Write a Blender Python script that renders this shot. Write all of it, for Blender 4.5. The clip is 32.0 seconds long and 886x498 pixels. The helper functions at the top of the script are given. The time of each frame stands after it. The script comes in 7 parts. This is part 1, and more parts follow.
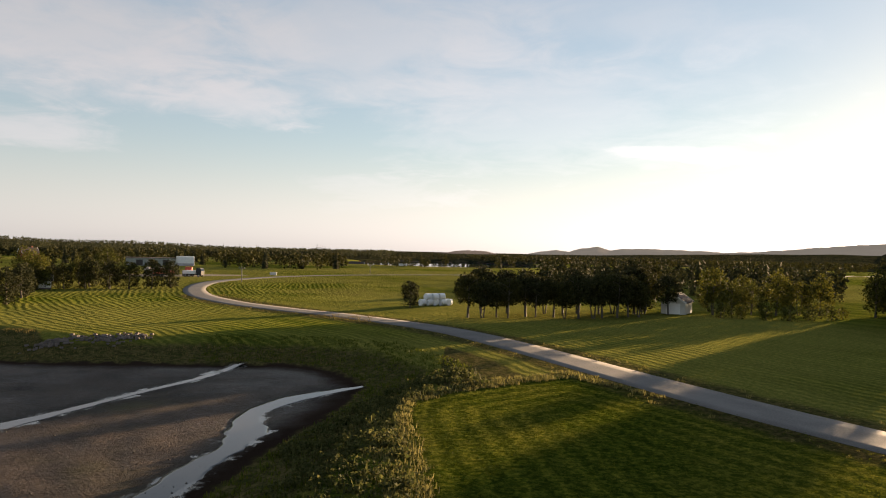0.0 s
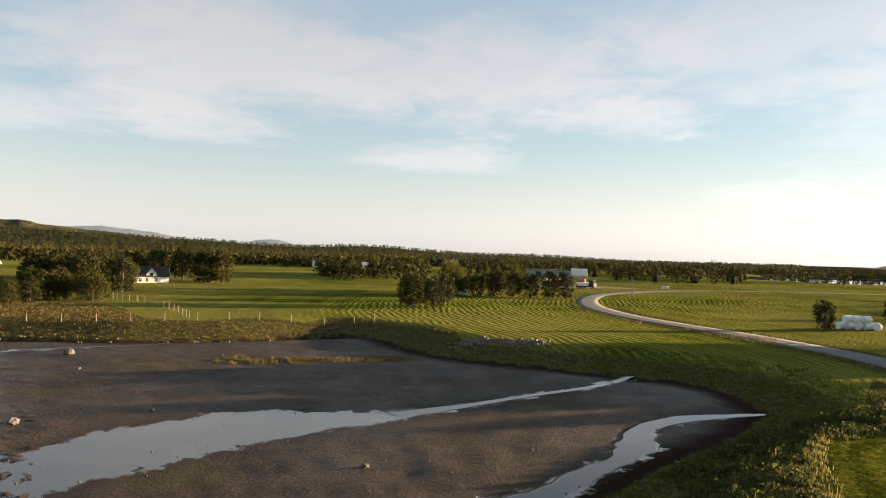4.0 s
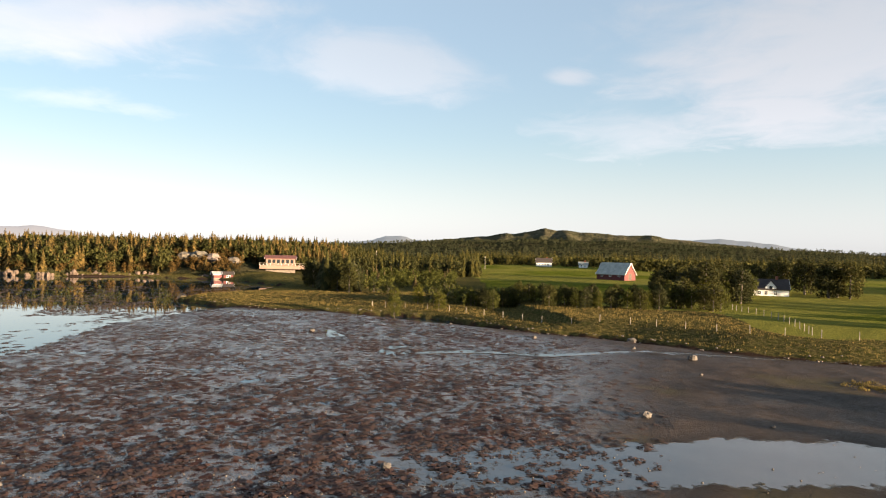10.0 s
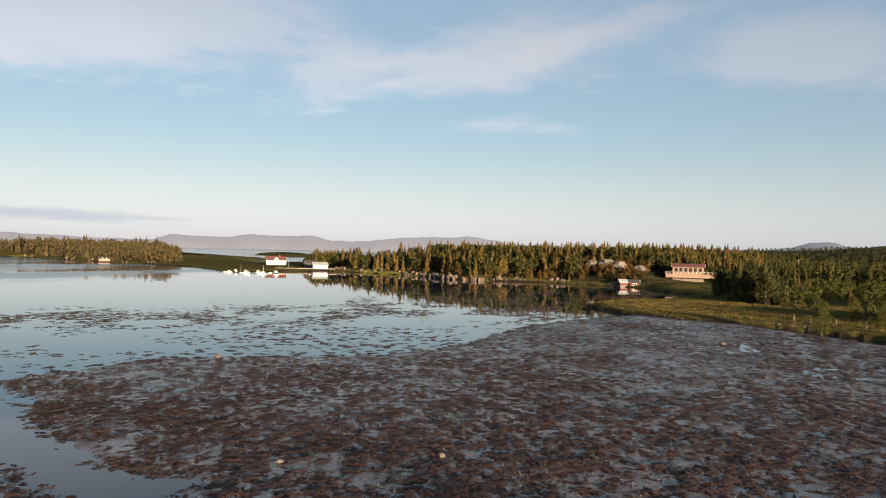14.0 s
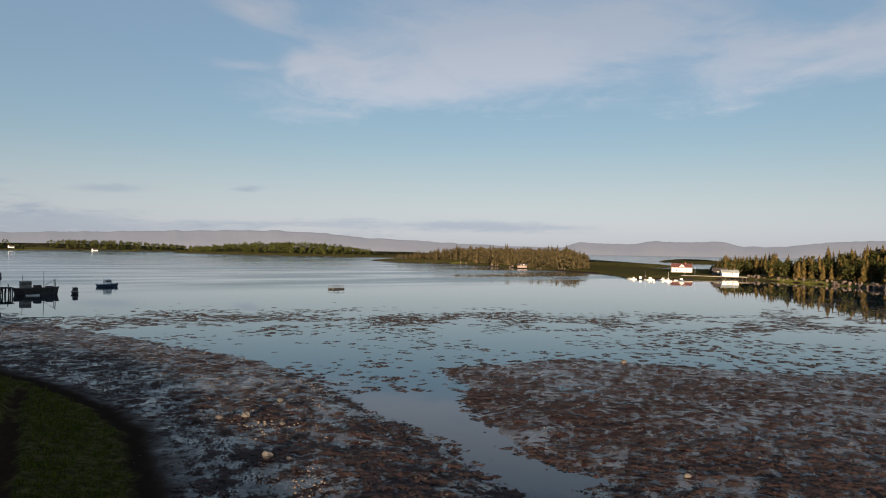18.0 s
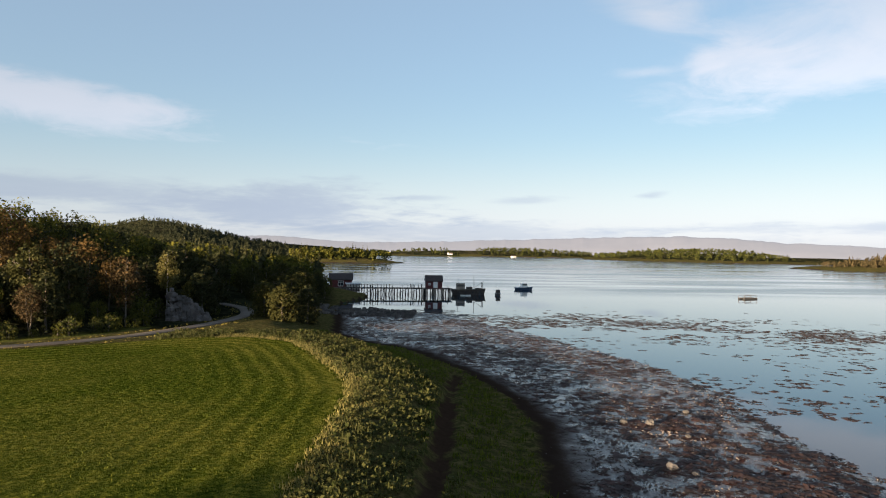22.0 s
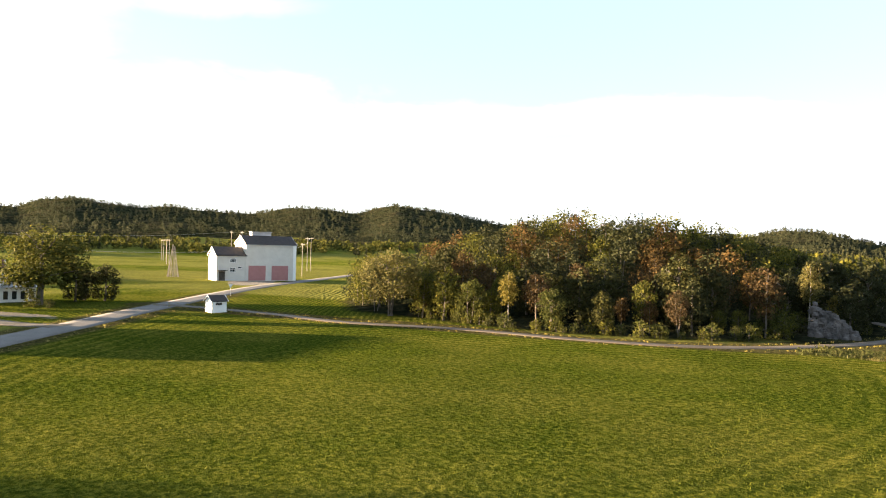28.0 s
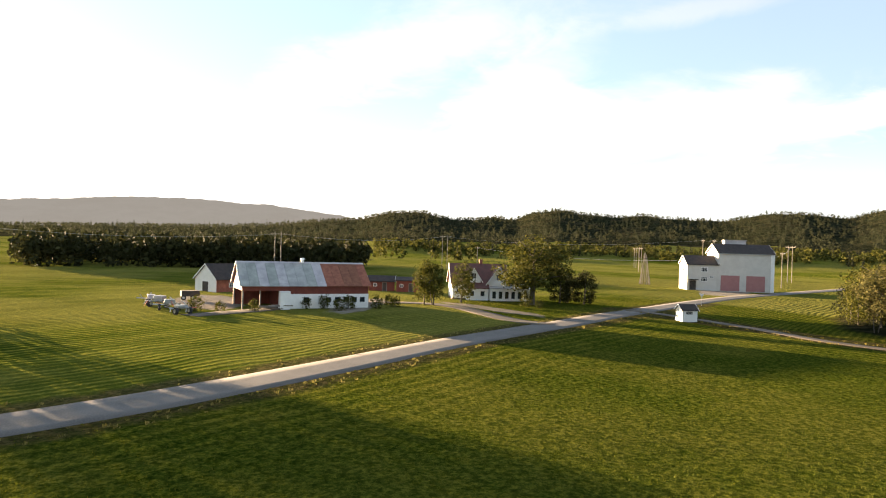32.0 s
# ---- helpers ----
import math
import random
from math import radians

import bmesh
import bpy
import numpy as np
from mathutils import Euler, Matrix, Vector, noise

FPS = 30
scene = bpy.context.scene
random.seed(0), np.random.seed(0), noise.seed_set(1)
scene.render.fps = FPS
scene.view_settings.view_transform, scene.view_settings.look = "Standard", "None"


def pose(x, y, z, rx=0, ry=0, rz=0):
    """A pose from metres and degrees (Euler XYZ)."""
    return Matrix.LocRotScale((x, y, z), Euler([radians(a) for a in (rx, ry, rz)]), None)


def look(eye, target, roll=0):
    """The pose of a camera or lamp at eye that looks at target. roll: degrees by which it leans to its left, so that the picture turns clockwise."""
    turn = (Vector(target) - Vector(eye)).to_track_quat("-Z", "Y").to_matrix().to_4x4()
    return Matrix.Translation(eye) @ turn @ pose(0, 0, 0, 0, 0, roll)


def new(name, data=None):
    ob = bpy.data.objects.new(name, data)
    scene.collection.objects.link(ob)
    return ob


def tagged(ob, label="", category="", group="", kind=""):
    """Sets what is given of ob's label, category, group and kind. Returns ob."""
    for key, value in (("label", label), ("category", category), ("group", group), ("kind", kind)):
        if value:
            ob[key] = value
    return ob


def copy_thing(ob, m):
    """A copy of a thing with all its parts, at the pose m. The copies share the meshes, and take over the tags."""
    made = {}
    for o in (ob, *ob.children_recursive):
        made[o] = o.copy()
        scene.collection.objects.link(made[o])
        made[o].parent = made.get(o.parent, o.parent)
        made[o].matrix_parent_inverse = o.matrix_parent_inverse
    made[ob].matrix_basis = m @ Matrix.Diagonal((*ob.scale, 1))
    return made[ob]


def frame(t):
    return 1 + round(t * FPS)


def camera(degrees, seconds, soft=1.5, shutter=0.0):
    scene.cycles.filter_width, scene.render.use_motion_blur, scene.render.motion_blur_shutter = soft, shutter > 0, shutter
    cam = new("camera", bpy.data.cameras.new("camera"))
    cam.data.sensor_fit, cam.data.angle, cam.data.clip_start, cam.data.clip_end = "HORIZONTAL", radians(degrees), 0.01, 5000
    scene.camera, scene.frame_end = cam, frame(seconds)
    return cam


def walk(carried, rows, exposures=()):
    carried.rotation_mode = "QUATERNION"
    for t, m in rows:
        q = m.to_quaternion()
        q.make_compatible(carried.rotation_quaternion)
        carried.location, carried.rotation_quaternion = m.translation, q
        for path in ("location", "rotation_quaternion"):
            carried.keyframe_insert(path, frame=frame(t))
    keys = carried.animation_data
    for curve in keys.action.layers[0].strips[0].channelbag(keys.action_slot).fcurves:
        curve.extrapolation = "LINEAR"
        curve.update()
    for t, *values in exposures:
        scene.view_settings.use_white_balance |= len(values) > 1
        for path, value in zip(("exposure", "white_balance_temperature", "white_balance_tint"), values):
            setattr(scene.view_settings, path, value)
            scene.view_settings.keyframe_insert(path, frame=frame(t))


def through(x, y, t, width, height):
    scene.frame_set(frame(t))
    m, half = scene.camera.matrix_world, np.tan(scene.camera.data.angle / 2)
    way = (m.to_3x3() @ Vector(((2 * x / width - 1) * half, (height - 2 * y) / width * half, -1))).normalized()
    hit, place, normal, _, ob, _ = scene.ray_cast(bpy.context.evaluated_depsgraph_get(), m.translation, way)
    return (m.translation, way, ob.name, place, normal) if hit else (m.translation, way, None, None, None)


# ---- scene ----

# the clip's camera brightens, darkens and tints its picture as it turns
EXPOSURES = [(0.0, 2.15, 7150, 15), (1.0, 2.2, 7100, 15), (3.0, 2.35, 7100, 12), (6.0, 2.5, 6900, 11), (9.0, 2.55, 6750, 11), (11.0, 2.4, 6550, 11), (13.0, 2.15, 6450, 11), (16.5, 1.5, 6200, 11),
             (19.0, 1.5, 6000, 10), (21.0, 1.95, 6050, 10), (23.0, 2.35, 6250, 10), (25.5, 2.85, 6450, 10), (28.0, 3.4, 6600, 10), (30.0, 3.3, 6700, 10), (32.0, 3.0, 6850, 12)]

# ---- camera: a drone that hovers on one spot and turns to its left ----
EYE_Z = 12.5
cam = camera(65.58, 32.0, soft=1.1)
# seconds, tilt, lean, turn (degrees)
TURNS = [
    (0.0, 0.14, 1.21, -0.00),
    (0.5, 0.16, 1.27, 4.02),
    (1.0, 0.19, 1.29, 8.06),
    (1.5, 0.22, 1.36, 12.07),
    (2.0, 0.27, 1.42, 16.12),
    (2.5, 0.33, 1.50, 20.16),
    (4.5, 0.52, 1.46, 35.90),
    (5.0, 0.56, 1.43, 40.15),
    (5.5, 0.57, 1.42, 43.87),
    (6.0, 0.54, 1.43, 48.12),
    (6.5, 0.48, 1.50, 51.83),
    (7.0, 0.46, 1.37, 56.06),
    (7.5, 0.45, 1.37, 59.77),
    (8.0, 0.38, 1.38, 63.98),
    (8.5, 0.33, 1.37, 67.65),
    (9.0, 0.30, 1.37, 71.94),
    (9.5, 0.28, 1.33, 75.78),
    (10.0, 0.27, 1.28, 80.18),
    (10.5, 0.25, 1.26, 84.05),
    (11.0, 0.22, 1.24, 88.43),
    (11.5, 0.20, 1.24, 92.25),
    (12.0, 0.20, 1.30, 96.63),
    (12.5, 0.19, 1.21, 100.41),
    (13.0, 0.18, 1.20, 104.84),
    (13.5, 0.16, 1.20, 108.67),
    (14.0, 0.19, 1.29, 113.08),
    (14.5, 0.17, 1.40, 116.93),
    (16.5, 0.17, 1.17, 133.31),
    (17.0, 0.13, 1.04, 137.65),
    (17.5, 0.14, 0.95, 141.50),
    (18.0, 0.14, 0.90, 145.85),
    (18.5, 0.18, 0.90, 149.67),
    (19.0, 0.22, 0.86, 154.03),
    (19.5, 0.23, 0.88, 157.85),
    (20.0, 0.23, 0.88, 162.17),
    (20.5, 0.22, 0.91, 166.05),
    (21.0, 0.20, 0.93, 170.43),
    (21.5, 0.19, 0.86, 174.29),
    (22.0, 0.19, 0.80, 178.56),
    (22.5, 0.20, 0.90, 182.43),
    (23.0, 0.18, 0.85, 186.76),
    (23.5, 0.16, 0.94, 190.61),
    (24.0, 0.16, 1.06, 194.78),
    (24.5, 0.14, 1.22, 198.90),
    (25.0, 0.12, 1.17, 203.00),
    (25.5, 0.11, 1.23, 207.14),
    (27.5, 0.06, 1.44, 224.06),
    (28.0, 0.05, 1.47, 228.54),
    (28.5, 0.01, 1.50, 233.15),
    (29.0, -0.01, 1.54, 237.84),
    (29.5, -0.07, 1.56, 242.51),
    (30.0, -0.14, 1.62, 247.20),
    (30.5, -0.20, 1.78, 251.93),
    (31.0, -0.25, 1.77, 256.68),
    (31.5, -0.29, 1.71, 261.48),
    (32.0, -0.34, 1.76, 266.34),
]
walk(cam, [(t, pose(0, 0, EYE_Z, 90 + tilt, 0, turn) @ pose(0, 0, 0, 0, 0, lean)) for t, tilt, lean, turn in TURNS],
     exposures=EXPOSURES)

# ---- world and sun ----
SUN_TURN, SUN_UP = 317.2, 5.4  # bearing to the left of +y, elevation
sun_way = Vector((-math.sin(radians(SUN_TURN)) * math.cos(radians(SUN_UP)),
                  math.cos(radians(SUN_TURN)) * math.cos(radians(SUN_UP)), math.sin(radians(SUN_UP))))
world = bpy.data.worlds.new("evening_sky")
scene.world = world
world.use_nodes = True
wt = world.node_tree
wt.nodes.clear()
sky = wt.nodes.new("ShaderNodeTexSky")
sky.sky_type = "NISHITA"
sky.sun_disc = False
sky.sun_elevation = radians(SUN_UP)
sky.sun_rotation = radians(360 - SUN_TURN)
sky.air_density, sky.dust_density, sky.ozone_density = 1.0, 0.28, 2.0


def wnode(kind, **values):
    n = wt.nodes.new(kind)
    for k, v in values.items():
        n.inputs[k].default_value = v
    return n


def wmath(op, a, b=None, c=None):
    n = wt.nodes.new("ShaderNodeMath")
    n.operation = op
    for i, v in enumerate((a, b, c)):
        if v is None:
            continue
        if isinstance(v, (int, float)):
            n.inputs[i].default_value = v
        else:
            wt.links.new(v, n.inputs[i])
    return n.outputs[0]


coord = wt.nodes.new("ShaderNodeTexCoord")
split = wt.nodes.new("ShaderNodeSeparateXYZ")
wt.links.new(coord.outputs["Generated"], split.inputs[0])
rise = wmath("MAXIMUM", split.outputs[2], 0.0)
deck = wmath("ADD", rise, 0.12)  # a cloud deck seen from below
flat = wt.nodes.new("ShaderNodeCombineXYZ")
wt.links.new(wmath("DIVIDE", split.outputs[0], deck), flat.inputs[0])
wt.links.new(wmath("DIVIDE", split.outputs[1], deck), flat.inputs[1])
shred = wnode("ShaderNodeTexNoise", Scale=0.9, Detail=7.0, Roughness=0.58, Distortion=0.4)
wt.links.new(flat.outputs[0], shred.inputs["Vector"])
fibre = wnode("ShaderNodeTexNoise", Scale=3.4, Detail=6.0, Roughness=0.62, Distortion=0.8)
wt.links.new(flat.outputs[0], fibre.inputs["Vector"])
wisp = wmath("ADD", wmath("MULTIPLY", wmath("SUBTRACT", shred.outputs["Fac"], 0.5), 3.0), wmath("MULTIPLY", wmath("SUBTRACT", fibre.outputs["Fac"], 0.5), 1.5))


def wramp(value, a, b, lo, hi):
    n = wt.nodes.new("ShaderNodeMapRange")
    n.interpolation_type = "SMOOTHSTEP"
    wt.links.new(value, n.inputs["Value"])
    for k, v in (("From Min", a), ("From Max", b), ("To Min", lo), ("To Max", hi)):
        n.inputs[k].default_value = v
    return n.outputs[0]


def wmix(mode, factor, a, b):
    n = wt.nodes.new("ShaderNodeMix")
    n.data_type, n.blend_type = "RGBA", mode
    for key, v in (("Factor", factor), ("A", a), ("B", b)):
        if isinstance(v, (int, float)):
            n.inputs[key].default_value = v
        elif isinstance(v, tuple):
            n.inputs[key].default_value = (*v, 1)
        else:
            wt.links.new(v, n.inputs[key])
    return n.outputs["Result"]


# clouds of this evening: bearing, height, half length, half depth, slant (degrees), density
CLOUDS_NORTH = [(341.4, 8.0, 4.1, 0.42, -5, 0.8), (345.8, 18.1, 11.0, 2.35, -4, 0.25), (351.5, 11.3, 13.0, 6.0, -2, 0.3), (5.1, 4.5, 7.5, 1.65, 1, 0.3), (7.7, 16.3, 15.5, 4.24, 1, 0.5),
                (17.4, 11.5, 5.1, 1.41, -5, 0.6), (29.5, 15.2, 14.0, 3.9, 3, 0.75), (32.6, 8.0, 6.5, 0.94, 0, 0.45), (35.0, 8.0, 6.4, 1.13, 5, 0.4), (47.3, 15.5, 13.9, 4.94, 3, 0.9)]
CLOUDS_WEST = [(50.8, 9.7, 5.5, 1.22, 3, 0.45), (65.6, 10.3, 6.6, 1.9, -2, 0.55), (70.1, 14.3, 1.7, 0.6, -6, 0.65), (86.3, 15.2, 7.1, 1.98, -7, 0.6), (100.2, 17.6, 7.6, 1.22, 14, 0.7),
               (108.3, 10.5, 4.9, 0.75, -1, 0.45), (109.2, 16.1, 9.0, 2.59, 15, 0.65), (122.6, 14.6, 4.6, 2.59, 8, 0.6), (138.5, 17.4, 19.7, 4.47, 2, 0.65), (142.1, 14.2, 9.2, 2.35, 3, 0.5),
               (155.5, 14.8, 3.5, 1.41, -1, 0.6), (158.0, 14.8, 1.3, 1.04, 7, 0.6), (161.7, 18.3, 4.2, 1.6, -12, 0.8), (162.6, 14.3, 2.8, 0.47, 1, 0.4)]
CLOUDS_SOUTH = [(206.7, 10.0, 8.8, 1.5, -4, 0.8), (216.3, 11.6, 4.3, 0.66, 4, 0.8), (218.6, 11.4, 6.3, 0.52, 2, 0.7), (223.4, 10.7, 24.3, 1.13, 1, 0.6), (227.3, 9.1, 5.3, 0.47, 5, 0.7),
                (232.9, 10.7, 4.8, 0.8, 5, 0.8), (236.9, 10.1, 5.0, 1.04, 10, 0.6), (246.6, 18.3, 5.0, 0.72, 6, 0.5), (250.5, 9.1, 13.0, 3.3, 5, 0.65), (250.8, 9.4, 10.0, 1.22, 19, 0.65),
                (259.6, 14.0, 4.9, 2.82, 30, 0.5), (268.0, 16.1, 12.7, 2.59, 16, 0.65)]
# low grey banks in the shade of the earth's rim
BANKS = [(142.8, 2.1, 8.7, 0.47, -2, 0.4), (147.6, 2.1, 11.5, 0.38, 0, 0.35), (161.8, 4.7, 1.3, 0.28, 4, 0.55), (162.8, 1.9, 4.7, 0.28, 0, 0.55), (171.8, 4.3, 2.7, 0.28, 2, 0.45),
         (177.5, 1.5, 18.4, 0.8, 0, 0.5), (180.6, 4.4, 2.6, 0.25, 2, 0.5), (190.8, 3.3, 8.3, 1.79, -1, 0.7), (195.3, 3.1, 12.5, 1.04, -1, 0.5), (203.5, 4.0, 17.3, 1.22, -1, 0.5),
         (207.7, 4.0, 14.4, 0.85, -2, 0.4), (249.8, 7.2, 7.3, 0.56, 8, 0.4)]


def cloud_cover(clouds):
    """How much of the sky the given clouds hide, with shredded edges."""
    total = None
    for turn, up, half, deep, slant, dense in clouds:
        t, u = radians(turn), radians(up)
        mid = Vector((-math.sin(t) * math.cos(u), math.cos(t) * math.cos(u), math.sin(u)))
        side = Vector((math.cos(t), math.sin(t), 0.0))
        over = mid.cross(side) * -1.0
        k = radians(slant)
        along, athwart = side * math.cos(k) + over * math.sin(k), over * math.cos(k) - side * math.sin(k)
        m = wt.nodes.new("ShaderNodeMapping")
        m.vector_type = "TEXTURE"
        m.inputs["Location"].default_value = mid
        m.inputs["Rotation"].default_value = Matrix((along, athwart, along.cross(athwart))).transposed().to_euler("XYZ")
        m.inputs["Scale"].default_value = (math.sin(radians(half)), math.sin(radians(deep)), 0.5)
        wt.links.new(coord.outputs["Generated"], m.inputs["Vector"])
        n = wt.nodes.new("ShaderNodeVectorMath")
        n.operation = "LENGTH"
        wt.links.new(m.outputs[0], n.inputs[0])
        d = wramp(wmath("SUBTRACT", n.outputs["Value"], wisp), 0.25, 1.55, dense, 0.0)
        total = d if total is None else wmath("SUBTRACT", wmath("ADD", total, d), wmath("MULTIPLY", total, d))
    return total


low = wramp(rise, 0.0, 0.24, 0.2, 0.0)  # milky band above the horizon
bright = cloud_cover(CLOUDS_NORTH + CLOUDS_WEST + CLOUDS_SOUTH)
veil = wmath("MAXIMUM", wmath("MINIMUM", bright, 0.92), low)
grey = wt.nodes.new("ShaderNodeRGBToBW")
wt.links.new(sky.outputs[0], grey.inputs[0])
mixed = wmix("MIX", veil, sky.outputs[0], wmix("MULTIPLY", 1.0, grey.outputs[0], (1.76, 1.68, 1.70)))
mixed = wmix("MIX", wramp(rise, 0.0, 0.17, 0.75, 0.0), mixed, wmix("MULTIPLY", 1.0, grey.outputs[0], (1.27, 1.20, 1.17)))
mixed = wmix("MIX", cloud_cover(BANKS), mixed, wmix("MULTIPLY", 1.0, grey.outputs[0], (0.60, 0.64, 0.74)))
back = wt.nodes.new("ShaderNodeBackground")
back.inputs["Strength"].default_value = 0.032
# thin high haze over the whole sky
wt.links.new(wmix("ADD", 1.0, mixed, (1.62, 1.92, 2.28)), back.inputs["Color"])
wout = wt.nodes.new("ShaderNodeOutputWorld")
wt.links.new(back.outputs[0], wout.inputs["Surface"])

sun_data = bpy.data.lights.new("sun", "SUN")
sun_data.energy, sun_data.angle, sun_data.color = 5.0, radians(0.6), (1.0, 0.74, 0.46)
sun = new("sun", sun_data)
sun.matrix_world = look((0, 0, 60), Vector((0, 0, 60)) - sun_way)

# ---- materials ----
def material(name):
    m = bpy.data.materials.new(name)
    m.use_nodes = True
    t = m.node_tree
    return m, t, t.nodes["Principled BSDF"]


def put(t, kind, ins=None, data_type="", blend_type="", operation="", interpolation_type="", wave_type="", bands_direction="",
        attribute_name=""):
    n = t.nodes.new(kind)
    if data_type:
        n.data_type = data_type
    if blend_type:
        n.blend_type = blend_type
    if operation:
        n.operation = operation
    if interpolation_type:
        n.interpolation_type = interpolation_type
    if wave_type:
        n.wave_type, n.bands_direction = wave_type, bands_direction
    if attribute_name:
        n.attribute_name = attribute_name
    for k, v in (ins or {}).items():
        if isinstance(v, bpy.types.NodeSocket):
            t.links.new(v, n.inputs[k])
        else:
            n.inputs[k].default_value = v
    return n


def noise_of(t, scale, detail=4.0, rough=0.55, vec=None, dist=0.0):
    n = put(t, "ShaderNodeTexNoise", {"Scale": scale, "Detail": detail, "Roughness": rough, "Distortion": dist})
    t.links.new(vec if vec is not None else place_of(t), n.inputs["Vector"])
    return n.outputs["Fac"]


def place_of(t):
    for n in t.nodes:
        if n.bl_idname == "ShaderNodeNewGeometry":
            return n.outputs["Position"]
    return t.nodes.new("ShaderNodeNewGeometry").outputs["Position"]


def spread(t, v, a, b, lo=0.0, hi=1.0):
    return put(t, "ShaderNodeMapRange", {"Value": v, "From Min": a, "From Max": b, "To Min": lo, "To Max": hi},
               interpolation_type="SMOOTHSTEP").outputs[0]


def blend(t, f, a, b, mode="MIX"):
    n = put(t, "ShaderNodeMix", data_type="RGBA", blend_type=mode)
    for key, v in (("Factor", f), ("A", a), ("B", b)):
        if isinstance(v, bpy.types.NodeSocket):
            t.links.new(v, n.inputs[key])
        elif key == "Factor":
            n.inputs[key].default_value = v
        else:
            n.inputs[key].default_value = (*v, 1)
    return n.outputs["Result"]


def calc(t, op, a, b=0.0):
    n = put(t, "ShaderNodeMath", operation=op)
    for i, v in enumerate((a, b)):
        if isinstance(v, bpy.types.NodeSocket):
            t.links.new(v, n.inputs[i])
        else:
            n.inputs[i].default_value = v
    return n.outputs[0]


def attr(t, name):
    return put(t, "ShaderNodeAttribute", attribute_name=name).outputs["Fac"]


def relief(t, p, height, strength=0.3, distance=0.1):
    b = put(t, "ShaderNodeBump", {"Strength": strength, "Distance": distance, "Height": height})
    t.links.new(b.outputs[0], p.inputs["Normal"])


def plain(name, a, b, scale=3.0, rough=0.7, metal=0.0, bump=0.15, dist=0.02, vary=0.0, streak=None):
    """Two colours mixed by grain at two scales, with fine relief; vary: spread from object to object."""
    m, t, p = material(name)
    big, fine = noise_of(t, scale, 5.0), noise_of(t, scale * 9, 3.0)
    c = blend(t, spread(t, big, 0.3, 0.7), a, b)
    c = blend(t, 0.25, c, blend(t, fine, [x * 0.6 for x in a], [min(1, x * 1.3) for x in b]))
    if vary:
        rnd = put(t, "ShaderNodeObjectInfo").outputs["Random"]
        c = blend(t, 1.0, c, put(t, "ShaderNodeCombineColor", {
            "Red": spread(t, rnd, 0, 1, 1 - vary, 1 + vary), "Green": spread(t, rnd, 0, 1, 1 - vary * 0.7, 1 + vary * 0.7),
            "Blue": spread(t, rnd, 0, 1, 1 - vary, 1 + vary)}).outputs[0], "MULTIPLY")
    t.links.new(c, p.inputs["Base Color"])
    p.inputs["Roughness"].default_value, p.inputs["Metallic"].default_value = rough, metal
    if bump:
        relief(t, p, fine, bump, dist)
    return m


def foliage(name, a, b, vary=0.25, through=0.35):
    """Leaves: colour differs from leaf clump to clump and from tree to tree; some light passes through."""
    m, t, p = material(name)
    isl = put(t, "ShaderNodeNewGeometry").outputs["Random Per Island"]
    rnd = put(t, "ShaderNodeObjectInfo").outputs["Random"]
    c = blend(t, isl, a, b)
    c = blend(t, 1.0, c, put(t, "ShaderNodeCombineColor", {
        "Red": spread(t, rnd, 0, 1, 1 - vary * 0.6, 1 + vary), "Green": spread(t, rnd, 0, 1, 1 - vary * 0.5, 1 + vary * 0.6),
        "Blue": spread(t, rnd, 0, 1, 1 + vary * 0.3, 1 - vary * 0.3)}).outputs[0], "MULTIPLY")
    t.links.new(c, p.inputs["Base Color"])
    p.inputs["Roughness"].default_value = 0.8
    p.inputs["Specular IOR Level"].default_value = 0.08
    tr = put(t, "ShaderNodeBsdfTranslucent")
    t.links.new(c, tr.inputs["Color"])
    mix = put(t, "ShaderNodeMixShader", {0: through})
    t.links.new(p.outputs[0], mix.inputs[1])
    t.links.new(tr.outputs[0], mix.inputs[2])
    t.links.new(mix.outputs[0], t.nodes["Material Output"].inputs["Surface"])
    return m


BARK = plain("bark", (0.05, 0.04, 0.03), (0.12, 0.10, 0.08), 2.0, 0.9)
BARK_PALE = plain("birch_bark", (0.35, 0.31, 0.26), (0.2, 0.17, 0.14), 2.0, 0.8)
LEAF = foliage("leaves", (0.022, 0.031, 0.006), (0.098, 0.098, 0.021))
LEAF_WARM = foliage("turning_leaves", (0.055, 0.056, 0.013), (0.175, 0.148, 0.042))
LEAF_BROWN = foliage("reddish_leaves", (0.030, 0.024, 0.010), (0.100, 0.064, 0.025))
SEDGE = foliage("salt_sedge", (0.055, 0.056, 0.018), (0.17, 0.125, 0.048), 0.2, 0.3)
LEAF_DARK = foliage("dark_leaves", (0.016, 0.020, 0.006), (0.052, 0.052, 0.017), 0.25, 0.18)
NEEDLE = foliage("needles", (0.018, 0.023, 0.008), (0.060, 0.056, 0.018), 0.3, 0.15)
# paler, warmer needles: low sunlight on the woods put into the colour
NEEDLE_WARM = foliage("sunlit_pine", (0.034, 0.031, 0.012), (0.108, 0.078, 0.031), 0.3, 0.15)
FAR_WOOD = foliage("far_woods", (0.034, 0.039, 0.018), (0.050, 0.053, 0.025), 0.1, 0.35)
WEED = foliage("tall_weeds", (0.038, 0.048, 0.009), (0.135, 0.126, 0.034), 0.3, 0.45)
STRAW = foliage("straw_grass", (0.10, 0.095, 0.022), (0.24, 0.205, 0.062), 0.3, 0.4)
GRASS = foliage("grass_blades", (0.036, 0.054, 0.006), (0.084, 0.096, 0.012), 0.2, 0.3)
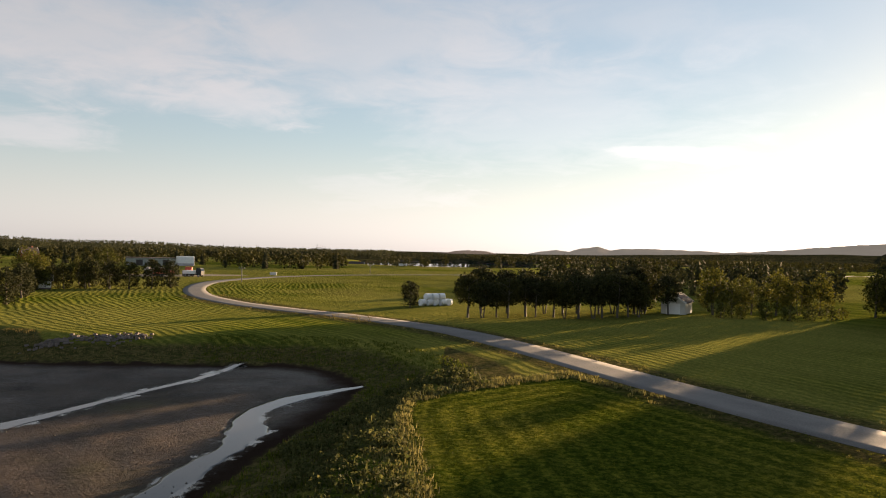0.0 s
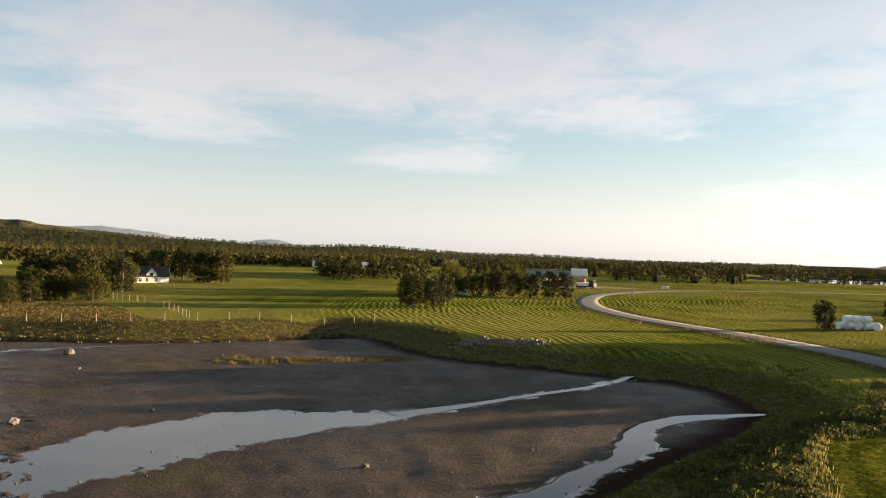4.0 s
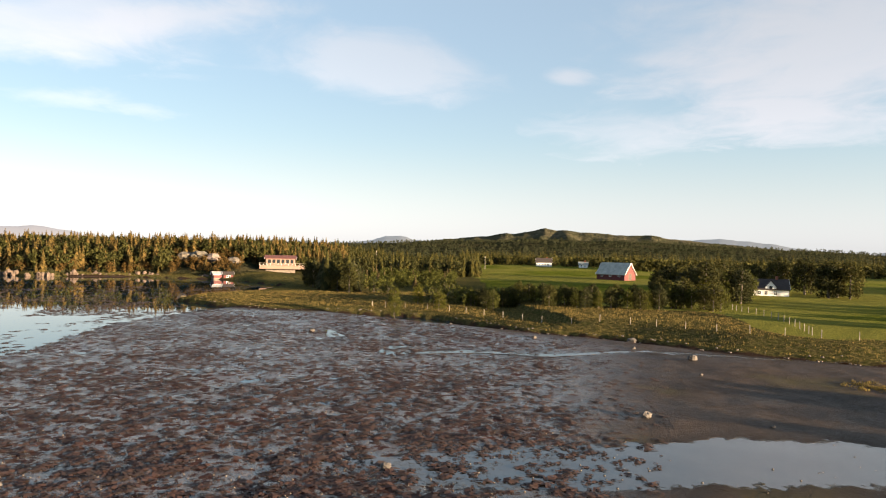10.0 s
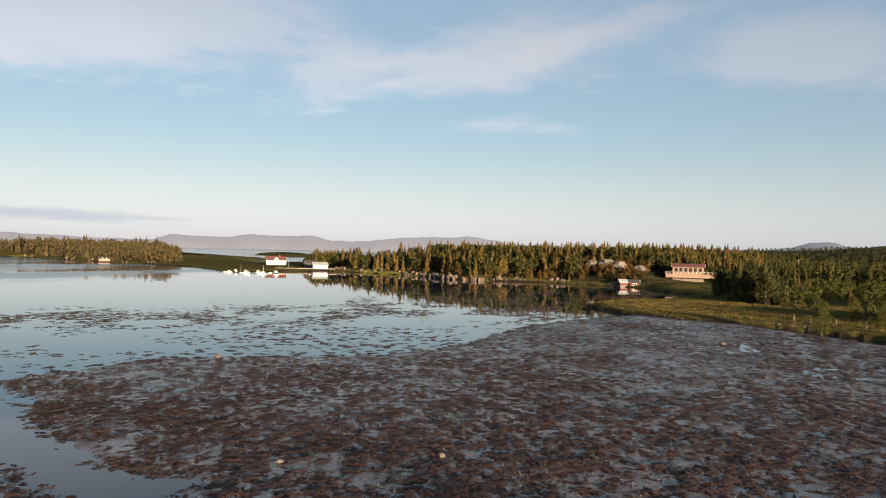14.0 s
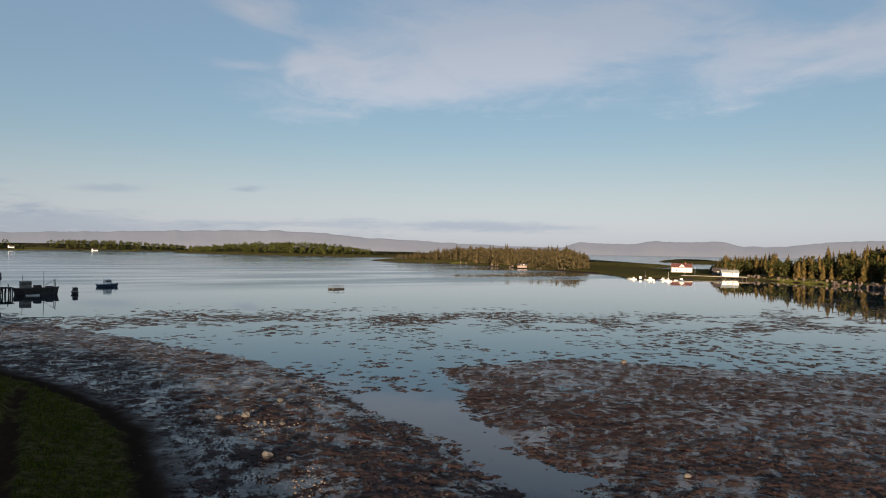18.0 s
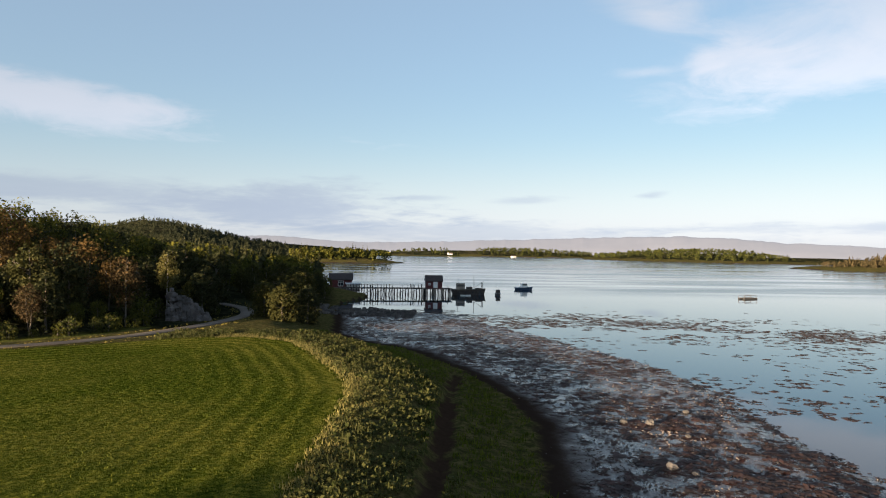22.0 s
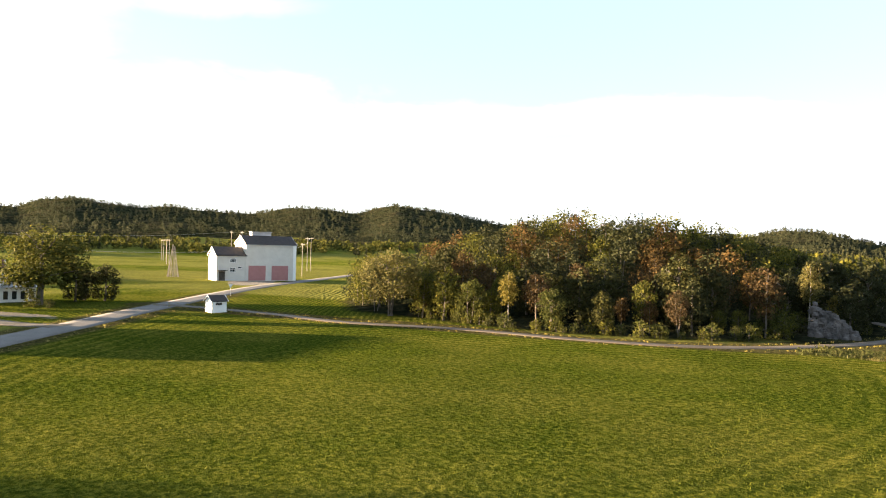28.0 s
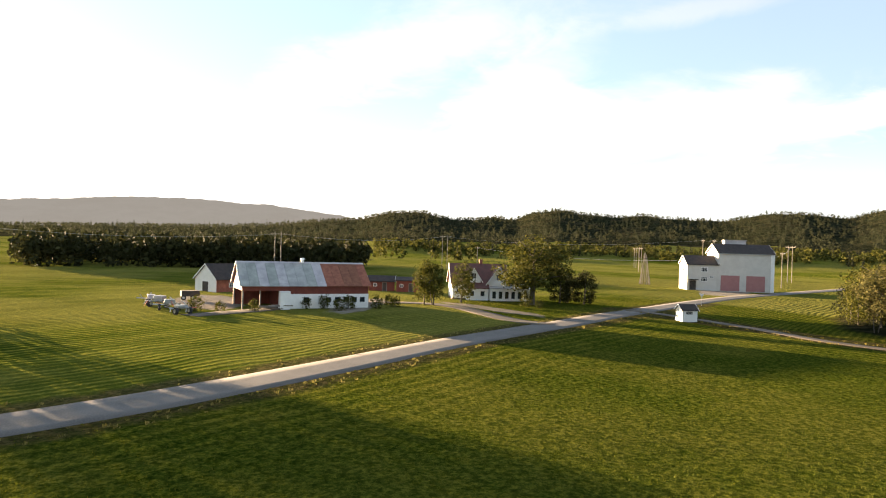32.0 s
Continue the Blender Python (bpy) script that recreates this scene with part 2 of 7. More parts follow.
WRACK = plain("seaweed", (0.012, 0.006, 0.005), (0.055, 0.019, 0.012), 1.2, 0.9, 0, 0.4, 0.05)
PEBBLE = plain("wet_pebble", (0.035, 0.028, 0.024), (0.10, 0.083, 0.072), 1.5, 0.5, 0, 0.3, 0.03)
RED_DEEP = plain("deep_red_boards", (0.065, 0.013, 0.014), (0.10, 0.019, 0.019), 1.2, 0.75, 0, 0.2, 0.02)
PINK = plain("pinkish_boards", (0.15, 0.095, 0.075), (0.22, 0.145, 0.115), 1.0, 0.75)
CLIFF = plain("pale_cliff", (0.045, 0.032, 0.025), (0.13, 0.092, 0.07), 0.35, 0.85, 0, 0.6, 0.3)
STONE = plain("shore_stone", (0.07, 0.056, 0.048), (0.17, 0.14, 0.118), 1.5, 0.8, 0, 0.4, 0.05, 0.25)
ROCK = plain("bare_rock", (0.03, 0.027, 0.025), (0.11, 0.097, 0.088), 0.5, 0.85, 0, 0.5, 0.2)
WHITE = plain("white_paint", (0.74, 0.73, 0.70), (0.82, 0.81, 0.78), 1.0, 0.55, 0, 0.05, 0.01)
CREAM = plain("cream_render", (0.50, 0.47, 0.43), (0.58, 0.55, 0.50), 0.6, 0.8, 0, 0.1, 0.01)
RED = plain("barn_red", (0.13, 0.028, 0.018), (0.20, 0.045, 0.026), 1.2, 0.75, 0, 0.2, 0.02)
DOOR_RED = plain("door_red", (0.33, 0.14, 0.13), (0.38, 0.17, 0.16), 1.2, 0.6)
GREY_ROOF = plain("sheet_roof", (0.26, 0.26, 0.26), (0.44, 0.43, 0.42), 0.7, 0.55, 0.3, vary=0.22)
RUST = plain("rusty_roof", (0.15, 0.045, 0.028), (0.27, 0.10, 0.055), 1.6, 0.85, 0, 0.3, 0.03, 0.2)
SLATE = plain("dark_roof", (0.022, 0.017, 0.016), (0.045, 0.033, 0.030), 1.2, 0.9)
TILE_DARK = plain("dark_red_tiles", (0.075, 0.028, 0.022), (0.13, 0.045, 0.035), 1.0, 0.7)
TILE_RED = plain("red_tiles", (0.16, 0.05, 0.032), (0.25, 0.08, 0.05), 1.0, 0.75)
WOOD = plain("weathered_wood", (0.14, 0.12, 0.10), (0.28, 0.25, 0.21), 1.5, 0.85)
WOOD_DARK = plain("tarred_wood", (0.03, 0.025, 0.022), (0.075, 0.06, 0.05), 1.5, 0.85)
STEEL = plain("galvanised_steel", (0.35, 0.36, 0.37), (0.5, 0.5, 0.5), 2.0, 0.45, 0.7)
BLACK = plain("black_rubber", (0.015, 0.015, 0.016), (0.03, 0.03, 0.03), 3.0, 0.8)
PLASTIC_WHITE = plain("bale_wrap", (0.68, 0.69, 0.68), (0.8, 0.8, 0.8), 1.5, 0.35, 0, 0.3, 0.05)
GLASS, _t, _p = material("window_glass")
_p.inputs["Base Color"].default_value = (0.02, 0.025, 0.03, 1)
_p.inputs["Roughness"].default_value = 0.06
BLUE = plain("blue_paint", (0.02, 0.04, 0.08), (0.035, 0.06, 0.11), 1.0, 0.5)
ORANGE = plain("machine_red", (0.42, 0.07, 0.03), (0.5, 0.1, 0.05), 1.0, 0.5)


def ground_material():
    m, t, p = material("land")
    pos = place_of(t)
    n_huge = noise_of(t, 0.012, 3.0)
    n_big = noise_of(t, 0.07, 5.0)
    n_mid = noise_of(t, 0.5, 5.0, 0.6)
    n_wood = noise_of(t, 0.085, 5.0, 0.75)
    n_fine = noise_of(t, 3.0, 4.0, 0.65)
    n_clump = noise_of(t, 1.3, 5.0, 0.72)
    n_tiny = noise_of(t, 8.0, 4.0, 0.8)
    edge = calc(t, "MULTIPLY", calc(t, "SUBTRACT", n_mid, 0.5), 3.0)

    def zone(name, soft=0.6, shift=0.0):
        return spread(t, calc(t, "ADD", calc(t, "ADD", attr(t, name), edge), shift), -soft, soft)

    # meadow: mown grass with pale stubble and swaths
    # swaths follow the road, and the edge of the near field
    sway = calc(t, "MULTIPLY", calc(t, "SUBTRACT", noise_of(t, 0.16, 2.0), 0.5), 2.6)
    row = calc(t, "ADD", attr(t, "swath"), sway)
    raked = spread(t, attr(t, "swath"), 45.0, 60.0, 1.0, 0.12)
    wav = calc(t, "ADD", calc(t, "MULTIPLY", calc(t, "MULTIPLY", calc(t, "SINE", calc(t, "MULTIPLY", row, 5.2)), 0.38), raked), calc(t, "MULTIPLY", n_mid, 0.6))
    wav = calc(t, "ADD", wav, calc(t, "MULTIPLY", calc(t, "SINE", calc(t, "MULTIPLY", row, 1.05)), 0.14))
    green = blend(t, spread(t, n_big, 0.3, 0.7), (0.038, 0.060, 0.007), (0.084, 0.104, 0.013))
    # pale rows: real stubble, with low sun on the swaths put into the colour
    meadow = blend(t, spread(t, calc(t, "ADD", calc(t, "MULTIPLY", wav, 0.75), calc(t, "MULTIPLY", n_fine, 0.5)), 0.28, 1.15), green, (0.225, 0.21, 0.036))
    meadow = blend(t, spread(t, calc(t, "ADD", n_huge, calc(t, "MULTIPLY", n_big, 0.2)), 0.46, 0.66, 0, 0.6), meadow, (0.20, 0.18, 0.05))
    # near field: uneven sward, yellower in patches
    sward = blend(t, spread(t, n_fine, 0.35, 0.7), (0.042, 0.066, 0.008), (0.108, 0.124, 0.016))
    sward = blend(t, spread(t, calc(t, "ADD", n_big, calc(t, "MULTIPLY", n_mid, 0.4)), 0.55, 0.9), sward, (0.122, 0.128, 0.021))
    rows = calc(t, "SINE", calc(t, "MULTIPLY", calc(t, "ADD", attr(t, "swath"), calc(t, "MULTIPLY", n_mid, 0.6)), 6.5))
    rows = calc(t, "MULTIPLY", rows, spread(t, attr(t, "near"), 3.0, 16.0, 1.0, 0.05))
    blades = noise_of(t, 2.6, 6.0, 0.8)
    sward = blend(t, spread(t, calc(t, "ADD", n_clump, calc(t, "MULTIPLY", rows, 0.055)), 0.42, 0.58), blend(t, 1.0, sward, (0.72, 0.76, 0.7), "MULTIPLY"), sward)
    sward = blend(t, spread(t, calc(t, "ADD", rows, calc(t, "MULTIPLY", n_fine, 0.8)), 0.0, 1.3), sward, blend(t, 1.0, sward, (1.5, 1.35, 1.3), "MULTIPLY"))
    sward = blend(t, spread(t, blades, 0.42, 0.62), blend(t, 1.0, sward, (0.55, 0.62, 0.55), "MULTIPLY"), blend(t, 1.0, sward, (1.3, 1.22, 1.2), "MULTIPLY"))
    meadow = blend(t, spread(t, blades, 0.42, 0.62), blend(t, 1.0, meadow, (0.68, 0.74, 0.68), "MULTIPLY"), blend(t, 1.0, meadow, (1.25, 1.18, 1.15), "MULTIPLY"))
    lawn = calc(t, "MAXIMUM", zone("near"), zone("lawn", 3.0))
    land = blend(t, lawn, meadow, sward)
    # rough shore grass
    rough = blend(t, spread(t, n_clump, 0.35, 0.65), (0.036, 0.042, 0.012), (0.115, 0.092, 0.036))
    rough = blend(t, spread(t, n_fine, 0.45, 0.7), rough, (0.035, 0.03, 0.013))
    land = blend(t, zone("rough", 1.0), land, rough)
    # bare soil of the trodden ditch
    land = blend(t, zone("track", 0.3), land, blend(t, n_fine, (0.022, 0.013, 0.009), (0.06, 0.038, 0.025)))
    # forest floor
    land = blend(t, zone("forest", 2.0), land, blend(t, spread(t, n_wood, 0.42, 0.58), (0.012, 0.015, 0.008), blend(t, spread(t, n_huge, 0.4, 0.65), (0.034, 0.036, 0.018), (0.056, 0.050, 0.027))))
    # track shoulders and yards
    land = blend(t, zone("yard", 0.5), land, blend(t, n_mid, (0.19, 0.165, 0.135), (0.28, 0.25, 0.21)))
    # tidal flat: bare sand in the north, wet pebbly mud under seaweed elsewhere
    sand = blend(t, spread(t, n_mid, 0.3, 0.7), (0.028, 0.020, 0.015), (0.060, 0.043, 0.032))
    sand = blend(t, spread(t, n_tiny, 0.55, 0.75, 0, 0.4), sand, (0.075, 0.056, 0.044))
    speck = noise_of(t, 1.6, 6.0, 0.8)
    grit = noise_of(t, 5.0, 3.0, 0.8)
    tuft = calc(t, "ADD", noise_of(t, 1.25, 7.0, 0.74), calc(t, "MULTIPLY", calc(t, "SUBTRACT", n_big, 0.5), 0.34))
    weed = calc(t, "MULTIPLY", spread(t, tuft, 0.515, 0.545), spread(t, attr(t, "wrack"), 0.1, 0.6))
    mud = blend(t, spread(t, n_tiny, 0.42, 0.66), (0.032, 0.023, 0.019), (0.160, 0.122, 0.104))
    mud = blend(t, spread(t, grit, 0.52, 0.62, 0, 0.7), mud, (0.025, 0.017, 0.014))
    algae = blend(t, n_fine, (0.045, 0.042, 0.015), (0.08, 0.072, 0.026))
    sand = blend(t, spread(t, speck, 0.57, 0.66, 0, 0.6), sand, (0.022, 0.014, 0.011))
    flat_ = blend(t, spread(t, attr(t, "wrack"), 0.1, 0.6), sand, mud)
    flat_ = blend(t, spread(t, n_big, 0.56, 0.72, 0, 0.6), flat_, algae)
    flat_ = blend(t, weed, flat_, blend(t, grit, (0.012, 0.005, 0.004), (0.056, 0.020, 0.013)))
    flat_ = blend(t, spread(t, calc(t, "ADD", attr(t, "shore"), edge), -4.0, -0.5), flat_, (0.030, 0.020, 0.015))
    lap = calc(t, "ADD", calc(t, "MULTIPLY", calc(t, "SUBTRACT", n_mid, 0.5), 4.5), calc(t, "MULTIPLY", calc(t, "SUBTRACT", n_fine, 0.5), 1.2))
    brook = spread(t, calc(t, "ADD", attr(t, "brook"), lap), -0.25, 0.15)
    flat_ = blend(t, spread(t, calc(t, "ADD", attr(t, "brook"), lap), -3.0, 0.0, 0, 0.6), flat_, blend(t, 1.0, flat_, (0.6, 0.6, 0.6), "MULTIPLY"))
    flat_ = blend(t, brook, flat_, blend(t, n_mid, (0.03, 0.026, 0.022), (0.05, 0.042, 0.034)))
    shore = zone("shore", 0.5)
    c = blend(t, shore, flat_, land)
    t.links.new(c, p.inputs["Base Color"])
    damp = spread(t, attr(t, "wrack"), 0.0, 0.5)
    film = spread(t, calc(t, "ADD", calc(t, "MULTIPLY", n_mid, 0.6), calc(t, "MULTIPLY", grit, 0.4)), 0.42, 0.58, 0.13, 0.42)
    wet = put(t, "ShaderNodeMix", {"Factor": weed, "A": film, "B": 0.7}, data_type="FLOAT").outputs["Result"]
    wet = put(t, "ShaderNodeMix", {"Factor": damp, "A": spread(t, calc(t, "ADD", calc(t, "MULTIPLY", n_big, 0.6), calc(t, "MULTIPLY", grit, 0.4)), 0.35, 0.65, 0.4, 0.8), "B": wet}, data_type="FLOAT").outputs["Result"]
    strand = spread(t, calc(t, "ADD", attr(t, "shore"), edge), -3.6, -0.9)
    wet = put(t, "ShaderNodeMix", {"Factor": strand, "A": wet, "B": 0.9}, data_type="FLOAT").outputs["Result"]
    wet = put(t, "ShaderNodeMix", {"Factor": brook, "A": wet, "B": 0.12}, data_type="FLOAT").outputs["Result"]
    gloss = put(t, "ShaderNodeMix", {"Factor": damp, "A": 0.1, "B": 0.6}, data_type="FLOAT").outputs["Result"]
    r = put(t, "ShaderNodeMix", {"Factor": shore, "A": wet, "B": 0.95}, data_type="FLOAT").outputs["Result"]
    t.links.new(r, p.inputs["Roughness"])
    t.links.new(put(t, "ShaderNodeMix", {"Factor": shore, "A": calc(t, "MAXIMUM", calc(t, "MULTIPLY", gloss, calc(t, "SUBTRACT", 1.0, calc(t, "MAXIMUM", strand, calc(t, "MULTIPLY", weed, 0.85)))), calc(t, "MULTIPLY", brook, 0.6)), "B": 0.0}, data_type="FLOAT").outputs["Result"], p.inputs["Specular IOR Level"])
    h = calc(t, "ADD", calc(t, "MULTIPLY", n_fine, 1.0), calc(t, "MULTIPLY", n_tiny, 0.5))
    ooze = calc(t, "ADD", calc(t, "MULTIPLY", calc(t, "ADD", n_tiny, grit), 0.07), calc(t, "MULTIPLY", weed, calc(t, "ADD", 0.35, calc(t, "MULTIPLY", speck, 0.6))))
    h = put(t, "ShaderNodeMix", {"Factor": calc(t, "MULTIPLY", damp, calc(t, "SUBTRACT", 1.0, shore)), "A": h, "B": ooze}, data_type="FLOAT").outputs["Result"]
    h = calc(t, "MULTIPLY", h, calc(t, "SUBTRACT", 1.0, calc(t, "MULTIPLY", calc(t, "MULTIPLY", brook, 0.96), calc(t, "SUBTRACT", 1.0, shore))))
    h = calc(t, "ADD", h, calc(t, "MULTIPLY", calc(t, "MULTIPLY", wav, 1.3), calc(t, "MULTIPLY", shore, calc(t, "SUBTRACT", 1.0, calc(t, "MAXIMUM", zone("rough", 1.0), lawn)))))
    h = calc(t, "ADD", h, calc(t, "MULTIPLY", calc(t, "MULTIPLY", calc(t, "ADD", calc(t, "ADD", n_clump, calc(t, "MULTIPLY", blades, 0.6)), calc(t, "MULTIPLY", rows, 0.08)), 2.4), lawn))
    h = calc(t, "ADD", h, calc(t, "MULTIPLY", calc(t, "MULTIPLY", n_wood, 40.0), zone("forest", 2.0)))
    relief(t, p, h, 0.9, 0.28)
    return m


GROUND = ground_material()


def water_material(name, tint, ripple, rough, calm=0.0):
    """Water whose ripples die away towards the inner bay, with slicks further out."""
    m, t, p = material(name)
    pos = place_of(t)
    turn = put(t, "ShaderNodeMapping", {"Vector": pos, "Rotation": (0, 0, radians(20)), "Scale": (1, 0.35, 1)}).outputs[0]
    long = put(t, "ShaderNodeMapping", {"Vector": pos, "Rotation": (0, 0, radians(-25)), "Scale": (1, 4.0, 1)}).outputs[0]
    a, b = noise_of(t, 0.9, 4.0, 0.6, turn), noise_of(t, 0.008, 4.0, 0.55, long)
    p.inputs["Base Color"].default_value = (*tint, 1)
    p.inputs["IOR"].default_value = 1.33
    p.inputs["Specular IOR Level"].default_value = 0.6
    wind = spread(t, b, 0.38, 0.62, 0.45, 1.5)
    if calm:
        north = put(t, "ShaderNodeSeparateXYZ", {0: pos}).outputs["Y"]
        wind = calc(t, "MULTIPLY", wind, spread(t, north, -calm * 1.35, -calm, 1.0, 0.12))
    t.links.new(calc(t, "MULTIPLY", wind, rough), p.inputs["Roughness"])
    bump = put(t, "ShaderNodeBump", {"Strength": calc(t, "MULTIPLY", wind, ripple), "Distance": 0.05, "Height": a})
    t.links.new(bump.outputs[0], p.inputs["Normal"])
    return m


WATER = water_material("sea_water", (0.010, 0.026, 0.040), 0.3, 0.13, 175.0)
BROOK = water_material("brook_water", (0.038, 0.032, 0.026), 0.03, 0.12)


def road_material(name, a, b, worn):
    m, t, p = material(name)
    big, fine = noise_of(t, 0.35, 5.0), noise_of(t, 9.0, 3.0)
    c = blend(t, spread(t, big, 0.3, 0.7), a, b)
    c = blend(t, spread(t, fine, 0.4, 0.7, 0, 0.5), c, worn)
    t.links.new(c, p.inputs["Base Color"])
    p.inputs["Roughness"].default_value = 0.85
    p.inputs["Specular IOR Level"].default_value = 0.2
    relief(t, p, fine, 0.3, 0.02)
    return m


ASPHALT = road_material("asphalt", (0.092, 0.085, 0.080), (0.128, 0.118, 0.111), (0.17, 0.157, 0.145))
GRAVEL = road_material("gravel", (0.07, 0.056, 0.042), (0.115, 0.094, 0.074), (0.15, 0.125, 0.10))
SHINGLE = plain("pale_shingle", (0.05, 0.040, 0.036), (0.135, 0.108, 0.096), 0.7, 0.5, 0, 0.3, 0.03)


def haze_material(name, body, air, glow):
    """Hills so far off that the haze before them is put in as a glow."""
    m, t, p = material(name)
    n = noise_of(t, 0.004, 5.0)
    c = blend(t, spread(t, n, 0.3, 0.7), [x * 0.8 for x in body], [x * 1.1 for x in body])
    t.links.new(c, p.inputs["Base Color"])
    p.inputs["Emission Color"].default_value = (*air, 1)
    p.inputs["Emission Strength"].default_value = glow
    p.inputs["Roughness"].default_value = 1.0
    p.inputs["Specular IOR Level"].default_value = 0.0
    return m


# ---- the lie of the land (plan in metres, sea level at 0) ----
FIELD_Z = 2.3
NORTH_SHORE = [(-12, 25), (-11.2, 32), (-9.8, 40), (-7.4, 51), (-6.5, 60), (-11, 68), (-16, 70), (-25, 69.5), (-33, 68.6), (-41, 68), (-50, 72),
               (-58, 77), (-66, 77), (-71, 63), (-80, 52), (-95, 43), (-103, 32), (-125, 21), (-133, 12), (-137, 2), (-140, -9), (-151, -22), (-166, -33),
               (-178, -31), (-200, -18), (-235, -12)]
WEST_SHORE = [(-277, -36), (-291, -77), (-282, -111), (-312, -153), (-334, -215), (-312, -212), (-296, -226), (-272, -234), (-318, -298),
              (-345, -403), (-390, -584), (-379, -657), (-470, -700), (-620, -620), (-560, -480), (-440, -350), (-520, -310), (-2000, -700),
              (-4600, -2500), (-1500, -4600), (900, -4600), (330, -2200), (103, -1150), (75, -1000)]
SOUTH_SHORE = [(150, -800), (75, -420), (40, -260), (24, -205), (15, -186), (20, -160), (16, -122), (13, -97), (8, -88.6), (2, -82.5), (-4, -68),
               (-6.9, -56), (-7.6, -48), (-6.2, -34), (-9, -20), (-12, -5), (-13, 10)]
SEA = NORTH_SHORE + WEST_SHORE + SOUTH_SHORE
# a sound beyond the northern fields
SOUND = [(-70, 480), (-30, 452), (0, 444), (34, 446), (60, 470), (90, 640), (30, 770), (-50, 740), (-90, 600)]
FLATS = [(-5, 25), (-4, 32), (0, 55), (-6, 74), (-25, 71), (-60, 80), (-73, 62), (-104, 33), (-140, 0), (-150, -18), (-118, -34), (-98, -33),
         (-83, -35.5), (-69, -43), (-62, -52.5), (-56, -60), (-46, -60), (-41, -60), (-34, -46), (-29.5, -34), (-28, -27), (-24, -24),
         (-22.5, -28), (-24, -33), (-25, -41), (-25.5, -50), (-27, -64), (-25, -80), (-16, -105), (-5, -136), (14, -144), (24, -122), (16, -86), (6, -70), (0, -40), (-4, -20), (-6, 5)]
NEAR_FIELD = [(-0.8, 28), (-1.8, 35), (-2.7, 42), (-2.6, 47), (1, 50.5), (5.4, 54), (11, 57.5), (18, 47), (23, 37.5), (28, 29), (35, 19.5), (46, 10),
              (55, 3), (70, -7), (88, -23.5), (104, -36), (97, -43.5), (87, -47.4), (76.5, -50.4), (65, -57.2), (56.7, -61), (50, -64),
              (39.5, -69.5), (30, -77), (20.5, -80), (14, -76), (10.4, -68), (6.4, -57), (4.7, -50.6), (4.6, -45), (4.8, -36), (5, -30), (4, -15), (1, 0), (0, 15)]
ROAD = [(390, -330), (262, -196), (215, -148), (185, -113), (153, -76), (110, -37.5), (91, -22), (73, -7), (57.5, 4.2), (48, 11.3), (42, 16.2), (36.5, 21.5),
        (30, 29.5), (25, 38), (20.2, 47.2), (15.2, 58.2), (7.6, 75.5), (0, 89), (-14.5, 104), (-26, 113), (-38, 124.5), (-50, 142),
        (-59.5, 166), (-64.5, 192), (-62, 216), (-54, 240), (-38, 262), (-5, 285), (60, 315), (200, 380), (500, 600)]
LANE = [(116, -39.5), (108, -43), (100, -46), (90, -49), (78.5, -51.6), (66.5, -59.2), (58.4, -62.7), (51.3, -65), (40.3, -71), (34.1, -78.3), (30.8, -86),
        (28.2, -95), (27.4, -106), (31, -118), (38, -128)]
KNOLL = [(92, -62), (78, -64), (66, -66), (56, -70), (45, -76), (38, -84), (35, -94), (33, -106), (34, -125), (52, -150), (95, -165), (140, -140), (130, -100), (110, -72)]
SOUTH_SHORE_WOOD = [(31, -86), (29, -106), (24, -112), (19, -128), (22, -160), (32, -220), (48, -300), (90, -420), (330, -520), (260, -300), (140, -150), (60, -100)]
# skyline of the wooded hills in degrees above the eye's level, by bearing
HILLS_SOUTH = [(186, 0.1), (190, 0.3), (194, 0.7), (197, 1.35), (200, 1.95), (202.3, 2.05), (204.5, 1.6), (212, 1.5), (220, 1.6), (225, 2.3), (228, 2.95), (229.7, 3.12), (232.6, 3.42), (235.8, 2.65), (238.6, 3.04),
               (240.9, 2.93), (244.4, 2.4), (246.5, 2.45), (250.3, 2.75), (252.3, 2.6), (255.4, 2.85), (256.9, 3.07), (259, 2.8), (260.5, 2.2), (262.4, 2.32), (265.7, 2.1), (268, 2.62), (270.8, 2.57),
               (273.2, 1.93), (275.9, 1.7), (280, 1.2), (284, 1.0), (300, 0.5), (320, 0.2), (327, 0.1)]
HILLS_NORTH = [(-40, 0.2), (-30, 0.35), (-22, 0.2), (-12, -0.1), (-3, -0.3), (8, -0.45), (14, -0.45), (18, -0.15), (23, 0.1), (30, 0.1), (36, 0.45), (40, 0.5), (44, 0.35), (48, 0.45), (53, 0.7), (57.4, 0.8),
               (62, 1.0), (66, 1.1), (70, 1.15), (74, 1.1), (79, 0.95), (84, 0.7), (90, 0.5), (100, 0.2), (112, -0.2)]
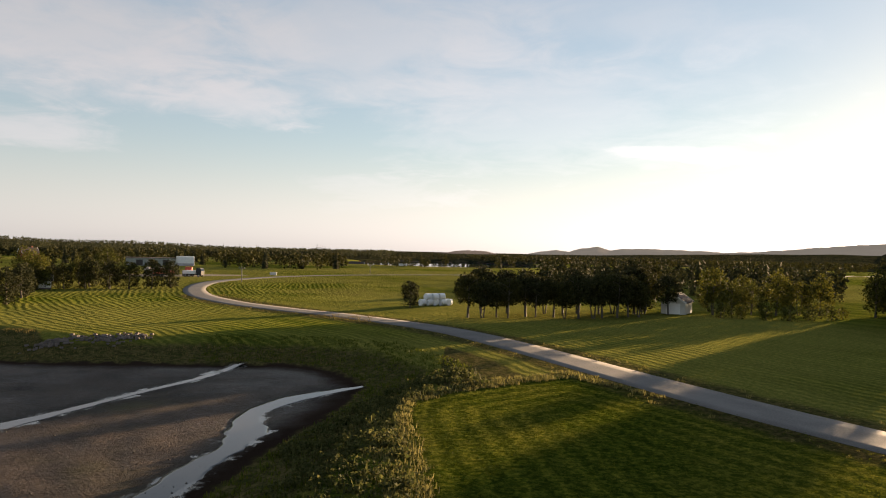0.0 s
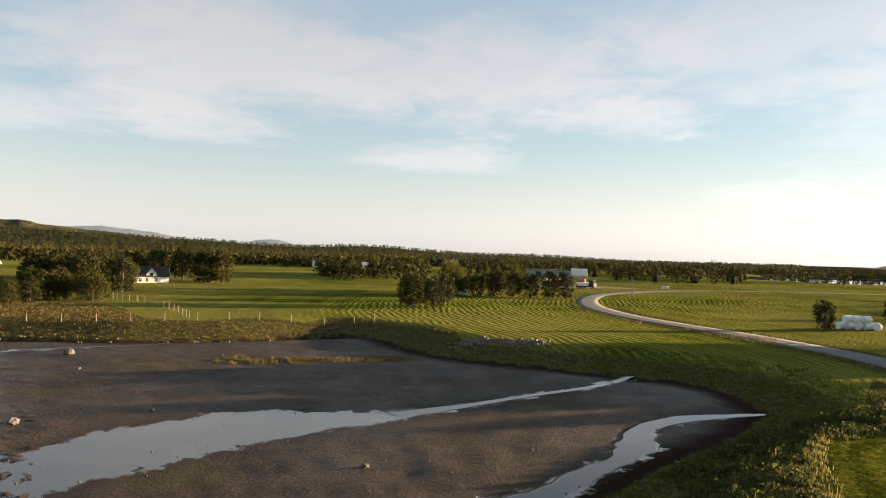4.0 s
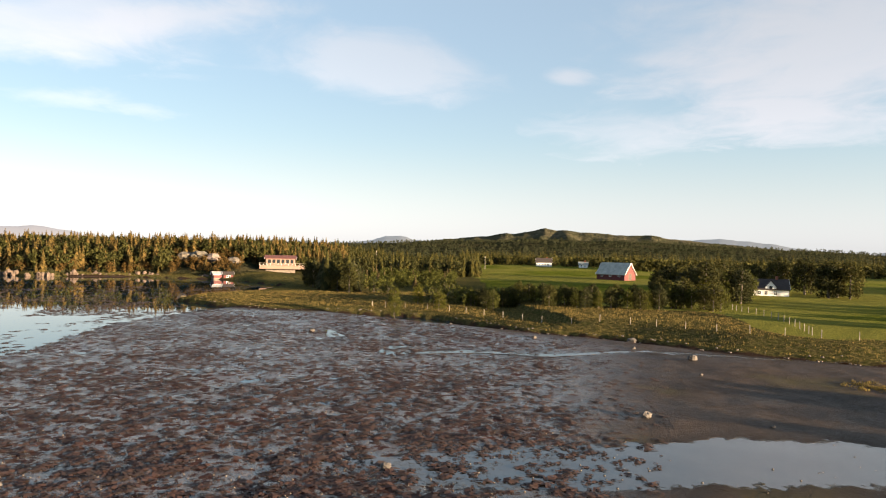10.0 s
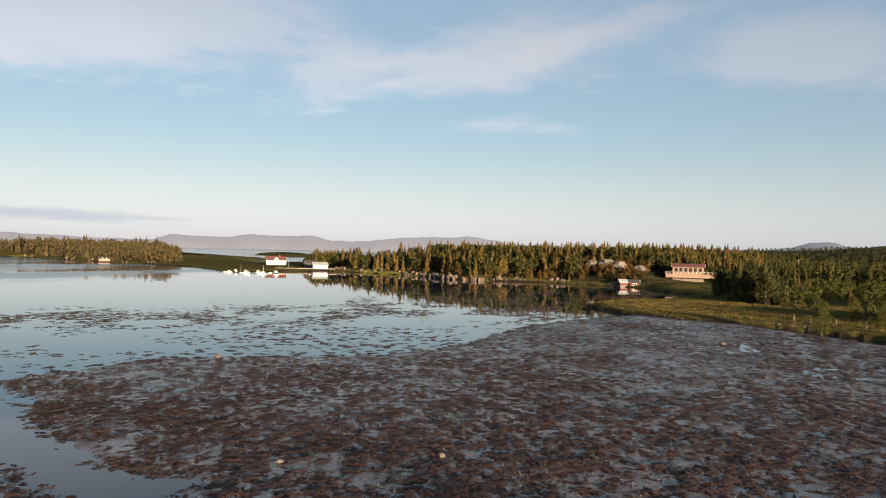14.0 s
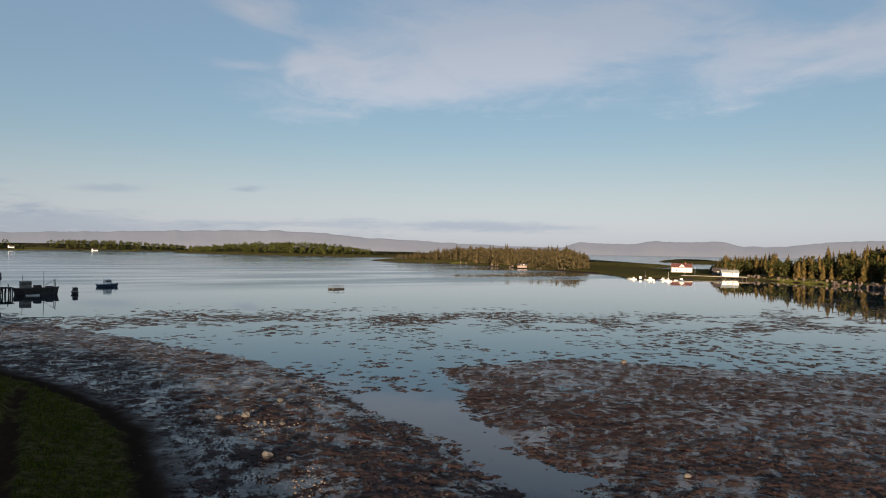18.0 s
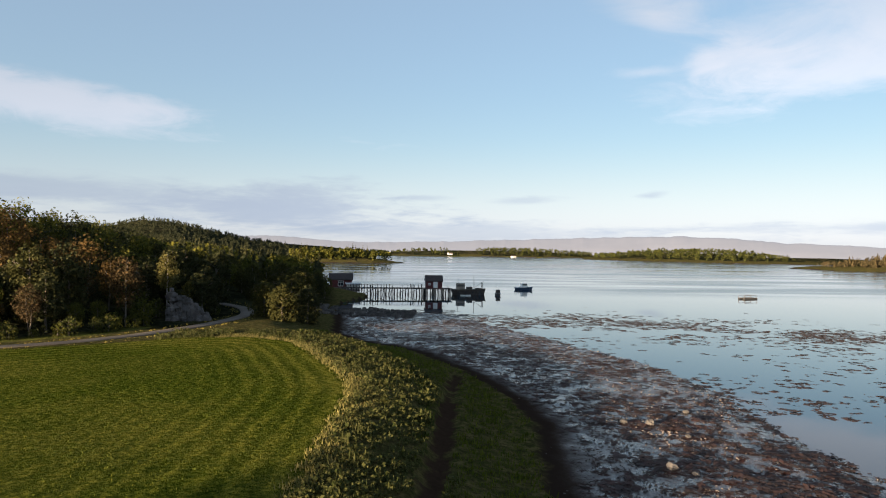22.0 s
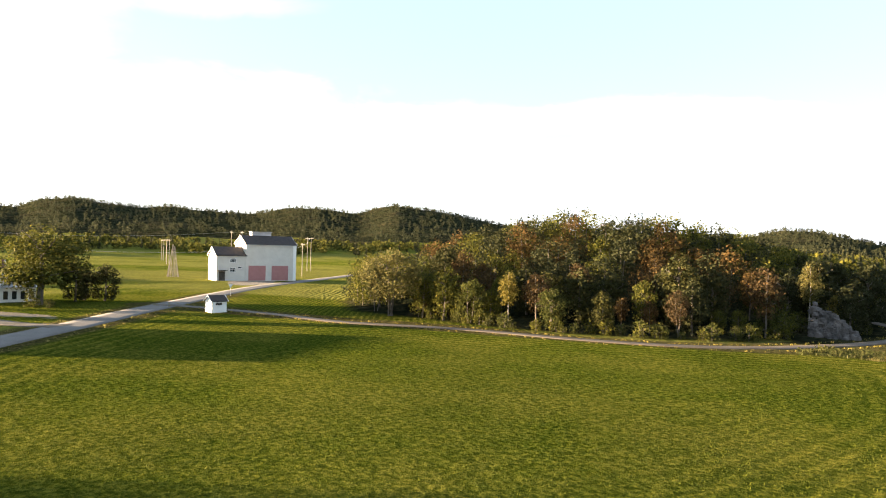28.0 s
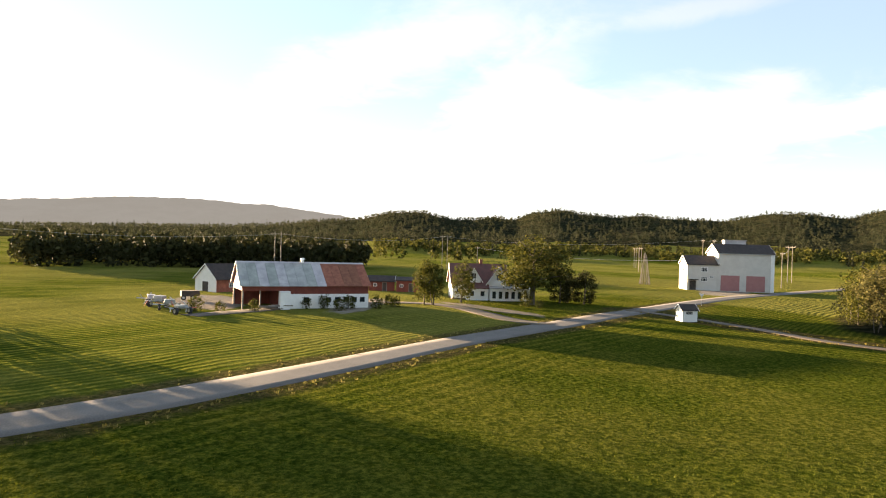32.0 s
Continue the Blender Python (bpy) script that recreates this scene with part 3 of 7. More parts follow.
# brooks over the mud: course and widths
BROOKS = [([(-6.6, 59.8), (-9.3, 57.2), (-12.2, 53.5), (-13.3, 48.8), (-12.4, 44.5), (-12.4, 41), (-13, 37.5), (-13.4, 33), (-15, 28), (-19, 22)], [0.4, 1.5, 2.2, 1.6, 2.8, 1.5, 1.9, 2.1, 2.8, 3.6], "shallow brook over the mud"),
          ([(-19.5, 71.5), (-20.4, 69), (-21.7, 63), (-25, 56), (-28, 49), (-30.5, 43), (-37, 35), (-38.5, 29), (-38.5, 22), (-38.5, 14), (-39, 7), (-41, 0)],
           [0.4, 1.1, 0.8, 0.9, 1.3, 3.2, 9.0, 10.0, 8.5, 8.5, 6.0, 1.5], "shallow brook fanning out on the sand"),
          ([(-63, 84), (-67.5, 79), (-70.6, 67.6), (-72.6, 60.1), (-75, 53), (-82, 40), (-81, 28), (-85, 18), (-83, 8)], [0.4, 0.6, 0.7, 0.5, 0.5, 0.7, 2.4, 2.6, 0.4], "thin brook along the shore")]
# a trodden ditch in the bank
DITCH = [(-3.2, -66), (-2.3, -57), (-1.7, -49), (-1.3, -42), (-0.7, -34), (0, -27), (0.6, -20)]


def banks(course, width):
    """Outline of a brook."""
    p = np.array(course, float)
    d = np.gradient(p, axis=0)
    d /= np.linalg.norm(d, axis=1)[:, None]
    side = np.stack([-d[:, 1], d[:, 0]], -1) * np.array(width)[:, None] / 2
    return np.concatenate([p + side, (p - side)[::-1]])


def away(px, py, ring, closed=True):
    """Signed distance to a polygon (inside positive), or plain distance to a line."""
    pts = np.array(ring, float)
    a, b = (pts, np.roll(pts, -1, 0)) if closed else (pts[:-1], pts[1:])
    best = np.full(px.shape, 1e9)
    inside = np.zeros(px.shape, bool)
    for (ax, ay), (bx, by) in zip(a, b):
        ex, ey = bx - ax, by - ay
        s = np.clip(((px - ax) * ex + (py - ay) * ey) / (ex * ex + ey * ey), 0, 1)
        best = np.minimum(best, (px - ax - s * ex) ** 2 + (py - ay - s * ey) ** 2)
        if closed and ay != by:
            inside ^= ((ay > py) != (by > py)) & (px < ex * (py - ay) / ey + ax)
    d = np.sqrt(best)
    return np.where(inside, d, -d) if closed else d


def ramp01(v, a, b):
    s = np.clip((v - a) / (b - a), 0, 1)
    return s * s * (3 - 2 * s)


LATTICE = np.random.RandomState(99).uniform(-1, 1, (256, 256))


def wob(x, y, size, seed=0):
    """Smooth irregular unevenness in -1..1, with lumps of about the given size."""
    total, gain = 0.0, 1.0
    for k in range(2):
        u, v = np.asarray(x) * (2.0 / size) * 1.9 ** k + 17.3 * seed, np.asarray(y) * (2.0 / size) * 1.9 ** k + 9.1 * seed
        iu, iv = np.floor(u).astype(int), np.floor(v).astype(int)
        a, b = u - iu, v - iv
        a, b = a * a * (3 - 2 * a), b * b * (3 - 2 * b)
        p, q, r, s = iu & 255, (iu + 1) & 255, iv & 255, (iv + 1) & 255
        total = total + gain * ((LATTICE[p, r] * (1 - a) + LATTICE[q, r] * a) * (1 - b) + (LATTICE[p, s] * (1 - a) + LATTICE[q, s] * a) * b)
        gain *= 0.5
    return total


ISLES = [(92, -690, 70, 34, 12, 4), (-470, -560, 75, 170, 30, 5), (-480, -1250, 120, 300, 20, 12), (-170, -1800, 420, 110, 8, 13), (-640, -1150, 120, 200, 40, 7),
         (330, -1900, 300, 160, 0, 8), (-900, -650, 160, 40, 50, 3)]


def isle(x, y):
    """Distance inside the nearest isle, and its swell."""
    d, z = np.full(x.shape, -1e3), np.zeros(x.shape)
    for cx, cy, rx, ry, turn, top in ISLES:
        c, s = math.cos(radians(turn)), math.sin(radians(turn))
        u, v = (x - cx) * c + (y - cy) * s, (y - cy) * c - (x - cx) * s
        q = 1 - np.sqrt((u / rx) ** 2 + (v / ry) ** 2)
        d = np.maximum(d, q * min(rx, ry))
        z = np.maximum(z, top * ramp01(q, 0, 0.8))
    return d, z


def lie(x, y):
    """Ground height at x, y and the zones there."""
    x, y = np.asarray(x, float), np.asarray(y, float)
    r = np.hypot(x, y)
    bearing = np.degrees(np.arctan2(-x, y)) % 360
    isl_d, isl_z = isle(x, y)
    shore = np.minimum(np.maximum(-away(x, y, SEA), isl_d), -away(x, y, SOUND))
    flats = away(x, y, FLATS)
    near = away(x, y, NEAR_FIELD)
    knoll = away(x, y, KNOLL)
    swood = away(x, y, SOUTH_SHORE_WOOD)
    road = away(x, y, ROAD, False)
    lane = away(x, y, LANE, False)
    # foreshore
    z_sea = -0.7 + 0.83 * ramp01(flats, -9, 3) + 0.45 * ramp01(shore, -26, -1) * ramp01(flats, -2, 4) + 0.06 * wob(x, y, 13, 1) + 0.05 * wob(x, y, 4.1, 2) + 0.03 * wob(x, y, 2.3, 7)
    dip = (0.03 + 0.04 * wob(x, y, 31, 4)) * ramp01(bearing, 66, 84) * (1 - ramp01(bearing, 172, 182)) * ramp01(-shore, 8, 22)
    z_sea -= dip
    z_sea += (0.035 * wob(x, y, 1.7, 11) + 0.03 * wob(x, y, 3.1, 12)) * ramp01(bearing, 62, 84)
    u, v = (x + 236) * 0.33 + (y + 245) * 0.944, (y + 245) * 0.33 - (x + 236) * 0.944
    z_sea += 1.0 * np.exp(-(u / 48) ** 2 - (v / 9) ** 2)  # sand bar off the island
    stream = np.full(x.shape, -9.0)
    near_brook = (x > -100) & (x < 0) & (y > 0) & (y < 95)
    if near_brook.any():
        bed = np.max([away(x[near_brook], y[near_brook], banks(c, w)) for c, w, _ in BROOKS], 0)
        even = -0.7 + 0.83 * ramp01(flats[near_brook], -9, 3) + 0.45 * ramp01(shore[near_brook], -26, -1) * ramp01(flats[near_brook], -2, 4) - dip[near_brook]
        stream[near_brook] = bed
        k = ramp01(bed, -4.5, 0.3)
        z_sea[near_brook] = z_sea[near_brook] * (1 - k) + (even - 0.06 + 0.012 * wob(x[near_brook], y[near_brook], 3.7, 12)) * k
    # land
    z_land = 0.75 + (FIELD_Z - 0.75) * ramp01(shore, 0.3, 9) + 0.10 * wob(x, y, 37, 3) * ramp01(shore, 4, 15)
    z_land = np.where(near > 0, np.maximum(z_land, FIELD_Z - 0.1), z_land)
    z_land += isl_z
    spit = ((x < -105) & (x > -262) & (y < 40) & (y > -40))
    z_land = np.where(spit, np.minimum(z_land, 1.2), z_land)
    isthmus = (x < -240) & (y < -200) & (isl_d < 0)
    z_land = np.where(isthmus, np.minimum(z_land, 1.4), z_land)
    z_land += 9.6 * ramp01(knoll, 0, 40) + 5.5 * ramp01(swood, 2, 60)
    # headland across the inlet
    head = away(x, y, [(-277, -30), (-291, -77), (-282, -111), (-312, -153), (-334, -214), (-420, -250), (-520, -180), (-480, 0), (-420, 60), (-330, 10)])
    z_land += 7.0 * ramp01(head, -2, 40)
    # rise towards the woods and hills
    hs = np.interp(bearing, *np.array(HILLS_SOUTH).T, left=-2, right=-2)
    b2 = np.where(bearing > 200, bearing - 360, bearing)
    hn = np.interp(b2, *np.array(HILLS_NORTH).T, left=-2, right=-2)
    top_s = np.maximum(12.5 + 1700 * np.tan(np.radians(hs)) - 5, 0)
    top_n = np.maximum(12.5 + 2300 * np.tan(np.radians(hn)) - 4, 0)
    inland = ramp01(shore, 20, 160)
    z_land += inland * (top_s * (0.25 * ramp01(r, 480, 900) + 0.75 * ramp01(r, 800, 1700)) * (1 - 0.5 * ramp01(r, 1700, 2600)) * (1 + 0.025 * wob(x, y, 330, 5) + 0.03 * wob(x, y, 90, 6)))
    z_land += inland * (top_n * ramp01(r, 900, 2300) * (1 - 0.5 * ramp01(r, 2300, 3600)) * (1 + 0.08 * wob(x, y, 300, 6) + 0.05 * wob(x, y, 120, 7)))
    # slopes seen over the farm land in the north-west
    z_land += 1.5 * np.exp(-(((x + 480) / 170) ** 2 + ((y - 150) / 110) ** 2)) * inland
    z = np.where(shore > 0, z_land, np.minimum(z_sea, 0.75))
    bed = ramp01(-road, -5.5, -2.4)
    z = z * (1 - bed) + bed * (FIELD_Z + 0.05 + np.where(r > 330, z - FIELD_Z - 0.05, 0))
    bed = ramp01(-lane, -3.2, -1.4)
    z = z * (1 - bed) + bed * (FIELD_Z + 0.05)
    swath = np.where(near > -0.5, 0.6 * near, road)
    wrack = ramp01(bearing, 58, 84) * (1 - ramp01(bearing, 215, 225)) * ramp01(-shore, 0.6, 12 - 9 * ramp01(bearing, 110, 140))
    rough = np.minimum(np.where(bearing < 42, 5.5, 16) - shore, np.where(near > 0, -near, 9)) - 6 * ramp01(road, 12, 4)
    pasture = 5.5 + 4 * ramp01(bearing, 30, 50) + 25 * ramp01(bearing, 53, 60) + 110 * ramp01(bearing, 74, 82) * (1 - ramp01(bearing, 86, 94))
    rough = np.where((bearing > 30) & (bearing < 105) & (near < 0), pasture - shore + 4 * wob(x, y, 24, 6), rough)
    rough = np.maximum(rough, np.where(near > 0, -near + 0.3, -5))
    rough = np.maximum(rough, np.minimum(5.2 - road, 3) * np.where(r < 150, 1, 0) - 0.6)
    rough = np.where(r > 320, -5, rough)
    rough = np.maximum(rough, np.where(near < 0, 4.5 - lane, -5))
    rough = np.where((x < -235) & (x > -480) & (y < -190) & (y > -520), 3.0, rough)
    rough = np.where((isl_d > -5) & (r > 400), 3.0, rough)
    lawn = np.where((near < 0) & (x > 60), np.minimum(30 - lane, road - 3.5), -9.0)
    ditch = away(x, y, DITCH, False)
    z = z - 0.4 * ramp01(-ditch, -1.0, -0.15)
    forest = np.maximum(np.maximum(knoll, swood), head - 3)
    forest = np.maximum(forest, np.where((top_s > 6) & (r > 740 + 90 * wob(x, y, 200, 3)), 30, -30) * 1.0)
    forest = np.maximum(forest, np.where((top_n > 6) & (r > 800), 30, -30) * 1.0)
    forest = np.maximum(forest, np.where(isl_z > 1.5, 10, -10))
    forest = np.maximum(forest, np.where((r > 660) & (b2 > -60) & (b2 < 40), 20, -30))
    return z, {"shore": shore, "near": near, "rough": rough, "forest": forest, "wrack": wrack, "swath": swath, "yard": yards(x, y), "lawn": lawn, "track": 0.45 - ditch, "brook": stream}


def yards(x, y):
    """Bare gravel round the farm and the stone-grey building."""
    d = np.full(x.shape, -9.0)
    for cx, cy, rx, ry, turn in [(113, 6, 14, 3.2, -10), (176, -86, 17, 6, -32), (-92, 232, 26, 9, 30), (112, -15, 12, 2.0, 35), (112, 30, 13, 5, 20)]:
        c, s = math.cos(radians(turn)), math.sin(radians(turn))
        u, v = (x - cx) * c + (y - cy) * s, (y - cy) * c - (x - cx) * s
        d = np.maximum(d, (1 - np.sqrt((u / rx) ** 2 + (v / ry) ** 2)) * min(rx, ry))
    return d


def ground_at(x, y):
    return float(lie(np.array([x]), np.array([y]))[0][0])


def mesh_of(name, verts, faces, mats, index=None, smooth=False):
    """A mesh from numpy arrays; faces all of one size."""
    me = bpy.data.meshes.new(name)
    verts, faces = np.asarray(verts, np.float32), np.asarray(faces, np.int32)
    n, k = faces.shape
    me.vertices.add(len(verts))
    me.vertices.foreach_set("co", verts.ravel())
    me.loops.add(n * k)
    me.loops.foreach_set("vertex_index", faces.ravel())
    me.polygons.add(n)
    me.polygons.foreach_set("loop_start", np.arange(0, n * k, k, dtype=np.int32))
    if index is not None:
        me.polygons.foreach_set("material_index", np.asarray(index, np.int32))
    if smooth:
        me.polygons.foreach_set("use_smooth", np.ones(n, bool))
    for m in mats:
        me.materials.append(m)
    me.update(calc_edges=True)
    return me


# ground: one round sheet, finer towards the middle
rings = [0.0, 6.0, 12.0, 18.0]
while rings[-1] < 4700:
    rings.append(rings[-1] + max(0.75, 0.0155 * rings[-1] - 0.3))
rings = np.array(rings)
TURN_N = 720
ang = np.linspace(0, 2 * math.pi, TURN_N, endpoint=False)
gx = (rings[:, None] * -np.sin(ang)[None]).ravel()
gy = (rings[:, None] * np.cos(ang)[None]).ravel()
gz, zones = lie(gx, gy)
i, j = np.meshgrid(np.arange(len(rings) - 1), np.arange(TURN_N), indexing="ij")
a0, a1 = i * TURN_N + j, i * TURN_N + (j + 1) % TURN_N
quads = np.stack([a0, a0 + TURN_N, a1 + TURN_N, a1], -1).reshape(-1, 4)
me = mesh_of("ground", np.stack([gx, gy, gz], -1), quads, [GROUND], smooth=True)
for key, v in zones.items():
    me.attributes.new(key, "FLOAT", "POINT").data.foreach_set("value", v.astype(np.float32))
tagged(new("ground", me), "mown fields, wooded slopes and a muddy tidal flat", "ground", kind="structure")

# sea
wr = np.array([0, 40, 120, 400, 1500, 4800.0])
wx, wy = (wr[:, None] * -np.sin(ang)[None]).ravel(), (wr[:, None] * np.cos(ang)[None]).ravel()
i, j = np.meshgrid(np.arange(len(wr) - 1), np.arange(TURN_N), indexing="ij")
a0, a1 = i * TURN_N + j, i * TURN_N + (j + 1) % TURN_N
wq = np.stack([a0, a0 + TURN_N, a1 + TURN_N, a1], -1).reshape(-1, 4)
tagged(new("water", mesh_of("water", np.stack([wx, wy, 0 * wx], -1), wq, [WATER])), "calm blue sea at low tide", "water", kind="structure")


def smooth_line(pts, step=2.0):
    """Catmull-Rom through the points, at even steps."""
    p = np.array([pts[0], *pts, pts[-1]], float)
    out = []
    for k in range(1, len(p) - 2):
        a, b, c, d = p[k - 1:k + 3]
        n = max(2, int(np.hypot(*(c - b)) / step))
        for s in np.linspace(0, 1, n, endpoint=False):
            out.append(0.5 * (2 * b + (c - a) * s + (2 * a - 5 * b + 4 * c - d) * s * s + (3 * b - a - 3 * c + d) * s ** 3))
    out.append(p[-2])
    return np.array(out)


def strip(name, pts, width, mat, lift=0.05, step=2.0, ragged=0.0, thick=0.12, seed=0, level=None, cross=5):
    """A ribbon of the given width (a number, or one per point) that lies on the ground."""
    line = smooth_line(pts, step)
    w = np.interp(np.linspace(0, 1, len(line)), np.linspace(0, 1, len(width)), width) if hasattr(width, "__len__") else np.full(len(line), width)
    d = np.gradient(line, axis=0)
    d /= np.linalg.norm(d, axis=1)[:, None]
    side = np.stack([-d[:, 1], d[:, 0]], -1)
    rng = np.random.RandomState(seed)
    wl = w / 2 * (1 + ragged * (2.2 * wob(line[:, 0], line[:, 1], 2.6, seed) + rng.uniform(-0.7, 0.7, len(line))))
    wr_ = w / 2 * (1 + ragged * (2.2 * wob(line[:, 0], line[:, 1], 2.3, seed + 5) + rng.uniform(-0.7, 0.7, len(line))))
    u = np.linspace(-1, 1, cross)
    off = np.where(u[None] < 0, u[None] * wl[:, None], u[None] * wr_[:, None])
    xy = line[:, None] + side[:, None] * off[..., None]
    z = lie(xy[..., 0].ravel(), xy[..., 1].ravel())[0].reshape(off.shape) if level is None else np.full(off.shape, level)
    if level is None and ragged == 0:
        z = np.repeat(z[:, cross // 2][:, None], cross, 1)
    z = z + lift
    if ragged:
        calm = np.convolve(np.pad(z.mean(1), 7, mode="edge"), np.ones(15) / 15, "valid")
        z = np.repeat(calm[:, None], cross, 1)
    top = np.concatenate([xy, z[..., None]], -1)
    skirt = top[:, [0, -1]].copy()
    skirt[..., 2] -= thick
    if ragged:
        skirt[..., 2] += thick - 0.004
    v = np.concatenate([skirt[:, :1], top, skirt[:, 1:]], 1)
    k = cross + 2
    i, j = np.meshgrid(np.arange(len(line) - 1), np.arange(k - 1), indexing="ij")
    a = i * k + j
    f = np.stack([a, a + 1, a + k + 1, a + k], -1).reshape(-1, 4)[:, ::-1]
    return new(name, mesh_of(name, v.reshape(-1, 3), f, [mat]))


tagged(strip("road", ROAD, 5.0, ASPHALT, 0.01, 1.5, thick=0.05), "narrow grey asphalt country road between fields", "road", kind="structure")
tagged(strip("lane", LANE, 2.1, GRAVEL, 0.05, 1.5), "pale gravel lane along the foot of the wood", "lane", kind="structure")
tagged(strip("driveway", [(90, -20), (97, -15.5), (104, -13), (112, -10), (118, -4), (117, 4), (108, 14), (98, 22), (91, 27)], 3.4, GRAVEL, 0.05, 1.5, 0.0, seed=1), "gravel driveway of the farm", "driveway", kind="structure")
for course, width, words in BROOKS:
    run = next((k for k, w in enumerate(width) if w > 3.3), len(width))
    course, width = course[:run], width[:run]
    tagged(strip("brook", course, [1.0 * w + 0.1 for w in width], BROOK, 0.012, 0.5, 0.09, 0.004, 3, cross=9), words, "brook", kind="structure")


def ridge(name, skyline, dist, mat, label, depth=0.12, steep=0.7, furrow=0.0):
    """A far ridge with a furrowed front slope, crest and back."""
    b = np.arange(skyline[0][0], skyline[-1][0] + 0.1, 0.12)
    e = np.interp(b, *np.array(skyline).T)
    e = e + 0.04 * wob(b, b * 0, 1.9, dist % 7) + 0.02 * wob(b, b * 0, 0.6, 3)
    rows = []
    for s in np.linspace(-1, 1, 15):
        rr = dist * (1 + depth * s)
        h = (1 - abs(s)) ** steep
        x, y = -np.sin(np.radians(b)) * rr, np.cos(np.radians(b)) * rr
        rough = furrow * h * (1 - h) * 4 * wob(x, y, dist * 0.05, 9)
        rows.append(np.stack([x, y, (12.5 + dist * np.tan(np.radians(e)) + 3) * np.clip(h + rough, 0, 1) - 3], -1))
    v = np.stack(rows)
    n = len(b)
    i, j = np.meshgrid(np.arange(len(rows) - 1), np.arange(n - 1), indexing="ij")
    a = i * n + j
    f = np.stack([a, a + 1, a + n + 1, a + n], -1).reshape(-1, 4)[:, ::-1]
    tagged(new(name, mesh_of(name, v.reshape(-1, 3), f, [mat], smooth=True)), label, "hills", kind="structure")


def moor_material(name, dark, pale):
    """Heath, scrub and bare rock on a hillside."""
    m, t, p = material(name)
    big, mid, fine = noise_of(t, 0.006, 5.0, 0.6), noise_of(t, 0.03, 6.0, 0.7), noise_of(t, 0.11, 4.0, 0.7)
    c = blend(t, spread(t, calc(t, "ADD", calc(t, "MULTIPLY", big, 0.5), calc(t, "MULTIPLY", mid, 0.5)), 0.4, 0.62), dark, pale)
    c = blend(t, spread(t, fine, 0.45, 0.6, 0, 0.55), c, [x * 0.45 for x in dark])
    c = blend(t, spread(t, mid, 0.62, 0.72, 0, 0.6), c, (0.17, 0.15, 0.13))
    t.links.new(c, p.inputs["Base Color"])
    p.inputs["Roughness"].default_value = 1.0
    p.inputs["Specular IOR Level"].default_value = 0.0
    relief(t, p, calc(t, "ADD", calc(t, "MULTIPLY", mid, 3.0), fine), 0.8, 12.0)
    return m


# distance haze painted on the far ridges as emission in the air's colour
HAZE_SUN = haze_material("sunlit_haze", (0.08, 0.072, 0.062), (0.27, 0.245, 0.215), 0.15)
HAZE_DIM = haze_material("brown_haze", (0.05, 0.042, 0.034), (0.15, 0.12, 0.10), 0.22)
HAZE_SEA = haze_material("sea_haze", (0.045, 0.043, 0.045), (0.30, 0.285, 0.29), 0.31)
HAZE_BLUE = haze_material("blue_haze", (0.06, 0.063, 0.065), (0.22, 0.235, 0.25), 0.22)
# heath and rock tones lightened, some distance haze put into the colour
MOOR = moor_material("heath_and_rock", (0.055, 0.058, 0.034), (0.120, 0.105, 0.066))
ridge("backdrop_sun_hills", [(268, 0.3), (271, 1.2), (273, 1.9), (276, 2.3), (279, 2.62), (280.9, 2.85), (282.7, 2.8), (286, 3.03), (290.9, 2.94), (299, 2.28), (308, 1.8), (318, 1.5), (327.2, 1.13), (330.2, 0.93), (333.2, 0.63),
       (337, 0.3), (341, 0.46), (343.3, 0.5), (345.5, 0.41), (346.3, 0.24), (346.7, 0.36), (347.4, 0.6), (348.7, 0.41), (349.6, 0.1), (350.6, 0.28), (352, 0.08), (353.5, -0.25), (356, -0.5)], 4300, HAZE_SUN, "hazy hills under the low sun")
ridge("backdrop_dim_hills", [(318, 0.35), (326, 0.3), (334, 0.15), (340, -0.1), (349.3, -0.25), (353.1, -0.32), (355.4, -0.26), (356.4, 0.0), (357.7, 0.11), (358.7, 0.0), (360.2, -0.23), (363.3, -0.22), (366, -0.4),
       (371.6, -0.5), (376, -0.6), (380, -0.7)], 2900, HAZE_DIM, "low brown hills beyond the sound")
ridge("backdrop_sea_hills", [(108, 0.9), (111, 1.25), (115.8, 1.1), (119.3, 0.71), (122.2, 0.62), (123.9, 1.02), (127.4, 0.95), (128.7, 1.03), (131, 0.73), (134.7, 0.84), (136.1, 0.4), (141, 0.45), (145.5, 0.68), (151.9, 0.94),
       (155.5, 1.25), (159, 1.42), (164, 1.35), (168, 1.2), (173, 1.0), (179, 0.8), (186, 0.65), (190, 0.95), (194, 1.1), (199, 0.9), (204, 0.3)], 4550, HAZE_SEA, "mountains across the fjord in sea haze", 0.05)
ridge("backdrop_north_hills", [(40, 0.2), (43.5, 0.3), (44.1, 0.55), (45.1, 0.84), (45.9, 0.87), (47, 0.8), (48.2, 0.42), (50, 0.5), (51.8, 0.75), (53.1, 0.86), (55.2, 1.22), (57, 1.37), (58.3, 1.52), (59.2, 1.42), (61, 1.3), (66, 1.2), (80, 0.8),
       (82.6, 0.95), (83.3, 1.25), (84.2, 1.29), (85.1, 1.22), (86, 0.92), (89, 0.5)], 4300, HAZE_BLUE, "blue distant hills")
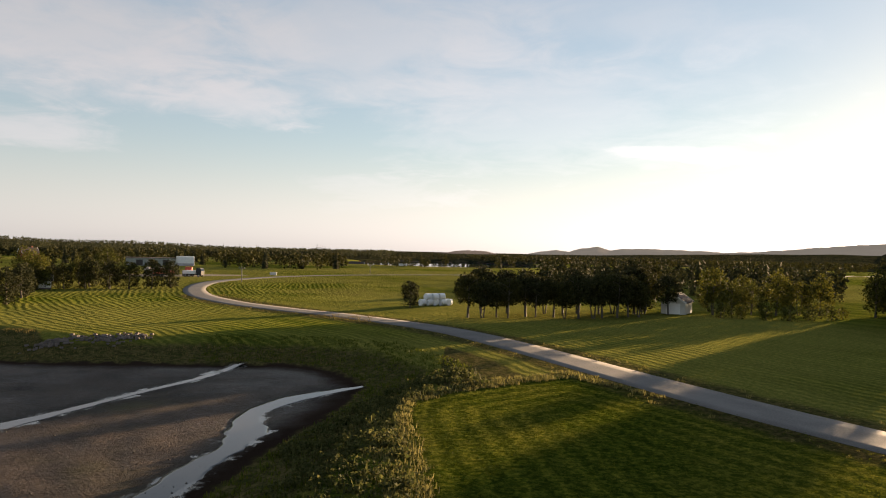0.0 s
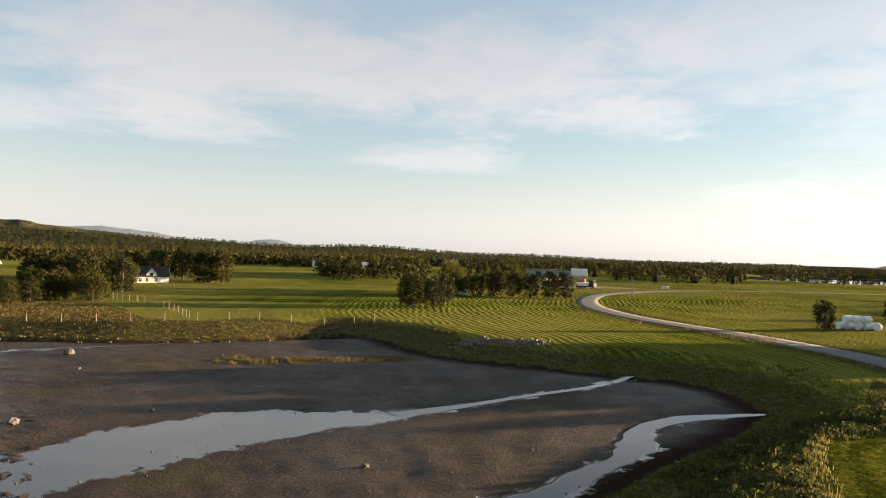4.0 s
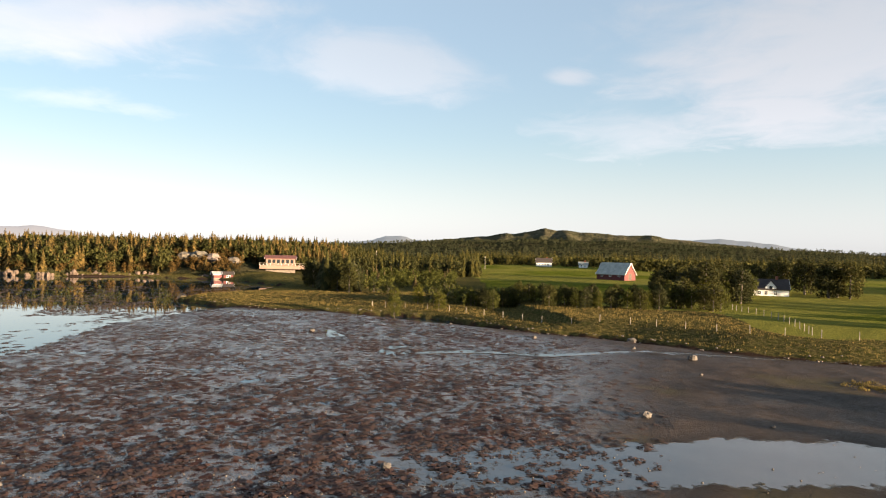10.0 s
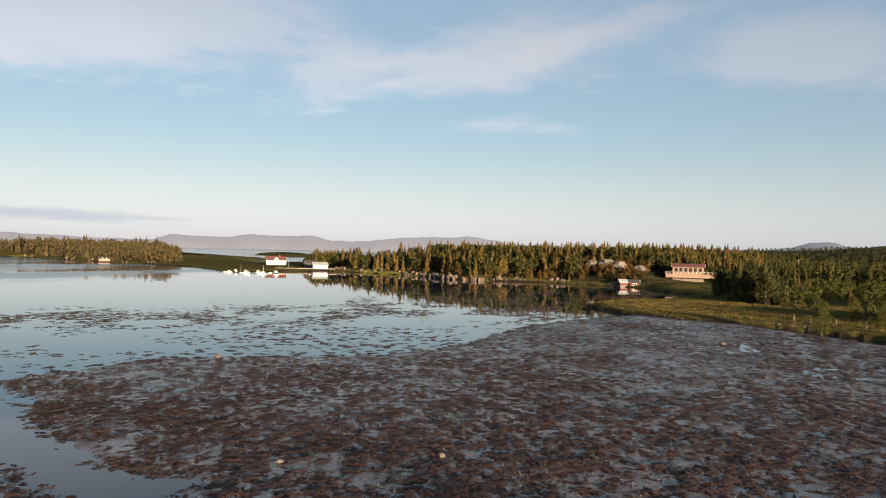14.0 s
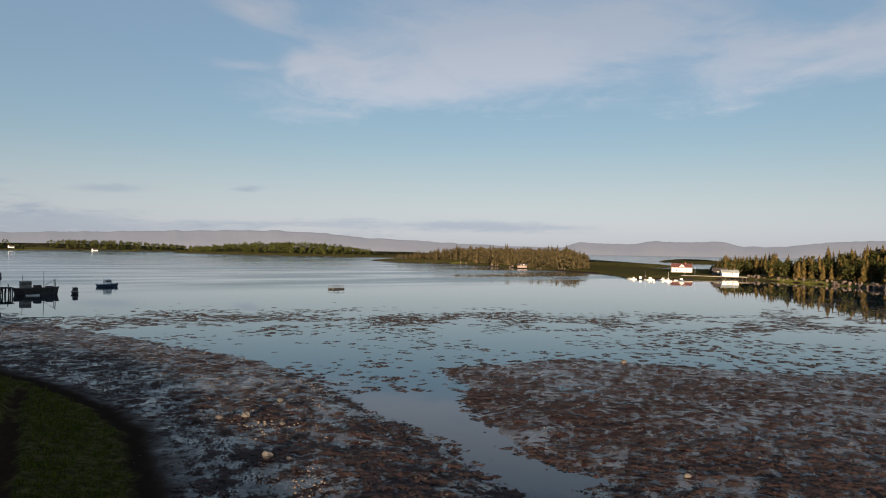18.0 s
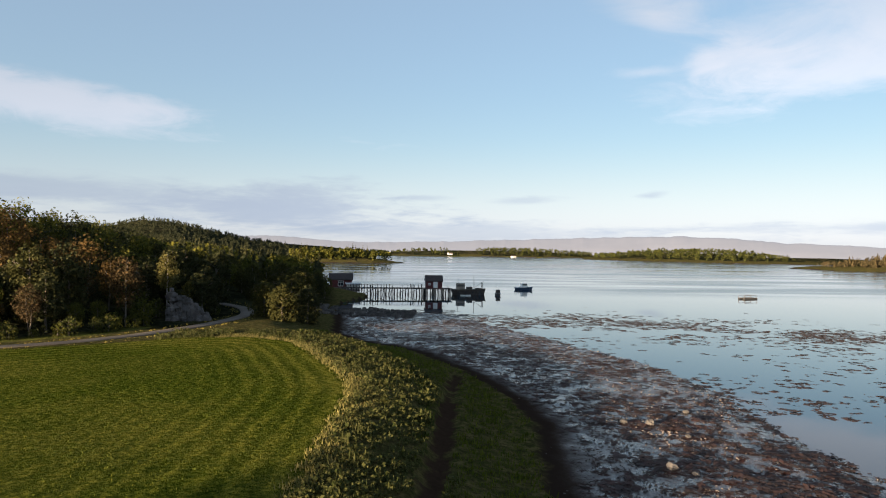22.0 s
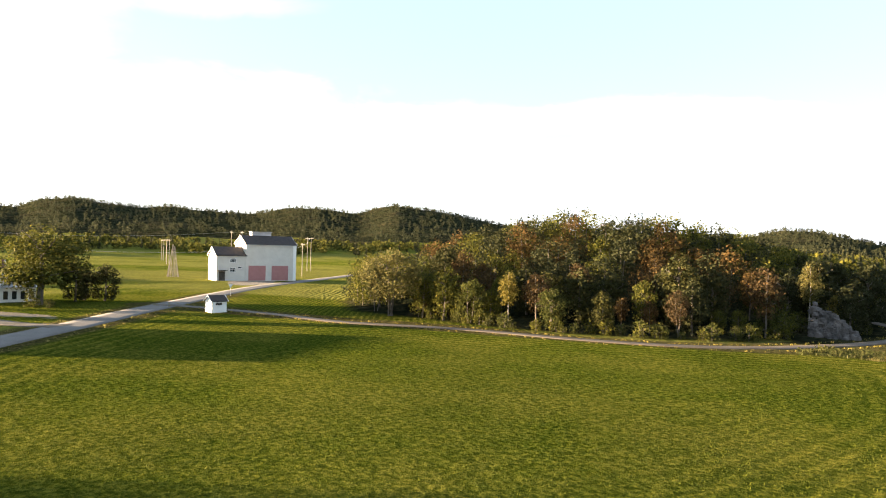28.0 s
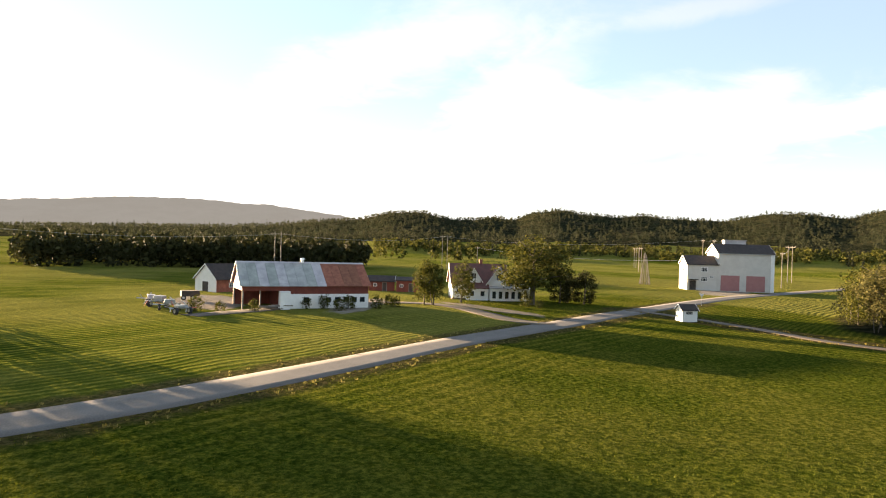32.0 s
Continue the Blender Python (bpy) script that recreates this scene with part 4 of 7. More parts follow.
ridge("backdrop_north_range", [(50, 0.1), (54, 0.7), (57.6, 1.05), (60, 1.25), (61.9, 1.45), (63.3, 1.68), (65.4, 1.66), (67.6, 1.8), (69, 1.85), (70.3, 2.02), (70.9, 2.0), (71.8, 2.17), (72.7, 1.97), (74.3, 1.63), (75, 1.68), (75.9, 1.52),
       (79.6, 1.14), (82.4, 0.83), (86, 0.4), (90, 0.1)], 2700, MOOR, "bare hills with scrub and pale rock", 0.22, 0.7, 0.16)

# ---- trees ----
def leaf_cloud(rng, centre, size, n, leaf, lumps, flatten=0.8, full=False):
    """Leaf clumps on the skins of many lumps that together make an uneven crown."""
    c = np.array(centre)
    sz = np.array(size)
    mids = []
    while len(mids) < lumps:
        p = rng.uniform(-1, 1, 3)
        wide = math.hypot(p[0], p[1])
        if full and (p[2] > 0.1 and 0.3 < np.linalg.norm(p) < 0.95 or p[2] <= 0.1 and 0.35 < wide < 0.9 + 0.15 * p[2]):
            mids.append(p)
        elif not full and 0.25 < np.linalg.norm(p) < 0.95:
            mids.append(p)
    mids = np.array(mids)
    mids[:, :2] *= (1.0 - 0.4 * np.clip(mids[:, 2], 0, 1) ** 1.5)[:, None]
    mids = mids * sz * (0.8, 0.8, 0.84 if full else 0.78)
    rad = rng.uniform(0.2, 0.42, lumps) * sz.min() * (40 / max(lumps, 40)) ** 0.36
    k = rng.randint(0, lumps, n)
    d = rng.normal(size=(n, 3))
    d /= np.linalg.norm(d, axis=1)[:, None]
    pos = c + mids[k] + d * (rad[k] * rng.uniform(0.72, 1.1, n))[:, None] * np.array([1, 1, flatten])
    nrm = d + rng.normal(size=(n, 3)) * (0.55 if n > 60 else 0.2) + np.array([0, 0, 0.35])
    return leaf_quads(rng, pos, nrm, leaf)


def leaf_quads(rng, pos, nrm, leaf):
    n = len(pos)
    nrm = nrm / np.linalg.norm(nrm, axis=1)[:, None]
    a = np.cross(nrm, rng.normal(size=(n, 3)))
    a /= np.linalg.norm(a, axis=1)[:, None]
    b = np.cross(nrm, a)
    s = leaf * rng.uniform(0.55, 1.35, n)[:, None]
    a, b = a * s, b * s * rng.uniform(0.5, 0.9, n)[:, None]
    bend = nrm * s * 0.3
    v = np.stack([pos - a, pos - b * 0.8 + bend * 0.5, pos + a - bend, pos + b + bend * 0.4], 1).reshape(-1, 3)
    return v, np.arange(4 * n).reshape(-1, 4)


def limb(p0, p1, r0, r1, sides=6, bend=None, seg=3):
    """A tapered limb."""
    p0, p1 = np.array(p0, float), np.array(p1, float)
    d = (p1 - p0) / np.linalg.norm(p1 - p0)
    u = np.cross(d, [0.3, 1, 0.2])
    u /= np.linalg.norm(u)
    w = np.cross(d, u)
    th = np.linspace(0, 2 * math.pi, sides, endpoint=False)
    v = []
    for s in np.linspace(0, 1, seg + 1):
        c = p0 + (p1 - p0) * s + (np.array(bend) * math.sin(math.pi * s) if bend is not None else 0)
        r = r0 + (r1 - r0) * s
        v.append(c + r * (np.cos(th)[:, None] * u + np.sin(th)[:, None] * w))
    i, j = np.meshgrid(np.arange(seg), np.arange(sides), indexing="ij")
    a, b = i * sides + j, i * sides + (j + 1) % sides
    return np.concatenate(v), np.stack([a, b, b + sides, a + sides], -1).reshape(-1, 4)


def joined(pieces):
    v, f, n = [], [], 0
    for pv, pf in pieces:
        v.append(pv)
        f.append(pf + n)
        n += len(pv)
    return np.concatenate(v), np.concatenate(f)


def broadleaf(seed, h=8.0, w=3.0, n=1300, leaf=0.3, trunk=0.28, stems=1, low=0.25):
    """Trunk and crown of a leafy tree h metres high."""
    rng = np.random.RandomState(seed)
    wood, crown = [], []
    for s in range(stems):
        lean = rng.uniform(-1, 1, 2) * (0.10 if stems == 1 else 0.28) * h * 0.5
        foot = rng.uniform(-0.3, 0.3, 2) * (stems > 1)
        fork = np.array([foot[0] + lean[0] * 0.5, foot[1] + lean[1] * 0.5, h * (low + 0.15)])
        tip = np.array([foot[0] + lean[0], foot[1] + lean[1], h * 0.85])
        r = trunk * h / 8 / stems ** 0.5
        wood.append(limb((*foot, -0.3), fork, r, r * 0.7))
        wood.append(limb(fork, tip, r * 0.7, r * 0.12))
        for _ in range(5):
            s0 = rng.uniform(0.1, 0.7)
            q = fork + (tip - fork) * s0
            t = rng.uniform(0, 6.28)
            e = q + np.array([math.cos(t) * w * 0.7, math.sin(t) * w * 0.7, h * rng.uniform(0.08, 0.22)])
            wood.append(limb(q, e, r * 0.35, r * 0.06, 5, seg=2))
    crown.append(leaf_cloud(rng, (lean[0] * 0.6, lean[1] * 0.6, h * (0.5 + low * 0.5)), (w, w, h * (0.5 - low * 0.5)), n, leaf, 150 if n > 1600 else 90 if n > 1000 else 44 if n > 200 else 26, 0.8, low <= 0.05))
    return joined(wood), joined(crown)


def spruce(seed, h=12.0, w=2.3, whorls=14, arms=8):
    """Trunk and drooping branches of a spruce."""
    rng = np.random.RandomState(seed)
    wood = limb((0, 0, -0.3), (0, 0, h * 0.9), 0.16 * h / 12, 0.02, 6)
    v, n = [], 0
    for k in range(whorls):
        s = k / (whorls - 1)
        z = h * (0.10 + 0.86 * s)
        reach = w * (1 - s) ** 0.75 + 0.30
        for a in range(arms):
            t = 6.283 * (a + rng.uniform(-0.4, 0.4)) / arms + k
            L = reach * rng.uniform(0.65, 1.15)
            d, q = np.array([math.cos(t), math.sin(t), 0]), np.array([-math.sin(t), math.cos(t), 0])
            drop = L * rng.uniform(0.7, 1.25)
            base = np.array([0, 0, z + rng.uniform(-0.2, 0.2)])
            v += [base + np.array([0, 0, 0.22]), base + d * L * 0.55 + q * L * 0.30 - np.array([0, 0, drop * 0.6]),
                  base + d * L - np.array([0, 0, drop]), base + d * L * 0.55 - q * L * 0.30 - np.array([0, 0, drop * 0.45 + 0.2])]
    v += [np.array([0.25, 0, h * 0.91]), np.array([0, 0.25, h * 0.92]), np.array([0, 0, h * 1.0]), np.array([-0.25, -0.2, h * 0.91])]
    v = np.array(v)
    return wood, (v, np.arange(len(v)).reshape(-1, 4))


def tree_thing(name, wood, crown, bark, leaf, label, category="tree", group=""):
    root = new(name)
    for part_name, (v, f), m in (("trunk", wood, bark), ("crown", crown, leaf)):
        ob = new(part_name, mesh_of(part_name, v, f, [m]))
        ob.parent = root
    return tagged(root, label, category, group)


def stamp(templates, which, pos, turn, scale, stretch=None):
    """Many copies of small meshes in one: arrays of vertices and faces."""
    vs, fs, base = [], [], 0
    stretch = np.ones(len(pos)) if stretch is None else stretch
    for k, (tv, tf) in enumerate(templates):
        sel = np.where(which == k)[0]
        if not len(sel):
            continue
        c, s = np.cos(turn[sel])[:, None], np.sin(turn[sel])[:, None]
        x = (tv[None, :, 0] * c - tv[None, :, 1] * s) * scale[sel][:, None] + pos[sel][:, None, 0]
        y = (tv[None, :, 0] * s + tv[None, :, 1] * c) * scale[sel][:, None] + pos[sel][:, None, 1]
        z = tv[None, :, 2] * (scale[sel] * stretch[sel])[:, None] + pos[sel][:, None, 2]
        vs.append(np.stack([x, y, z], -1).reshape(-1, 3))
        fs.append((tf[None] + (np.arange(len(sel)) * len(tv))[:, None, None] + base).reshape(-1, tf.shape[1]))
        base += len(sel) * len(tv)
    return np.concatenate(vs), np.concatenate(fs)


def at_polar(bearing, dist):
    t = np.radians(bearing)
    return -np.sin(t) * dist, np.cos(t) * dist


MID_LEAFY = [broadleaf(50 + k, 9, 3.3, 115, 0.62, low=0.0) for k in range(4)]
MID_SPRUCE = [spruce(60 + k, 10.2 + 0.9 * (k % 2), 2.5 + 0.25 * k, 14, 7) for k in range(4)]
FAR_LEAFY = [broadleaf(50 + k, 9, 3.3, 28, 1.2, low=0.0) for k in range(4)]
HILL_LEAFY = [broadleaf(50 + k, 9, 3.3, 34, 0.95, low=0.0) for k in range(4)]
FAR_SPRUCE = [spruce(60 + k, 12 + 1.5 * (k % 2), 2.6 + 0.3 * k, 8, 5) for k in range(4)]


def woods(name, label, bearings, dists, n, seed, spruces=0.5, size=(0.8, 1.25), keep=None, mat_leaf=None, mat_needle=None, fine=False, taper=None):
    """A far wood as one object; taper gives the degrees over which the trees grow smaller towards its two ends."""
    rng = np.random.RandomState(seed)
    b, d = rng.uniform(*bearings, n), np.sqrt(rng.uniform(dists[0] ** 2, dists[1] ** 2, n))
    x, y = at_polar(b, d)
    z, zn = lie(x, y)
    ok = zn["shore"] > 2.5
    if keep is not None:
        ok &= keep(x, y, zn)
    x, y, z, b = x[ok], y[ok], z[ok], b[ok]
    n = len(x)
    if not n:
        return
    pos = np.stack([x, y, z - 0.2], -1)
    con = rng.uniform(size=n) < spruces
    which = rng.randint(0, 4, n) + np.where(con, 4, 0)
    turn, sc = rng.uniform(0, 6.28, n), rng.uniform(*size, n)
    if taper:
        sc *= 0.3 + 0.7 * np.clip(np.minimum((b - bearings[0]) / taper[0], (bearings[1] - b) / taper[1]), 0, 1) ** 0.7
    crowns = [c for _, c in (MID_LEAFY if fine else HILL_LEAFY if mat_leaf is FAR_WOOD else FAR_LEAFY)] + [c for _, c in (MID_SPRUCE if fine else FAR_SPRUCE)]
    root = new(name)
    for sel, nm, m in ((~con, "leafy_crowns", mat_leaf or LEAF), (con, "spruce_crowns", mat_needle or NEEDLE)):
        if sel.any():
            v, f = stamp(crowns, np.where(sel, which, -1), pos, turn, sc)
            new(nm, mesh_of(nm, v, f, [m])).parent = root
    tagged(root, label, "wood", kind="stuff")


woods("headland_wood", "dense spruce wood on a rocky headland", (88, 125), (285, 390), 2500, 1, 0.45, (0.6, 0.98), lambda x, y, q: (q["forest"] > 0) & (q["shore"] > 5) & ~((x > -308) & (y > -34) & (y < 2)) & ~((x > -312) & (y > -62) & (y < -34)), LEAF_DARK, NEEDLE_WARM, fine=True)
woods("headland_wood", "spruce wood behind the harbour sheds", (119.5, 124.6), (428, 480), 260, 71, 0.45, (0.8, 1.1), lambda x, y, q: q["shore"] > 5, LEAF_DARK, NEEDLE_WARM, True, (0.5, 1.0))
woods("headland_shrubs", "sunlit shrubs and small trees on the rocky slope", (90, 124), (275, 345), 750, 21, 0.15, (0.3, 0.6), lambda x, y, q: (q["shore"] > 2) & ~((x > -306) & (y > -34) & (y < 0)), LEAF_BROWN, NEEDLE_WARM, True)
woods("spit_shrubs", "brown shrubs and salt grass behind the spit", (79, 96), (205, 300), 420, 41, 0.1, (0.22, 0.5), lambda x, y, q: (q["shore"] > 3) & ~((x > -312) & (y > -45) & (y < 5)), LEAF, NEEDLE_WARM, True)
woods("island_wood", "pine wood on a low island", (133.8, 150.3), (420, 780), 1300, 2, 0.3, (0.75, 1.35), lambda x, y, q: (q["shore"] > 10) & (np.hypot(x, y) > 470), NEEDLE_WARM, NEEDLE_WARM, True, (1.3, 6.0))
woods("far_isle_wood", "low wood on the far isles", (151.4, 186), (850, 2000), 5500, 3, 0.0, (0.9, 1.4), lambda x, y, q: (q["shore"] > 8) & (wob(x, y, 260, 2) > -0.3), LEAF, taper=(3.0, 1.0))
woods("point_wood", "leafy wood on a low point", (183, 191), (620, 760), 420, 33, 0.1, (0.8, 1.25), lambda x, y, q: q["shore"] > 6, LEAF)
woods("north_wood", "mixed wood behind the farm fields", (33, 79), (440, 760), 3300, 4, 0.3, (0.75, 1.1), lambda x, y, q: (wob(x, y, 210, 4) + 0.004 * (np.hypot(x, y) - 480) > -0.3) & ~((np.hypot(x, y) < 525) & (-x * 0.42 > y * 0.98)), LEAF_DARK, NEEDLE)
woods("north_wood", "tall spruce wood beyond the inlet", (77.2, 97), (285, 470), 1150, 22, 0.4, (0.6, 0.95), lambda x, y, q: (q["shore"] > 6) & ~((x > -312) & (y > -62) & (y < 8)), LEAF_DARK, NEEDLE, True)
woods("north_wood", "dark wood on the low hill behind the depot", (9, 36), (500, 720), 1500, 31, 0.12, (0.7, 1.0), lambda x, y, q: wob(x, y, 150, 7) > -0.5, LEAF_DARK, NEEDLE)
woods("north_wood", "dark tree belt beyond the far fields", (-20, 12), (650, 900), 900, 42, 0.2, (0.5, 0.8), lambda x, y, q: wob(x, y, 130, 5) > -0.2, LEAF_DARK, NEEDLE)
woods("north_wood", "hazy wood beyond the tree row", (322, 358), (560, 900), 1500, 32, 0.08, (0.6, 0.9), lambda x, y, q: wob(x, y, 190, 8) > -0.25, LEAF_DARK, NEEDLE)
woods("north_hill_wood", "wooded rise towards the northern hills", (4, 104), (760, 2200), 4200, 61, 0.0, (0.8, 1.3), lambda x, y, q: q["forest"] > 0, FAR_WOOD, FAR_WOOD)
woods("south_hill_wood", "wooded hillside", (186, 300), (620, 1750), 6500, 6, 0.1, (0.7, 1.1), lambda x, y, q: q["forest"] > 0, FAR_WOOD, FAR_WOOD)

# ---- the wooded knoll and other near trees ----
KINDS = {}


def plant(key, x, y, scale=1.0, turn=0.0, sink=0.15, stretch=1.0):
    """The first tree of each kind is the one that was made; the others share its meshes."""
    ob, used = KINDS[key]
    m = Matrix.Translation((x, y, ground_at(x, y) - sink)) @ Matrix.Rotation(turn, 4, "Z")
    if not used:
        ob.matrix_basis = m
        KINDS[key][1] = True
    else:
        ob = copy_thing(ob, m)
    ob.scale = (scale, scale, scale * stretch)
    return ob


def kind(key, shape, bark, leaf, label, name="tree", category="tree", group=""):
    KINDS[key] = [tagged(tree_thing(name, *shape, bark, leaf, label, category, group)), False]


for k in range(3):
    kind(f"alder{k}", broadleaf(100 + k, 8, 3.0, 2400, 0.16, 0.17, 2, 0.05), BARK, LEAF, "green leafy tree with a dense crown", group="leafy trees")
    kind(f"birch{k}", broadleaf(110 + k, 9.3, 2.3, 2300, 0.13, 0.11, 1 + k % 2, 0.22), BARK_PALE, LEAF_WARM, "birch with pale bark and yellowing leaves", group="birches")
    kind(f"brown{k}", broadleaf(115 + k, 9, 2.7, 1900, 0.15, 0.14, 1 + k % 2, 0.12), BARK, LEAF_BROWN, "tree with reddish-brown autumn leaves", group="wood trees")
    kind(f"dark{k}", broadleaf(120 + k, 9, 3.5, 2900, 0.19, 0.25, 1, 0.0), BARK, LEAF_DARK, "dark green leafy tree of the wood", group="wood trees")
    kind(f"bush{k}", broadleaf(130 + k, 3.2, 1.8, 500, 0.15, 0.2, 3, 0.0), BARK, LEAF, "rounded green bush in the grass", "bush", "bush", "bushes")
    kind(f"spruce{k}", spruce(140 + k, 12, 3.6, 22, 12), BARK, NEEDLE, "dark green spruce by the shore", "spruce_tree", "tree", "spruces")

edge = smooth_line(KNOLL[1:8], 1.6)
rng = np.random.RandomState(17)
for x, y in edge:
    if (x - 34) ** 2 + (y + 95.5) ** 2 < 40:
        continue
    plant(f"bush{rng.randint(0, 3)}", x + rng.uniform(-1.2, 1.4), y + rng.uniform(-1.6, 0.6), rng.uniform(0.35, 0.85), rng.uniform(0, 6.28), 0.2)
rng = np.random.RandomState(7)
knoll_x, knoll_y = rng.uniform(30, 145, 2600), rng.uniform(-170, -60, 2600)
inside = away(knoll_x, knoll_y, KNOLL)
from_edge = away(knoll_x, knoll_y, KNOLL[1:9], False)
kept, back = [], []
for x, y, d, e in zip(knoll_x, knoll_y, inside, from_edge):
    front = e < 11
    if d > 1.0 and (x - 34) ** 2 + (y + 95.5) ** 2 > 36 and all((x - a) ** 2 + (y - b) ** 2 > (2.5 if e < 5 else 3.1) ** 2 for a, b in kept):
        kept.append((x, y))
        u = rng.uniform()
        if front:
            key = ("birch%d" if u < 0.34 else "alder%d" if u < 0.62 else "brown%d" if u < 0.8 else "dark%d") if e < 5.5 else ("dark%d" if u < 0.5 else "alder%d" if u < 0.72 else "brown%d")
            plant(key % rng.randint(0, 3), x, y, rng.uniform(0.42, 1.0) if e < 5.5 else rng.uniform(0.7, 1.0), rng.uniform(0, 6.28), 0.15, rng.uniform(0.9, 1.25))
        elif e < 78:
            back.append((x, y, u))
# the trees further up the knoll
back = np.array(back)
upper = [broadleaf(170 + k, 8.4, 2.9 + 0.2 * k, 820, 0.2, low=0.0)[1] for k in range(6)]
n = len(back)
turn, size, which = rng.uniform(0, 6.28, n), rng.uniform(0.75, 1.2, n), rng.randint(0, 6, n)
patch = wob(back[:, 0], back[:, 1], 22, 3) + 0.8 * (back[:, 2] - 0.5)
root = new("knoll_wood")
for sel, nm, m in ((patch < -0.6, "brown_crowns", LEAF_BROWN), ((patch >= -0.6) & (patch < 0.1), "dark_crowns", LEAF_DARK), (patch >= 0.1, "green_crowns", LEAF)):
    v, f = stamp(upper, np.where(sel, which, -1), np.stack([back[:, 0], back[:, 1], lie(back[:, 0], back[:, 1])[0] - 0.2], -1), turn, size, rng.uniform(0.85, 1.05, n))
    new(nm, mesh_of(nm, v, f, [m])).parent = root
stems = [limb((0, 0, -0.3), (0.3, 0.1, 5.0), 0.12, 0.05, 5)]
v, f = stamp(stems, np.zeros(n, int), np.stack([back[:, 0], back[:, 1], lie(back[:, 0], back[:, 1])[0] - 0.2], -1), turn, size)
new("stems", mesh_of("stems", v, f, [BARK])).parent = root
tagged(root, "mixed wood with green and reddish-brown crowns on the knoll", "wood", kind="stuff")

# ---- tools for built things ----
class Geo:
    """Collects boxes, prisms and rods for one part."""

    def __init__(self):
        self.v, self.f = [], []

    def add(self, verts, faces):
        n = len(self.v)
        self.v += [tuple(p) for p in verts]
        self.f += [tuple(k + n for k in q) for q in faces]
        return self

    def box(self, x0, x1, y0, y1, z0, z1):
        return self.add([(x0, y0, z0), (x1, y0, z0), (x1, y1, z0), (x0, y1, z0), (x0, y0, z1), (x1, y0, z1), (x1, y1, z1), (x0, y1, z1)],
                        [(3, 2, 1, 0), (4, 5, 6, 7), (0, 1, 5, 4), (1, 2, 6, 5), (2, 3, 7, 6), (3, 0, 4, 7)])

    def rod(self, p, q, r0, r1=None, sides=6):
        v, f = limb(p, q, r0, r0 if r1 is None else r1, sides, seg=1)
        self.add(v, f)
        n = len(self.v)
        self.f += [tuple(range(n - 2 * sides, n - sides))[::-1], tuple(range(n - sides, n))]
        return self

    def prism(self, outline, axis, a, b):
        """An outline of (u, z) pairs drawn out along x or y from a to b."""
        n = len(outline)
        at = (lambda u, z, s: (s, u, z)) if axis == "x" else (lambda u, z, s: (u, s, z))
        v = [at(u, z, a) for u, z in outline] + [at(u, z, b) for u, z in outline]
        return self.add(v, [tuple(range(n))[::-1], tuple(range(n, 2 * n))] + [(k, (k + 1) % n, n + (k + 1) % n, n + k) for k in range(n)])

    def ball(self, c, r, seg=8, rings=6, squash=1.0, rough=0.0, seed=0):
        g = np.random.RandomState(seed)
        v = []
        for i in range(1, rings):
            for j in range(seg):
                k = 1 + rough * g.uniform(-1, 1)
                a, b = math.pi * i / rings, 2 * math.pi * j / seg
                v.append((c[0] + r * k * math.sin(a) * math.cos(b), c[1] + r * k * math.sin(a) * math.sin(b), c[2] + r * k * squash * math.cos(a)))
        f = [(i * seg + j, i * seg + (j + 1) % seg, (i + 1) * seg + (j + 1) % seg, (i + 1) * seg + j) for i in range(rings - 2) for j in range(seg)]
        v += [(c[0], c[1], c[2] + r * squash), (c[0], c[1], c[2] - r * squash)]
        t, b = len(v) - 2, len(v) - 1
        f += [(t, (j + 1) % seg, j) for j in range(seg)] + [(b, (rings - 2) * seg + j, (rings - 2) * seg + (j + 1) % seg) for j in range(seg)]
        return self.add(v, f)


def part(name, geo, mat, parent, label="", bevel=0.0, smooth=False):
    me = bpy.data.meshes.new(name)
    me.from_pydata(geo.v, [], geo.f)
    me.materials.append(mat)
    bm = bmesh.new()
    bm.from_mesh(me)
    bmesh.ops.recalc_face_normals(bm, faces=bm.faces)
    if bevel:
        bmesh.ops.bevel(bm, geom=list(bm.edges), offset=bevel, segments=1, affect="EDGES")
    if smooth:
        for face in bm.faces:
            face.smooth = True
    bm.to_mesh(me)
    bm.free()
    ob = new(name, me)
    ob.parent = parent
    return tagged(ob, label) if label else ob


def thing(name, x, y, turn, label, category, group="", z=None, kind=""):
    """An empty at the base of a thing; turn in degrees."""
    root = new(name)
    root.matrix_basis = Matrix.Translation((x, y, ground_at(x, y) if z is None else z)) @ Matrix.Rotation(radians(turn), 4, "Z")
    return tagged(root, label, category, group, kind)


def facing(x, y, swing=0.0):
    """The turn by which a thing's -y side looks at the middle of the plan."""
    return math.degrees(math.atan2(y, x)) - 90 + swing


